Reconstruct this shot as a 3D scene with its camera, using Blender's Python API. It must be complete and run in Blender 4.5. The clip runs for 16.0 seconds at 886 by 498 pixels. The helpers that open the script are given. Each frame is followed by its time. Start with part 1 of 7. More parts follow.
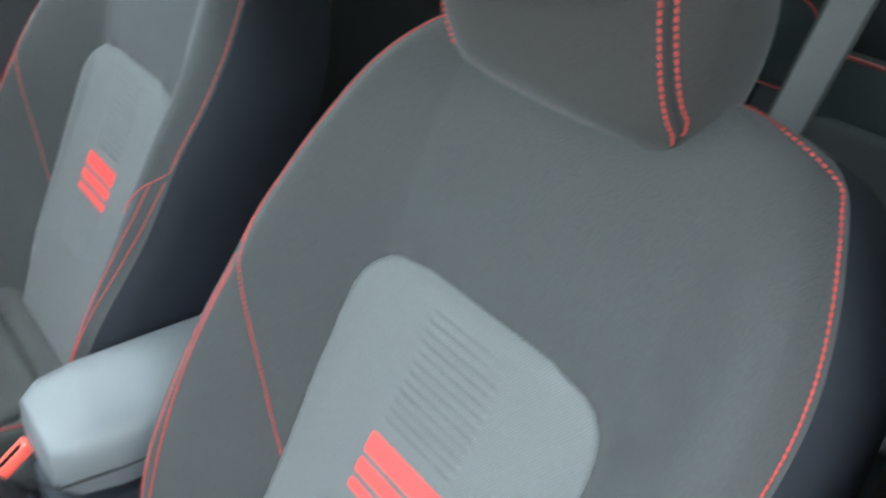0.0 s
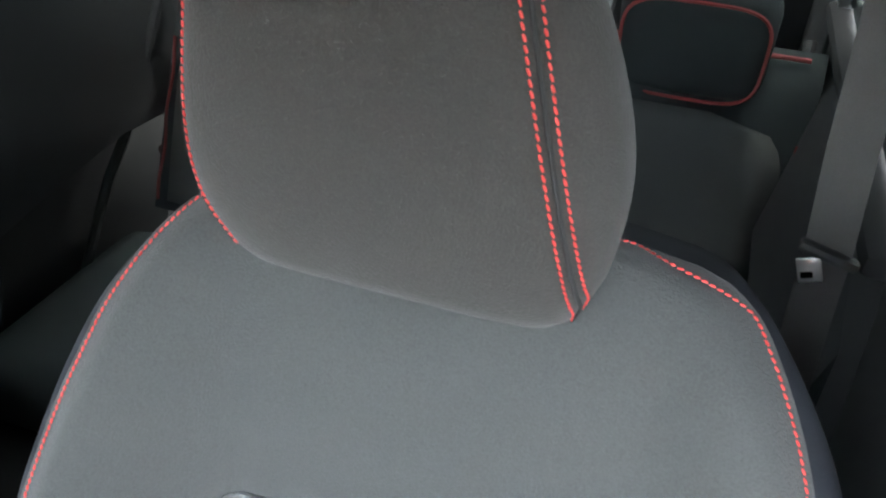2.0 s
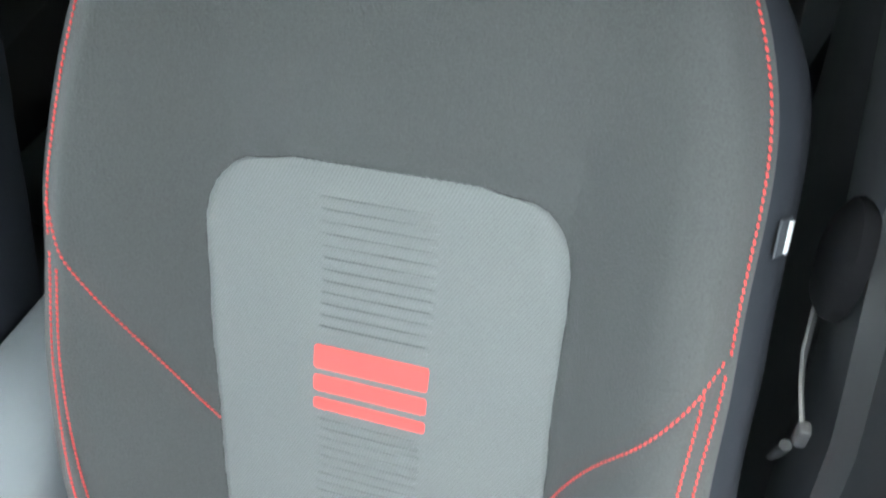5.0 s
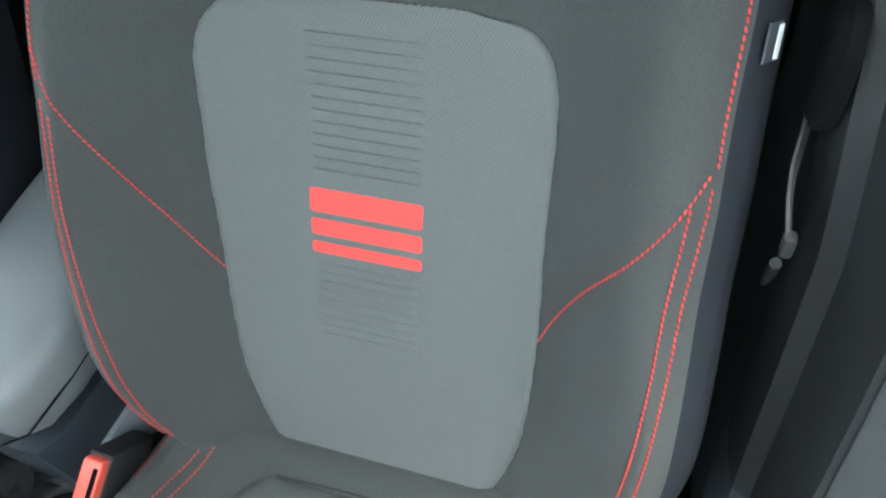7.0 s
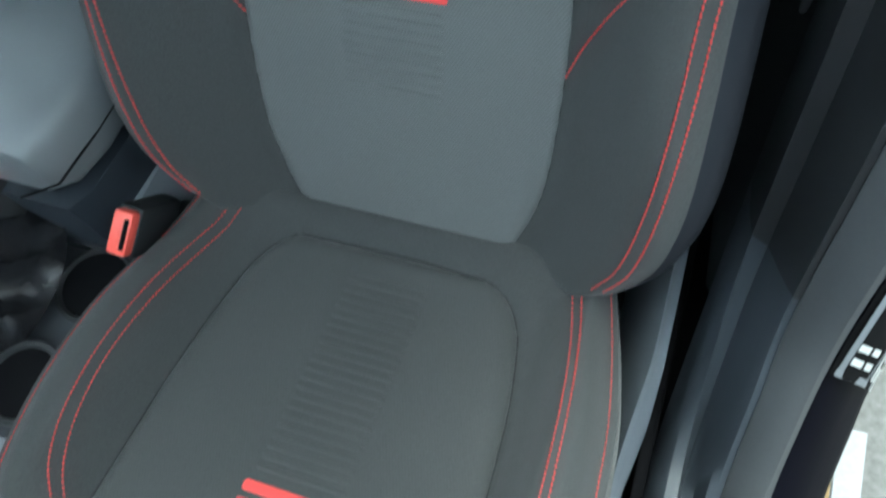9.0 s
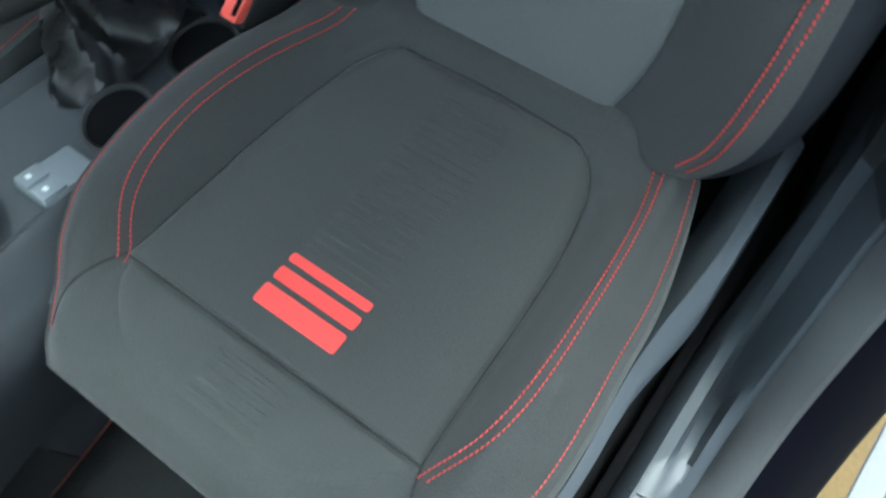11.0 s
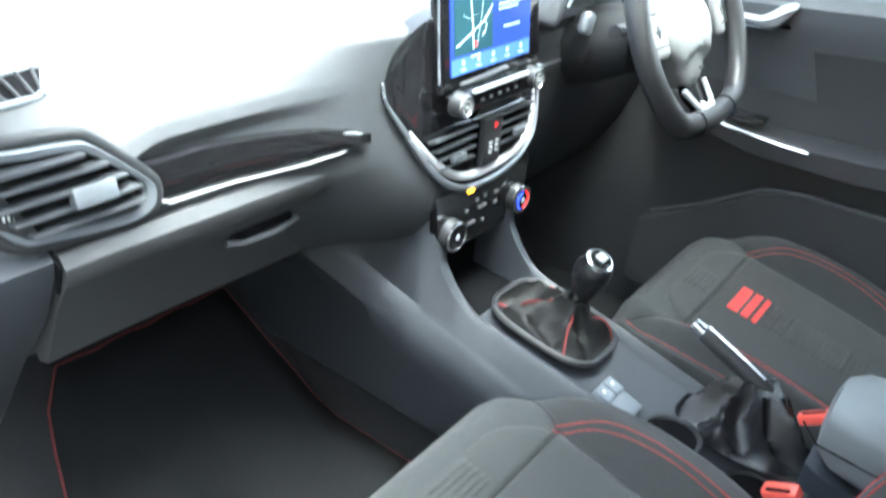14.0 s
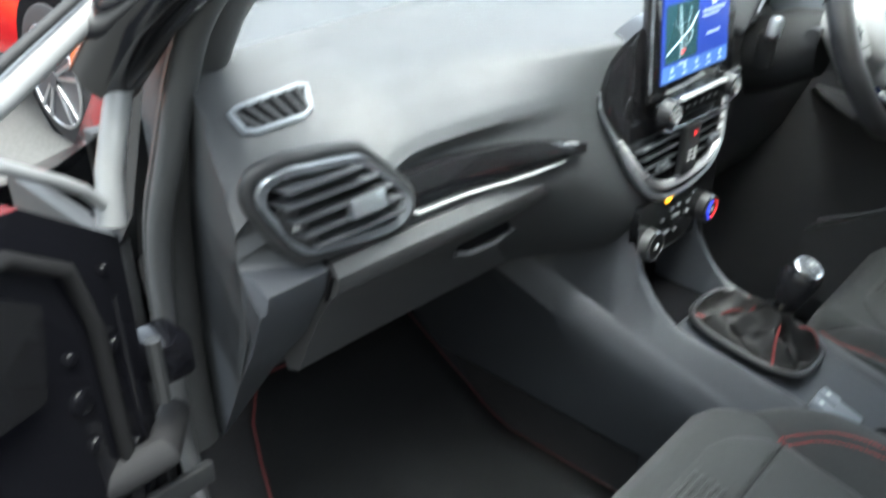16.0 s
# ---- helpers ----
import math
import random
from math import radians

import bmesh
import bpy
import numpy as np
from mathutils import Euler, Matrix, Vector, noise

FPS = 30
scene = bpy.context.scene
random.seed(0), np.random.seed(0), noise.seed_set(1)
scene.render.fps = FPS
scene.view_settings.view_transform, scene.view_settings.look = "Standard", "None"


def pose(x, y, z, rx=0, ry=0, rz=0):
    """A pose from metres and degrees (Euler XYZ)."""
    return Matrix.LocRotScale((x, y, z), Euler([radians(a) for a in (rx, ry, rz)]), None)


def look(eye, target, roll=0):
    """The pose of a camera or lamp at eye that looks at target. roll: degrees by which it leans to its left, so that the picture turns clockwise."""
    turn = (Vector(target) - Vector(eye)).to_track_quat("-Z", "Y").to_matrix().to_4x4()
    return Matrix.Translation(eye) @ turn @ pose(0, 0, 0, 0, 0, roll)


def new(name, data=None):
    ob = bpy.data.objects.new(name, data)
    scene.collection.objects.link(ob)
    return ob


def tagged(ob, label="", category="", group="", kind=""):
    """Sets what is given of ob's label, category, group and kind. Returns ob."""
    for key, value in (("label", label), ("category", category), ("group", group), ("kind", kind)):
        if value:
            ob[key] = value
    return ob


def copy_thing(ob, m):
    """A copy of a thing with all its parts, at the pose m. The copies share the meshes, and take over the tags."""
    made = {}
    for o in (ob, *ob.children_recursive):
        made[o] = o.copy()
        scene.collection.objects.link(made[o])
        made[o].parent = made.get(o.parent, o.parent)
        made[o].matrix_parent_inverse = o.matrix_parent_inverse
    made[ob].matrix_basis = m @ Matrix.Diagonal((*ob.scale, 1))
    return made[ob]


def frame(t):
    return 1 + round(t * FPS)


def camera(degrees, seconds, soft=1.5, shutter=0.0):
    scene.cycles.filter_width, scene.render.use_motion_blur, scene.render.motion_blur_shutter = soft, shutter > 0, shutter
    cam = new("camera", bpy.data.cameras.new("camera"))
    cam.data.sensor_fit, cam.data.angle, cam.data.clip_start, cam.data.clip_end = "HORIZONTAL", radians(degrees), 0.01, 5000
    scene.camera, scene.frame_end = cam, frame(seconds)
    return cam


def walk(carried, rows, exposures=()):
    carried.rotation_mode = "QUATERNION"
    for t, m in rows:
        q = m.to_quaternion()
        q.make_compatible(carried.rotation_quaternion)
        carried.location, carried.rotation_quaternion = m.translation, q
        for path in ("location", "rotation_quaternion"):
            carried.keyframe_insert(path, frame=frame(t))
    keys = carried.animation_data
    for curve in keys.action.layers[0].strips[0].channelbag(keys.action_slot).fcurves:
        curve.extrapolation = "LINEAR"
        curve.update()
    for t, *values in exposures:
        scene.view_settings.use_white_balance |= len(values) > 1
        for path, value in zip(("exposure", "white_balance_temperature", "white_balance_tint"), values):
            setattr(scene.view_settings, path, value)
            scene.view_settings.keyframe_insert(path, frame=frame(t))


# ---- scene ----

cam = camera(58.35, 16.0, soft=2.2, shutter=0.5)
PATH = [
    (0, (-0.6830, 0.2177, 1.3890), (0.5428, -0.9574, 0.3323), 7.07),
    (0.5, (-0.6350, 0.1463, 1.4304), (0.4623, -1.1169, 0.3348), 1.92),
    (1, (-0.5550, 0.1486, 1.4500), (0.1529, -1.3069, 0.2750), 4.32),
    (1.5, (-0.5030, 0.1410, 1.4681), (0.0652, -1.3774, 0.2970), 1.82),
    (2, (-0.4770, 0.1351, 1.4672), (0.0429, -1.4279, 0.3329), 2.58),
    (2.5, (-0.4560, 0.1171, 1.4799), (0.0100, -1.4511, 0.3294), 2.64),
    (3, (-0.4760, 0.1455, 1.4505), (0.0050, -1.4352, 0.3235), 1.90),
    (3.5, (-0.5000, 0.1699, 1.4348), (0.0021, -1.3702, 0.2618), 0.69),
    (4, (-0.5150, 0.1926, 1.4097), (-0.0121, -1.2903, 0.1654), -0.58),
    (4.5, (-0.5310, 0.2040, 1.3860), (-0.0010, -1.1819, 0.0451), -3.66),
    (5, (-0.5400, 0.2191, 1.3791), (-0.0232, -1.0672, -0.0625), -5.71),
    (7.5, (-0.5740, 0.2505, 1.3431), (-0.0488, -0.7478, -0.3085), -12.41),
    (8, (-0.5770, 0.2649, 1.3340), (-0.0573, -0.6421, -0.3711), -13.76),
    (8.5, (-0.5820, 0.2859, 1.3137), (-0.0651, -0.5497, -0.4283), -15.48),
    (9, (-0.5810, 0.3243, 1.2989), (-0.0901, -0.4409, -0.4825), -16.02),
    (9.5, (-0.5800, 0.3625, 1.2932), (-0.0989, -0.2746, -0.5406), -19.48),
    (10, (-0.5780, 0.3828, 1.2920), (-0.1369, -0.1725, -0.5780), -20.92),
    (12.5, (-0.8290, 0.2810, 1.2333), (0.3704, 0.3552, -0.3655), -0.09),
    (13, (-0.9020, 0.2047, 1.2448), (0.4709, 0.6275, -0.1468), 8.68),
    (13.5, (-0.9100, 0.0964, 1.3113), (0.4636, 0.9575, 0.1402), 6.47),
    (14, (-0.9030, 0.0724, 1.3595), (0.5051, 1.0735, 0.3519), 5.27),
    (14.5, (-0.8970, 0.0633, 1.4026), (0.5245, 1.1551, 0.5153), 4.60),
    (15, (-0.8880, 0.0525, 1.4152), (0.5516, 1.1672, 0.5876), 4.26),
    (15.5, (-0.9460, 0.1117, 1.4104), (0.4134, 1.3055, 0.5578), 2.14),
    (16, (-1.0210, 0.1871, 1.3413), (0.2730, 1.3670, 0.3751), 0.87),
]
EXPOSURE = [(0, 4.3, 6300, -4), (1, 4.65, 6600, 2), (3, 4.8, 6600, 2), (4, 4.95, 6700, 0), (5, 4.5, 6600, -3), (7.5, 3.75, 6350, -7), (8, 3.6, 6250, -8), (9, 3.1, 5850, -10), (10, 2.75, 5700, -10), (12.5, 3.45, 5700, -10), (13.5, 3.9, 6000, 0), (14, 3.8, 5950, -2), (14.5, 3.3, 6200, 0), (15, 2.9, 6250, 0), (16, 2.85, 6250, 0)]
walk(cam, [(t, look(eye, target, roll)) for t, eye, target, roll in PATH], EXPOSURE)

# ---- light ----
world = bpy.data.worlds.new("sky")
scene.world = world
world.use_nodes = True
wn = world.node_tree.nodes
sky = wn.new("ShaderNodeTexSky")
sky.sky_type, sky.sun_disc = "NISHITA", False
sky.sun_elevation, sky.sun_rotation = radians(75), radians(188)
sky.dust_density, sky.air_density = 4.0, 0.8
wn["Background"].inputs["Strength"].default_value = 0.15
haze = wn.new("ShaderNodeHueSaturation")
haze.inputs["Saturation"].default_value = 0.4
world.node_tree.links.new(sky.outputs[0], haze.inputs["Color"])
world.node_tree.links.new(haze.outputs[0], wn["Background"].inputs["Color"])
sun_data = bpy.data.lights.new("sun", "SUN")
sun_data.energy, sun_data.angle, sun_data.color = 1.0, radians(38), (1.0, 0.98, 0.95)
sun = new("sun", sun_data)
sun.matrix_world = look((0.4, -2.2, 8.0), (0, 0, 0))


# ---- materials ----
def material(name, col, rough=0.6, metal=0.0, grain=0.12, scale=400.0, bump=0.15, big=0.10, big_scale=6.0, spec=0.5, coat=0.0, sheen=0.0, emit=0.0, twill=0.0):
    m = bpy.data.materials.new(name)
    m.use_nodes = True
    n, l = m.node_tree.nodes, m.node_tree.links
    b = n["Principled BSDF"]
    b.inputs["Metallic"].default_value = metal
    b.inputs["Specular IOR Level"].default_value = spec
    b.inputs["Coat Weight"].default_value = coat
    b.inputs["Coat Roughness"].default_value = 0.06
    b.inputs["Sheen Weight"].default_value = sheen
    co = n.new("ShaderNodeTexCoord")
    fine, wide = n.new("ShaderNodeTexNoise"), n.new("ShaderNodeTexNoise")
    fine.inputs["Scale"].default_value, wide.inputs["Scale"].default_value = scale, big_scale
    fine.inputs["Detail"].default_value, wide.inputs["Detail"].default_value = 3, 5
    for t in (fine, wide):
        l.new(co.outputs["Object"], t.inputs["Vector"])
    add = n.new("ShaderNodeMath")
    add.operation = "MULTIPLY_ADD"
    l.new(fine.outputs["Fac"], add.inputs[0])
    add.inputs[1].default_value = 2 * grain
    add2 = n.new("ShaderNodeMath")
    add2.operation = "MULTIPLY_ADD"
    l.new(wide.outputs["Fac"], add2.inputs[0])
    add2.inputs[1].default_value = 2 * big
    add2.inputs[2].default_value = 1.0 - grain - big - twill
    l.new(add2.outputs[0], add.inputs[2])
    mul = n.new("ShaderNodeVectorMath")
    mul.operation = "SCALE"
    mul.inputs[0].default_value = col
    l.new(add.outputs[0], mul.inputs["Scale"])
    l.new(mul.outputs["Vector"], b.inputs["Base Color"])
    ro = n.new("ShaderNodeMath")
    ro.operation = "MULTIPLY_ADD"
    if twill:
        # diagonal weave of the cloth
        wave, turn, mix = n.new("ShaderNodeTexWave"), n.new("ShaderNodeMapping"), n.new("ShaderNodeMath")
        turn.inputs["Rotation"].default_value = (radians(20), radians(40), 0)
        wave.inputs["Scale"].default_value, wave.inputs["Distortion"].default_value = 150.0, 0.6
        l.new(co.outputs["Object"], turn.inputs["Vector"])
        l.new(turn.outputs["Vector"], wave.inputs["Vector"])
        mix.operation = "MULTIPLY_ADD"
        l.new(wave.outputs["Fac"], mix.inputs[0])
        mix.inputs[1].default_value = 2 * twill
        l.new(add.outputs[0], mix.inputs[2])
        l.new(mix.outputs[0], mul.inputs["Scale"])
    l.new(wide.outputs["Fac"], ro.inputs[0])
    ro.inputs[1].default_value, ro.inputs[2].default_value = 0.25 * rough, 0.88 * rough
    l.new(ro.outputs[0], b.inputs["Roughness"])
    if bump:
        bu = n.new("ShaderNodeBump")
        bu.inputs["Strength"].default_value, bu.inputs["Distance"].default_value = bump, 0.001
        l.new(fine.outputs["Fac"], bu.inputs["Height"])
        l.new(bu.outputs[0], b.inputs["Normal"])
    if emit:
        b.inputs["Emission Color"].default_value = (*col, 1)
        b.inputs["Emission Strength"].default_value = emit
    return m


FABRIC = material("seat_fabric", (0.054, 0.056, 0.056), 0.9, grain=0.32, scale=650, bump=0.7, big=0.1, spec=0.2, sheen=0.12)
# Warmer than the seat cloth, and darkened for the shade on the headrest.
HEAD_CLOTH = material("shaded_headrest_cloth", (0.038, 0.0355, 0.034), 0.9, grain=0.34, scale=650, bump=0.7, big=0.12, spec=0.2, sheen=0.12)
INSERT = material("insert_fabric", (0.124, 0.128, 0.127), 0.85, grain=0.2, scale=700, bump=0.5, big=0.06, spec=0.25, sheen=0.12, twill=0.10)
SIDE_VINYL = material("side_vinyl", (0.022, 0.024, 0.030), 0.85, spec=0.15, grain=0.08, scale=700, bump=0.25)
SIDE_TAG = material("tag_cloth", (0.045, 0.050, 0.060), 0.7, grain=0.1, scale=900, bump=0.2)
SEAM = material("seam_groove", (0.02, 0.02, 0.021), 0.9, grain=0.1, bump=0.0)
RED = material("red_thread", (0.62, 0.05, 0.045), 0.6, grain=0.15, scale=1500, bump=0.2)
RED_PRINT = material("red_print", (0.80, 0.07, 0.065), 0.6, grain=0.08, scale=900, bump=0.2)
PLASTIC = material("black_plastic", (0.022, 0.023, 0.025), 0.5, grain=0.12, scale=1500, bump=0.3)
DASH = material("dash_skin", (0.046, 0.049, 0.053), 0.56, grain=0.1, scale=1300, bump=0.3, big=0.06, spec=0.42)
LEDGE = material("window_felt", (0.012, 0.012, 0.013), 0.95, spec=0.1)
# Next two: colours of the reflections along the sill, used for ground strips.
PALE_GLINT = material("pale_glint", (0.17, 0.175, 0.185), 0.8, grain=0.15, scale=90, bump=0.3, big=0.12)
GOLD_GLINT = material("gold_glint", (0.13, 0.085, 0.035), 0.95, grain=0.3, scale=120, bump=0.5, big=0.25)
GREY_PLASTIC = material("grey_plastic", (0.20, 0.22, 0.245), 0.45, grain=0.06, scale=900, bump=0.2)
CONSOLE = material("console_plastic", (0.045, 0.049, 0.057), 0.48, grain=0.1, scale=1300, bump=0.3)
CARPET = material("carpet", (0.028, 0.028, 0.030), 1.0, grain=0.5, scale=600, bump=0.9, big=0.25, big_scale=9, spec=0.1)
GLOSS = material("piano_black", (0.008, 0.008, 0.009), 0.08, grain=0.0, scale=60, bump=0.0, big=0.02, coat=0.6)
CHROME = material("satin_chrome", (0.62, 0.64, 0.66), 0.22, 1.0, grain=0.04, scale=300, bump=0.0)
# Near black for print and black parts; also shade painted into hollows.
DARK = material("black_and_shade", (0.005, 0.005, 0.006), 0.95, bump=0.0, spec=0.1)
RUBBER = material("rubber", (0.018, 0.018, 0.02), 0.7, grain=0.15, scale=300)
BLACK_PAINT = material("black_paint", (0.006, 0.006, 0.008), 0.14, grain=0.0, bump=0.0, coat=0.2, spec=0.4)
LEATHER = material("leather", (0.036, 0.036, 0.037), 0.34, grain=0.12, scale=700, bump=0.35)
ARM_VINYL = material("armrest_vinyl", (0.165, 0.175, 0.185), 0.42, grain=0.06, scale=900, bump=0.3)
BELT_PALE = material("pale_webbing", (0.26, 0.265, 0.265), 0.75, grain=0.2, scale=900, bump=0.4)
BELT = material("belt_webbing", (0.085, 0.083, 0.083), 0.75, grain=0.2, scale=900, bump=0.4)
ASPHALT = material("asphalt", (0.072, 0.072, 0.070), 0.9, grain=0.55, scale=70, bump=0.6, big=0.25, big_scale=0.6)

HEADLINER = material("headliner", (0.045, 0.045, 0.047), 0.95, scale=700, bump=0.4)
# Black paint with almost no reflection, standing in for blocked sky light.
SILL_BLACK = material("sill_black", (0.004, 0.004, 0.007), 0.45, grain=0.04, scale=300, bump=0.05, spec=0.01)
SILL_TRIM = material("sill_trim", (0.050, 0.058, 0.070), 0.40, grain=0.06, scale=900, bump=0.2)
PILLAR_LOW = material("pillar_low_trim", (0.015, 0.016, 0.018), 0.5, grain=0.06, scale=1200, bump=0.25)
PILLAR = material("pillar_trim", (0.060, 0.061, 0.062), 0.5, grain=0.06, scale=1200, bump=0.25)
DOOR_GREY = material("door_grey", (0.06, 0.06, 0.061), 0.6, grain=0.08, scale=900, bump=0.25)
DOOR_SKIN = material("door_skin", (0.066, 0.067, 0.071), 0.36, grain=0.1, scale=1200, bump=0.3)
# Lighter copy of the door skin: sky light on the upward-facing trim.
DOOR_UPPER_LIT = material("door_upper_lit", (0.13, 0.135, 0.14), 0.5, grain=0.1, scale=1200, bump=0.3)
DOOR_SKIN_EDGE = material("door_edge", (0.09, 0.092, 0.098), 0.45, grain=0.08, scale=1200, bump=0.2)
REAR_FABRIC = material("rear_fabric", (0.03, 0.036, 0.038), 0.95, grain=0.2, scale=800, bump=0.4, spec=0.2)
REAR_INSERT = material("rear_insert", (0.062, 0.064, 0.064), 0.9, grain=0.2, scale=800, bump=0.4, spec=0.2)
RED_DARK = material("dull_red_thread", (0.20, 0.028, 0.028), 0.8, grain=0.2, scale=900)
TONGUE = material("bright_steel", (0.75, 0.77, 0.78), 0.3, 0.9, grain=0.05, scale=300, bump=0.0)
MIRROR = material("mirror_silver", (0.9, 0.9, 0.9), 0.02, 1.0, grain=0.0, bump=0.0, big=0.0)
FRAME_GREY = material("frame_grey", (0.23, 0.235, 0.24), 0.3, grain=0.04, scale=300, bump=0.05, coat=0.3)


def glass_material():
    m = bpy.data.materials.new("clear_glass")
    m.use_nodes = True
    b = m.node_tree.nodes["Principled BSDF"]
    b.inputs["Base Color"].default_value = (0.95, 0.97, 0.97, 1)
    b.inputs["Roughness"].default_value = 0.0
    b.inputs["IOR"].default_value = 1.02
    b.inputs["Transmission Weight"].default_value = 1.0
    return m


GLASS = glass_material()
SIDE_GLASS = glass_material()
SIDE_GLASS.name = "side_glass"
SIDE_GLASS.node_tree.nodes["Principled BSDF"].inputs["Base Color"].default_value = (0.82, 0.85, 0.84, 1)
# Darker copy of the insert cloth: shade on the cushion put into colour.
INSERT_SHADED = material("shaded_panel_fabric", (0.059, 0.061, 0.060), 0.88, grain=0.28, scale=700, bump=0.6, big=0.08, spec=0.2, sheen=0.12, twill=0.05)
SEAT_TRIM = material("seat_trim", (0.145, 0.163, 0.19), 0.42, grain=0.06, scale=900, bump=0.15)


# Paler copy of the seal rubber: light from outside put into its colour.
SEAL_LIT = material("lit_seal", (0.085, 0.087, 0.09), 0.5, grain=0.08, scale=300, bump=0.1)
SEAL = material("seal_rubber", (0.062, 0.065, 0.070), 0.55, grain=0.1, scale=300, bump=0.1)
SATIN = material("satin_silver", (0.62, 0.63, 0.64), 0.33, 0.4, grain=0.04, scale=500, bump=0.0)
GLOVE = material("glove_plastic", (0.056, 0.057, 0.060), 0.5, grain=0.12, scale=1400, bump=0.35)
VENT_FRAME = material("satin_grey", (0.27, 0.29, 0.315), 0.28, 0.6, grain=0.05, scale=700, bump=0.05)
VENT_SLAT = material("vent_slat", (0.055, 0.058, 0.064), 0.38, grain=0.06, scale=900, bump=0.1)
WHITE_MARK = material("white_mark", (0.7, 0.72, 0.72), 0.6, grain=0.03, bump=0.0)
DIM_MARK = material("dim_mark", (0.15, 0.155, 0.16), 0.6, grain=0.03, bump=0.0)
PLASTIC_GREY = material("dark_satin", (0.032, 0.033, 0.035), 0.35, grain=0.06, scale=900, bump=0.1)
CONSOLE_DARK = material("console_dark", (0.025, 0.03, 0.038), 0.45, grain=0.1, scale=1200, bump=0.25)
GAITER = material("gaiter_leather", (0.008, 0.0075, 0.0075), 0.5, grain=0.15, scale=600, bump=0.4, spec=0.3)
LEATHER_DARK = material("dark_leather", (0.014, 0.014, 0.016), 0.25, grain=0.15, scale=600, bump=0.4)
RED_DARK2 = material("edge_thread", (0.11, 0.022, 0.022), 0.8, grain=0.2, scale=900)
HUB = material("hub_cover", (0.24, 0.24, 0.238), 0.36, grain=0.08, scale=1300, bump=0.25)
CARD = material("white_card", (0.80, 0.79, 0.76), 0.7, grain=0.02, scale=200, bump=0.05, big=0.03)
BUCKLE_RED = material("buckle_red", (0.88, 0.12, 0.09), 0.4, grain=0.04, scale=400, bump=0.05)
MAT_PILE = material("mat_pile", (0.0130, 0.0135, 0.0145), 1.0, grain=0.55, scale=500, bump=0.9, big=0.35, big_scale=7, spec=0.1)
SCREEN_BLUE = material("screen_blue", (0.018, 0.036, 0.20), 0.15, bump=0.0, grain=0.0, emit=0.22)
SCREEN_BAND = material("screen_band", (0.05, 0.11, 0.30), 0.15, bump=0.0, grain=0.0, emit=0.22)
SCREEN_TEXT = material("screen_text", (0.32, 0.40, 0.62), 0.2, bump=0.0, grain=0.0, emit=0.2)
SCREEN_MAP = material("screen_map", (0.016, 0.045, 0.055), 0.15, bump=0.0, grain=0.0, emit=0.2)
SCREEN_WHITE = material("screen_white", (0.45, 0.55, 0.60), 0.2, bump=0.0, grain=0.0, emit=0.25)
SCREEN_TEAL = material("screen_teal", (0.1, 0.6, 0.6), 0.2, bump=0.0, grain=0.0, emit=0.25)
RED_LAMP = material("red_lamp", (0.6, 0.02, 0.02), 0.4, bump=0.0, grain=0.0, emit=0.2)
BLUE_LAMP = material("blue_arc", (0.03, 0.06, 0.7), 0.4, bump=0.0, grain=0.0, emit=0.25)
AMBER_LAMP = material("amber_lamp", (0.9, 0.38, 0.02), 0.4, bump=0.0, grain=0.0, emit=0.5)
CAR_GLASS = material("tinted_glass", (0.02, 0.025, 0.03), 0.05, bump=0.0, grain=0.0, coat=0.5)
HEADLIGHT = material("headlight", (0.65, 0.68, 0.7), 0.1, 0.3, bump=0.0, grain=0.1, scale=30, coat=1.0)
RIM = material("alloy", (0.5, 0.51, 0.53), 0.3, 0.9, bump=0.0)
RIM_DARK = material("rim_dark", (0.05, 0.05, 0.055), 0.5, bump=0.0)
PAINT_RED = material("red_paint", (0.55, 0.015, 0.02), 0.2, grain=0.02, bump=0.0, coat=0.8)
PAINT_ORANGE = material("orange_paint", (0.60, 0.13, 0.02), 0.2, grain=0.02, bump=0.0, coat=0.8)
PAINT_WHITE = material("white_paint", (0.75, 0.76, 0.76), 0.2, grain=0.02, bump=0.0, coat=0.8)
PAINT_BLUE = material("blue_paint", (0.012, 0.016, 0.032), 0.2, grain=0.02, bump=0.0, coat=0.8)
PAINT_SILVER = material("silver_paint", (0.45, 0.47, 0.48), 0.25, 0.5, grain=0.02, bump=0.0, coat=0.6)
STONE = material("yellow_stone", (0.36, 0.30, 0.16), 0.9, grain=0.3, scale=40, bump=0.5, big=0.3, big_scale=2)
MORTAR = material("mortar", (0.22, 0.2, 0.15), 0.95, grain=0.3, scale=60, bump=0.5)


# ---- mesh helpers ----
def thing(name, x, y, z, label="", category="", group="", kind=""):
    ob = new(name)
    ob.location = (x, y, z)
    ob.empty_display_size = 0.05
    return tagged(ob, label, category, group, kind)


def origin_of(ob):
    o = Vector((0, 0, 0))
    while ob:
        o += ob.location
        ob = ob.parent
    return o


def part(name, bm, mat, parent=None, label="", smooth=True, mod=None):
    """Links a bmesh, given in world metres, as one mesh under parent."""
    if parent:
        bm.transform(Matrix.Translation(-origin_of(parent)))
    me = bpy.data.meshes.new(name)
    bmesh.ops.recalc_face_normals(bm, faces=bm.faces)
    bm.to_mesh(me)
    bm.free()
    me.materials.append(mat)
    if smooth:
        me.shade_smooth()
        me.set_sharp_from_angle(angle=radians(38))
    ob = new(name, me)
    ob.parent = parent
    if label:
        tagged(ob, label)
    if mod == "subsurf":
        s = ob.modifiers.new("round", "SUBSURF")
        s.levels = s.render_levels = 2
    return ob


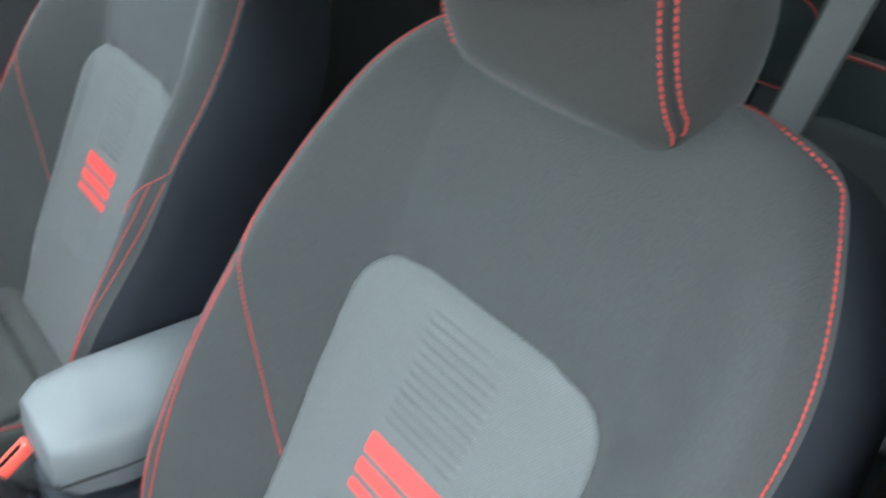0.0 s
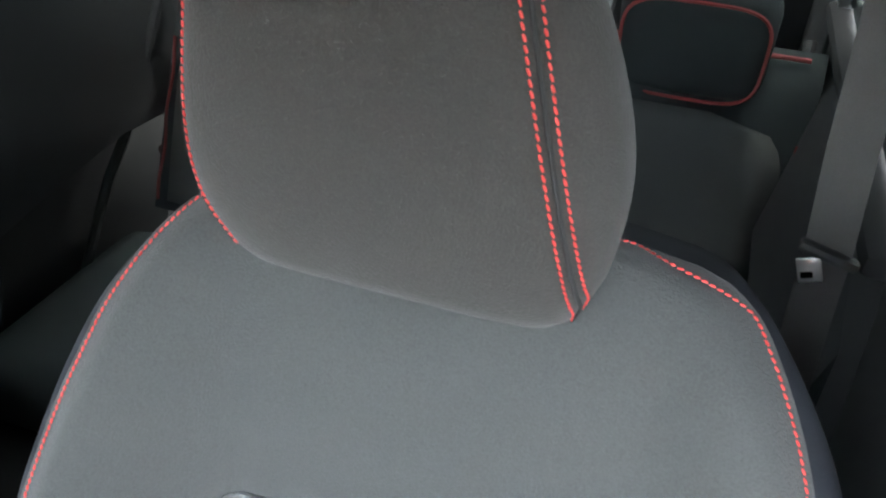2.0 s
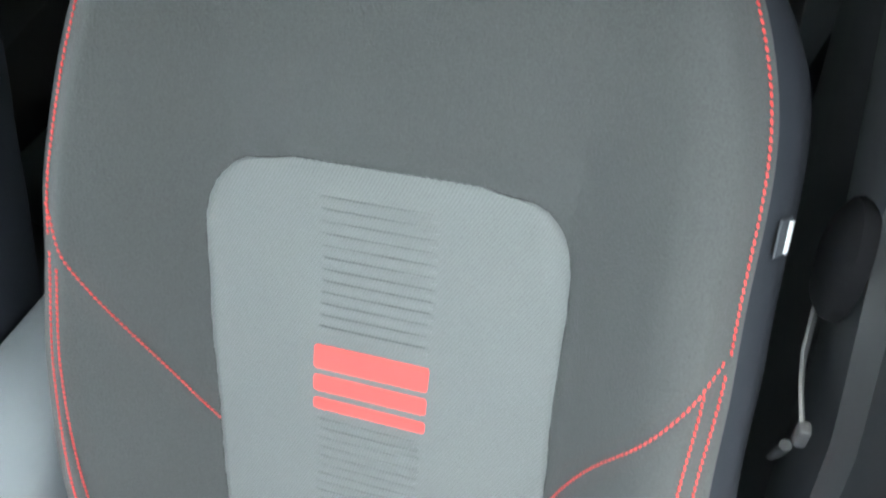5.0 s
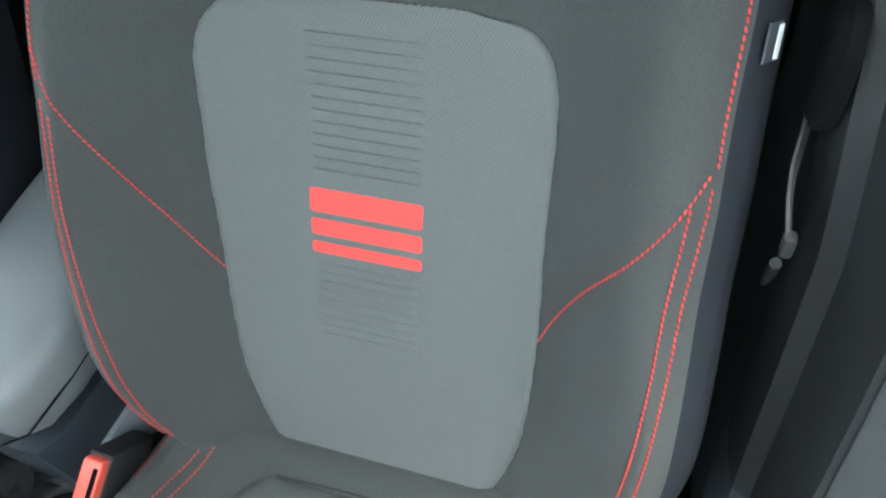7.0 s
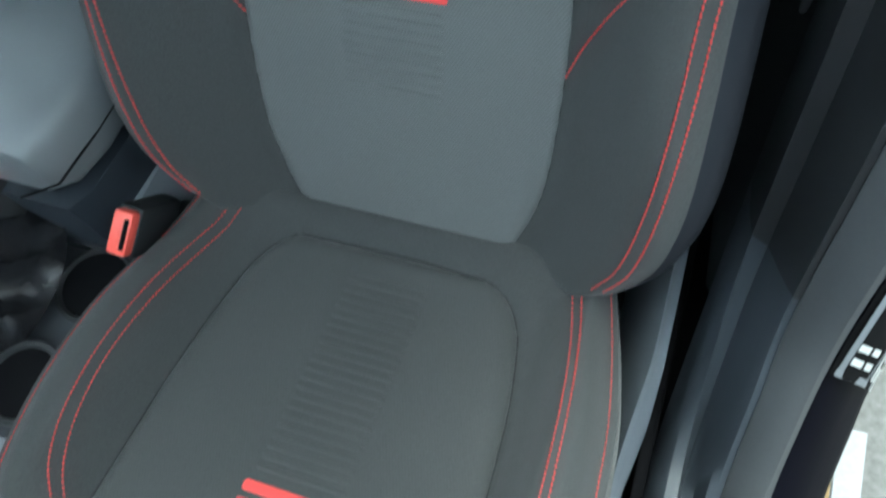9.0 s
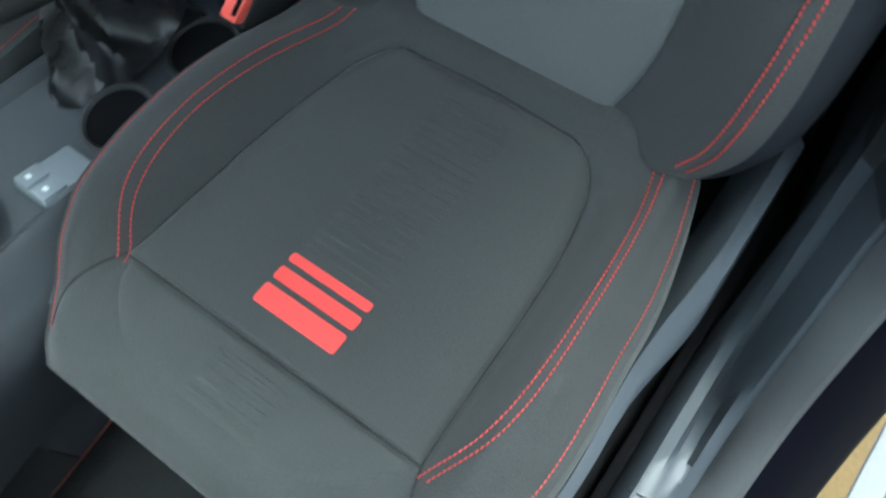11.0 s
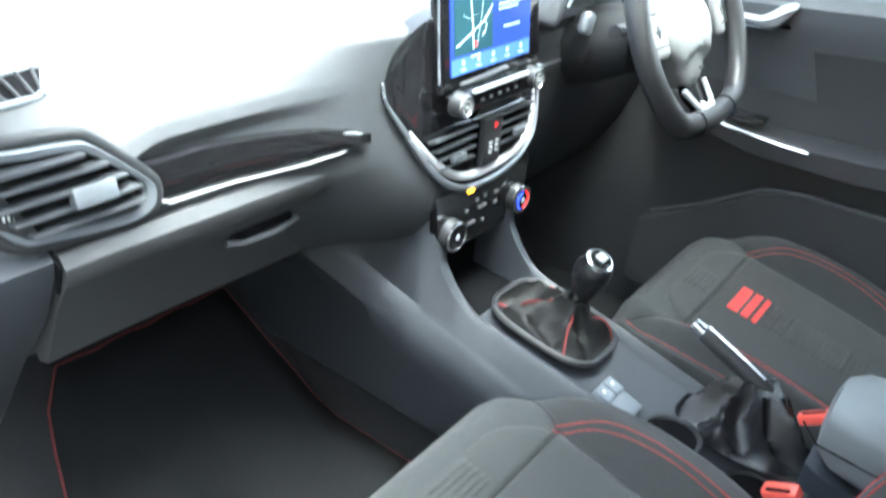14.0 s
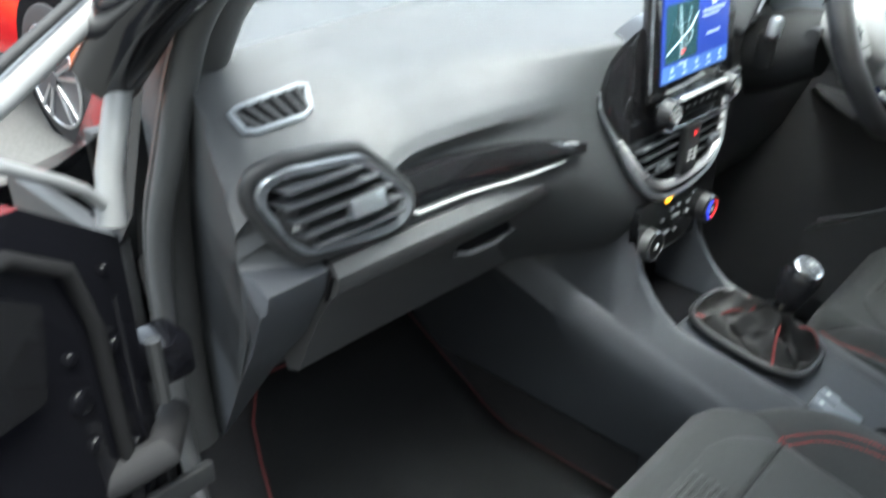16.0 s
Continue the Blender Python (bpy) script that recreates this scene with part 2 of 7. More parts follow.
def loft(rings, closed=True, caps=True):
    """A skin over rings of equally many points."""
    bm = bmesh.new()
    vs = [[bm.verts.new(p) for p in r] for r in rings]
    k = len(vs[0])
    for a, b in zip(vs, vs[1:]):
        for i in range(k if closed else k - 1):
            bm.faces.new((a[i], a[(i + 1) % k], b[(i + 1) % k], b[i]))
    if caps and closed:
        bm.faces.new(vs[0][::-1])
        bm.faces.new(vs[-1])
    return bm


def tube(points, r, sides=8, closed=False):
    """A round cord along points; r is one radius or one for each point."""
    pts = [Vector(p) for p in points]
    rad = list(r) if isinstance(r, (list, tuple)) else [r] * len(pts)
    rings, ref = [], None
    for i, p in enumerate(pts):
        if closed:
            d = pts[(i + 1) % len(pts)] - pts[i - 1]
        else:
            d = pts[min(i + 1, len(pts) - 1)] - pts[max(i - 1, 0)]
        d.normalize()
        if ref is None:
            ref = d.orthogonal()
        ref = (ref - d * ref.dot(d)).normalized()
        b = d.cross(ref)
        rings.append([p + rad[i] * (math.cos(a) * ref + math.sin(a) * b) for a in [2 * math.pi * j / sides for j in range(sides)]])
    if closed:
        rings.append(rings[0])
        bm = loft(rings, caps=False)
        bmesh.ops.remove_doubles(bm, verts=bm.verts, dist=1e-6)
        return bm
    return loft(rings)


def rbox(cx, cy, cz, sx, sy, sz, bevel=0.005, segs=2, m=None):
    """A box with rounded edges; m turns it about its centre."""
    bm = bmesh.new()
    bmesh.ops.create_cube(bm, size=1.0)
    bmesh.ops.scale(bm, vec=(sx, sy, sz), verts=bm.verts)
    if bevel:
        bmesh.ops.bevel(bm, geom=bm.edges[:], offset=min(bevel, 0.49 * min(sx, sy, sz)), segments=segs, profile=0.5, affect="EDGES")
    bm.transform(Matrix.Translation((cx, cy, cz)) @ (m or Matrix()))
    return bm


def disc(c, axis, r, depth, sides=32, bevel=0.0, r2=None):
    """A round puck whose back lies at c and that grows along axis."""
    a = Vector(axis).normalized()
    q = a.to_track_quat("Z", "Y").to_matrix()
    r2 = r if r2 is None else r2
    prof = [(r, 0), (r2, depth - bevel), (r2 - bevel * 0.3, depth - bevel * 0.3), (r2 - bevel, depth)] if bevel else [(r, 0), (r2, depth)]
    rings = [[Vector(c) + q @ Vector((rr * math.cos(t), rr * math.sin(t), h)) for t in [2 * math.pi * j / sides for j in range(sides)]] for rr, h in prof]
    return loft(rings)


def curve_of(xs, ys, x):
    """A smooth value through the points (xs, ys)."""
    if x <= xs[0]:
        return ys[0]
    if x >= xs[-1]:
        return ys[-1]
    i = max(k for k in range(len(xs) - 1) if xs[k] <= x)
    t = (x - xs[i]) / (xs[i + 1] - xs[i])
    def slope(k):
        if k == 0 or k == len(xs) - 1:
            return 0.0 if len(xs) == 2 else (ys[min(k + 1, len(xs) - 1)] - ys[max(k - 1, 0)]) / (xs[min(k + 1, len(xs) - 1)] - xs[max(k - 1, 0)])
        return (ys[k + 1] - ys[k - 1]) / (xs[k + 1] - xs[k - 1])
    h = xs[i + 1] - xs[i]
    t2, t3 = t * t, t * t * t
    return (2 * t3 - 3 * t2 + 1) * ys[i] + (t3 - 2 * t2 + t) * h * slope(i) + (3 * t2 - 2 * t3) * ys[i + 1] + (t3 - t2) * h * slope(i + 1)


def smoothstep(a, b, x):
    t = max(0.0, min(1.0, (x - a) / (b - a)))
    return t * t * (3 - 2 * t)


def path_points(keys, count):
    """Evenly many points on a smooth line through 2D keys."""
    d = [0.0]
    for a, b in zip(keys, keys[1:]):
        d.append(d[-1] + math.dist(a, b))
    out = []
    for i in range(count):
        s = d[-1] * i / (count - 1)
        out.append(tuple(curve_of(d, [k[c] for k in keys], s) for c in range(len(keys[0]))))
    return out


def plate(pts, d):
    """A flat plate over a ring of points, thickened by the vector d."""
    return loft([[Vector(p) for p in pts], [Vector(p) + Vector(d) for p in pts]])


# ---- car seat ----
SX = -0.352
LEAN, TILT = radians(25), radians(10)
B_UP, B_OUT = Vector((0, -math.sin(LEAN), math.cos(LEAN))), Vector((0, math.cos(LEAN), math.sin(LEAN)))
C_FWD, C_OUT = Vector((0, math.cos(TILT), math.sin(TILT))), Vector((0, -math.sin(TILT), math.cos(TILT)))
B_O, C_O = Vector((SX, 0.02, 0.64)), Vector((SX, 0.34, 0.67))


def back_at(u, v, n):
    u -= 0.005 * smoothstep(0.25, 0.35, v) + 0.009 * smoothstep(0.38, 0.52, v)
    return B_O + Vector((u, 0, 0)) + B_UP * v + B_OUT * n


def cush_at(u, v, n):
    u += 0.016 * smoothstep(-0.17, -0.25, u) * smoothstep(0.04, -0.14, v)
    return C_O + Vector((u, 0, 0)) + C_FWD * v + C_OUT * n


EDGE_V = [-0.03, 0.0, 0.05, 0.10, 0.15, 0.25, 0.35, 0.40, 0.45, 0.50, 0.55, 0.60, 0.622, 0.634, 0.640]
EDGE_U = [0.17, 0.205, 0.235, 0.246, 0.249, 0.246, 0.239, 0.237, 0.233, 0.224, 0.208, 0.182, 0.163, 0.138, 0.095]


def edge_back(v):
    return curve_of(EDGE_V, EDGE_U, v)


def insert_half(v):
    """Half the width of the backrest's lighter insert."""
    return curve_of([-0.03, 0.0, 0.03, 0.06, 0.1, 0.18, 0.3, 0.37, 0.395, 0.41, 0.42, 0.4255], [0.10, 0.110, 0.122, 0.130, 0.135, 0.138, 0.1375, 0.1365, 0.131, 0.121, 0.105, 0.07], v)


INSERT_LINE = np.array([(insert_half(-0.03 + 0.4555 * i / 80), -0.03 + 0.4555 * i / 80) for i in range(81)] + [(0.07 * i / 12, 0.4255) for i in range(12)])


def n_back(u, v):
    """How far the face of the backrest stands out."""
    base = curve_of([0.0, 0.3, 0.42, 0.5, 0.58, 0.65], [0.0, 0.0, 0.008, 0.026, 0.03, 0.015], v)
    bol = curve_of([-0.03, 0.0, 0.1, 0.3, 0.4, 0.5, 0.58, 0.65], [0.02, 0.045, 0.075, 0.08, 0.068, 0.036, 0.018, 0.0], v)
    e = edge_back(v)
    t = max(0.0, min(1.0, (abs(u) - 0.125) / max(0.05, e - 0.145)))
    s = 0.65 * t + 0.35 * t * t * (3 - 2 * t)
    lip = smoothstep(e - 0.03, e, abs(u)) ** 2 * 0.008
    if u < 0:
        lip += smoothstep(e - 0.06, e, -u) ** 1.5 * 0.024 * smoothstep(0.12, 0.3, v)
    d = float(np.min(np.hypot(INSERT_LINE[:, 0] - abs(u - 0.006 * smoothstep(0.18, 0.36, v)), INSERT_LINE[:, 1] - v)))
    return base + bol * s - lip - 0.0032 * math.exp(-(d / 0.008) ** 2)


def build_seat():
    seat = thing("car_seat", SX, 0.2, 0.25, "dark grey cloth sports seat with red piping and red stripes", "car seat", "front seats")
    # backrest: rings from the lower edge to the top
    rings = []
    vs = [-0.03 + 0.670 * (i / 130) for i in range(131)]
    for v in vs:
        e = edge_back(v)
        front = []
        for j in range(129):
            u = e * (1 - 2 * j / 128)
            front.append(back_at(u, v, n_back(u, v)))
        ne, nr = n_back(e, v), n_back(-e, v)
        k = 0.02 * smoothstep(0.66, 0.5, v)
        side = [(e + 0.6 * k, ne - 0.012), (e + k, ne - 0.035), (e + k * 1.1, -0.04), (e + 0.4 * k, -0.10), (e * 0.8, -0.125)]
        rings.append(front + [back_at(-a, v, b + (nr - ne) * f) for (a, b), f in zip(side, (1, 1, 0.6, 0.2, 0))] + [back_at(a, v, b) for a, b in side[::-1]])
    for v, n, q in ((0.639, -0.055, 0.72), (0.632, -0.07, 0.4), (0.626, -0.08, 0.02)):
        c = back_at(0, v, n)
        rings.append([c + (Vector(p) - back_at(0, 0.640, -0.04)) * q for p in rings[130]])
    part("backrest", loft([r[:129] for r in rings], closed=False), FABRIC, seat)
    part("back_shell", loft([r[128:] + r[:1] for r in rings], closed=False), SIDE_VINYL, seat, "darker blue-black cloth sides and back")
    # lighter insert with its seam
    rr = []
    for i in range(71):
        v = -0.03 + 0.4555 * (1 - (1 - i / 70) ** 1.7)
        w = insert_half(v)
        row = []
        for j in range(49):
            u = w * (1 - 2 * j / 48)
            k = min(1.0, (1 - abs(u) / w) * 9, (0.4255 - v) * 60 + 0.05)
            u += 0.006 * smoothstep(0.18, 0.36, v)
            row.append(back_at(u, v, n_back(u, v) + 0.0032 * math.sqrt(max(0.0, k)) + 0.0006))
        rr.append(row)
    insert = part("insert_panel", loft(rr, closed=False), INSERT, seat, "smooth lighter grey insert panel")
    insert.modifiers.new("thick", "SOLIDIFY").thickness = 0.004
    outline = [(insert_half(v), v) for v in [0.4255 * (1 - (1 - i / 80) ** 1.7) for i in range(81)]]
    outline = [(a + 0.006 * smoothstep(0.18, 0.36, b), b) for a, b in outline + [(-a, b) for a, b in outline[::-1]]]
    part("insert_seam", tube([back_at(u, v, n_back(u, v) + 0.0001) for u, v in outline], 0.0006, 6), SEAM, seat, "dark seam round the insert")
    for k in range(12):
        v = 0.2895 + 0.0097 * k
        part("rib", rib_bar(lambda u, v, h: back_at(u, v, n_back(u, v) + 0.0030 + h), -0.041, 0.053, v, v + 0.0058, 0.0026), INSERT, insert)
    for k in range(9):
        v = 0.135 + 0.0088 * k
        part("rib", rib_bar(lambda u, v, h: back_at(u, v, n_back(u, v) + 0.0030 + h), -0.041, 0.053, v, v + 0.0054, 0.0024), INSERT, insert)
    for v0, v1 in ((0.2568, 0.278), (0.2362, 0.2508), (0.2195, 0.2296)):
        part("stripe", flat_bar(lambda u, v: back_at(u, v, n_back(u, v) + 0.0043), -0.041, 0.053, v0, v1), RED_PRINT, insert, "flat red printed stripe")
    # piping of the backrest
    def on_back(keys, count, lift=0.001):
        return [back_at(u, v, n_back(u, v) + lift) for u, v in path_points(keys, count)]
    for sgn in (1, -1):
        up = [(sgn * (edge_back(v) - 0.004), v) for v in [0.36 + (0.639 - 0.36) * i / 14 for i in range(15)]] + [(sgn * 0.07, 0.6395), (sgn * 0.045, 0.6395)]
        stitched_cord(seat, on_back(up, 90))
        diag = [(sgn * a, b) for a, b in (((0.236, 0.384), (0.212, 0.335), (0.187, 0.285), (0.162, 0.235), (0.138, 0.186)) if sgn > 0 else ((0.232, 0.357), (0.222, 0.338), (0.196, 0.292), (0.168, 0.246), (0.150, 0.210), (0.138, 0.178)))]
        stitched_cord(seat, on_back(diag, 50))
        for off in (0.0, 0.010):
            dbl = [(sgn * (a + off), b) for a, b in ((0.224, 0.338 + off), (0.225, 0.28), (0.225, 0.2), (0.220, 0.12), (0.208, 0.05), (0.19, 0.012))]
            stitched_cord(seat, on_back(dbl, 70), 0.0011)
        side = [back_at(sgn * (edge_back(v) + 0.014), v, n_back(sgn * edge_back(v), v) - 0.022) for v in [0.02 + 0.4 * i / 30 for i in range(31)]]
        part("piping", tube(side, 0.0012, 6), RED, seat, "thin red side piping")
    # head restraint
    def head_shift(a):
        return Vector((0.028 + 0.026 * a, 0, 0))
    def head_left(a):
        return curve_of([0, 0.12, 0.3, 0.6, 0.85, 1.0], [0.106, 0.120, 0.122, 0.111, 0.099, 0.080], a)
    def head_right(a):
        return curve_of([0, 0.12, 0.35, 0.55, 0.8, 1.0], [0.102, 0.117, 0.127, 0.122, 0.102, 0.076], a)
    rings = []
    for i in range(17):
        a = i / 16
        v = 0.597 + 0.22 * a
        d = 0.062 * (1 - abs(2 * a - 1) ** 3 * 0.35)
        ring = []
        for j in range(36):
            t = 2 * math.pi * j / 36
            cx, cy = math.cos(t), math.sin(t)
            x = (head_left(a) if cx > 0 else head_right(a)) * math.copysign(abs(cx) ** 0.42, cx)
            y = d * math.copysign(abs(cy) ** 0.6, cy)
            ring.append(back_at(x, v, y + 0.016 + 0.058 * a) + head_shift(a))
        rings.append(ring)
    low, high = [Vector(p) for p in rings[0]], [Vector(p) for p in rings[-1]]
    cl, ch = sum(low, Vector()) / 36, sum(high, Vector()) / 36
    rings = [[cl + (p - cl) * 0.6 - B_UP * 0.012 - B_OUT * 0.012 for p in low], [cl + (p - cl) * 0.9 - B_UP * 0.007 - B_OUT * 0.004 for p in low]] + rings + [[ch + (p - ch) * 0.8 + B_UP * 0.008 for p in high]]
    head = part("headrest", loft(rings), HEAD_CLOTH, seat, "padded grey cloth headrest with double red stitching")
    for sgn in (1, -1):
        for off in (0.0, 0.0098, 0.0049):
            line = []
            for i in range(40):
                a = i / 39
                v = 0.597 + 0.22 * a
                w = head_left(a) if sgn > 0 else head_right(a)
                d = 0.062 * (1 - abs(2 * a - 1) ** 3 * 0.35)
                x = 0.104 - 0.040 * a + off if sgn < 0 else w - 0.010 + off
                x = min(x, 0.992 * w)
                cx = (x / w) ** (1 / 0.42)
                cy = math.sqrt(max(0.0, 1 - cx * cx)) ** 0.6
                line.append(back_at(sgn * x, v, d * cy + 0.016 + 0.058 * a + 0.0005) + head_shift(a))
            if off == 0.0049:
                part("head_seam", tube(line, 0.0013, 6), SEAM, head, "dark seam between the stitches")
            else:
                stitched_cord(head, line, 0.0011)
    for sgn in (1, -1):
        part("headrest_post", tube([back_at(sgn * 0.06 + 0.02, 0.56, -0.03), back_at(sgn * 0.06 + 0.02, 0.66, 0.0)], 0.006, 10), CHROME, seat)
    def on_side(s, v, lift):
        e = edge_back(v)
        return back_at(-(e + 0.006 + 0.014 * s + lift), v, n_back(-e, v) - 0.006 - 0.030 * s + 0.4 * lift)
    tag = part("side_tag", plate([on_side(-0.10, 0.421, 0.003), on_side(-0.10, 0.443, 0.003), on_side(0.30, 0.443, 0.004), on_side(0.30, 0.421, 0.004)], (-0.0012, 0, 0)), SIDE_TAG, seat, "small blue-grey sewn-in label with a pale mark")
    part("mark_bar", plate([on_side(0.13, 0.4225, 0.0055), on_side(0.13, 0.4415, 0.0055), on_side(0.24, 0.4415, 0.006), on_side(0.24, 0.4225, 0.006)], (-0.0008, 0, 0)), WHITE_MARK, tag, "pale printed bar")
    build_cushion(seat)
    return seat


def rib_bar(at, u0, u1, v0, v1, h, nu=10):
    """A raised rib of a ribbed panel: steep sides and a flat crown."""
    rows = []
    for j in range(nu + 1):
        u, k = u0 + (u1 - u0) * j / nu, (0.1 if j in (0, nu) else 1.0)
        rows.append([at(u, v0 - 0.0003, 0.0), at(u, v0 + 0.0006, h * k), at(u, (v0 + v1) / 2, h * 1.12 * k), at(u, v1 - 0.0006, h * k), at(u, v1 + 0.0003, 0.0)])
    return loft(rows)


def flat_bar(at, u0, u1, v0, v1, nu=12, r=0.0028):
    """A thin bar with rounded corners laid on a surface."""
    rows, h = [], v1 - v0
    for d in (0.0, 0.0004, 0.0013, r, h / 2, h - r, h - 0.0013, h - 0.0004, h):
        inset = r - math.sqrt(max(0.0, r * r - max(0.0, r - min(d, h - d)) ** 2))
        rows.append([at(u0 + inset + (u1 - u0 - 2 * inset) * j / nu, v0 + d) for j in range(nu + 1)])
    bm = loft(rows, closed=False)
    ret = bmesh.ops.extrude_face_region(bm, geom=bm.faces[:])
    nrm = (Vector(at(u1, v0)) - Vector(at(u0, v0))).cross(Vector(at(u0, v1)) - Vector(at(u0, v0))).normalized()
    for g in ret["geom"]:
        if isinstance(g, bmesh.types.BMVert):
            g.co += nrm * 0.0012
    return bm


def stitched_cord(parent, pts, r=0.0011):
    """A sewn seam: a dark groove line with short slanting red stitches on it."""
    total = sum((b - a).length for a, b in zip(pts, pts[1:]))
    count = max(4, int(total / 0.0048))
    d = [0.0]
    for a, b in zip(pts, pts[1:]):
        d.append(d[-1] + (b - a).length)
    def at(s):
        s = max(0.0, min(total, s))
        i = max(0, min(len(pts) - 2, int(np.searchsorted(d, s)) - 1))
        w = (s - d[i]) / max(1e-9, d[i + 1] - d[i])
        return pts[i].lerp(pts[i + 1], w)
    bm = bmesh.new()
    step = total / count
    for k in range(count):
        a, b = at(step * (k + 0.12)), at(step * (k + 0.84))
        skew = (b - a).cross(Vector((0, 0.7, 0.7))).normalized() * (0.35 * r)
        a, b = a + skew, b - skew
        m = (a + b) / 2
        add_tube(bm, [a, m, b], [r * 0.5, r * 0.8, r * 0.5], 5)
    ob = part("piping", bm, RED, parent)
    return tagged(ob, "red stitched seam", "", "", "stuff")


def add_tube(bm, pts, rad, sides):
    d = (pts[-1] - pts[0]).normalized()
    ref = d.orthogonal().normalized()
    b = d.cross(ref)
    prev = None
    for p, r in zip(pts, rad):
        ring = [bm.verts.new(p + r * (math.cos(2 * math.pi * j / sides) * ref + math.sin(2 * math.pi * j / sides) * b)) for j in range(sides)]
        if prev:
            for j in range(sides):
                bm.faces.new((prev[j], prev[(j + 1) % sides], ring[(j + 1) % sides], ring[j]))
        else:
            bm.faces.new(ring[::-1])
        prev = ring
    bm.faces.new(prev)


def panel_half(v):
    """Half the width of the sewn-in seat panel."""
    return curve_of([-0.286, -0.28, -0.265, -0.235, -0.15, 0.03, 0.055, 0.085, 0.112], [0.085, 0.108, 0.125, 0.138, 0.15, 0.157, 0.166, 0.176, 0.180], v)


GROOVE = np.array([(panel_half(-0.286 + 0.398 * i / 70), -0.286 + 0.398 * i / 70) for i in range(71)] + [(0.085 * i / 16, -0.286) for i in range(16)])
CU_V = [-0.37, -0.35, -0.30, -0.2, -0.1, 0.0, 0.05, 0.09, 0.115, 0.14]
CU_U = [0.14, 0.18, 0.222, 0.25, 0.256, 0.246, 0.228, 0.204, 0.188, 0.176]


def edge_cush(v):
    return curve_of(CU_V, CU_U, v)


def n_cush(u, v):
    e = edge_cush(v)
    base = curve_of([-0.37, -0.352, -0.340, -0.324, -0.308, -0.29, -0.265, -0.22, -0.1, 0.0, 0.08, 0.12, 0.14], [-0.045, -0.012, 0.012, 0.026, 0.027, 0.016, 0.005, 0.0, 0.0, 0.0, -0.001, -0.010, -0.035], v)
    bol = curve_of([-0.37, -0.3, -0.15, 0.0, 0.05, 0.09, 0.14], [0.0, 0.02, 0.04, 0.036, 0.02, 0.0, 0.0], v)
    s = smoothstep(0.148, 0.2, abs(u))
    drop = smoothstep(e - 0.05, e, abs(u)) ** 2 * 0.030
    d = float(np.min(np.hypot(GROOVE[:, 0] - abs(u), GROOVE[:, 1] - v)))
    dip = 0.0065 * math.exp(-(d / 0.0075) ** 2) * (1 - 0.6 * smoothstep(0.02, 0.06, v))
    return base + bol * s - drop - dip


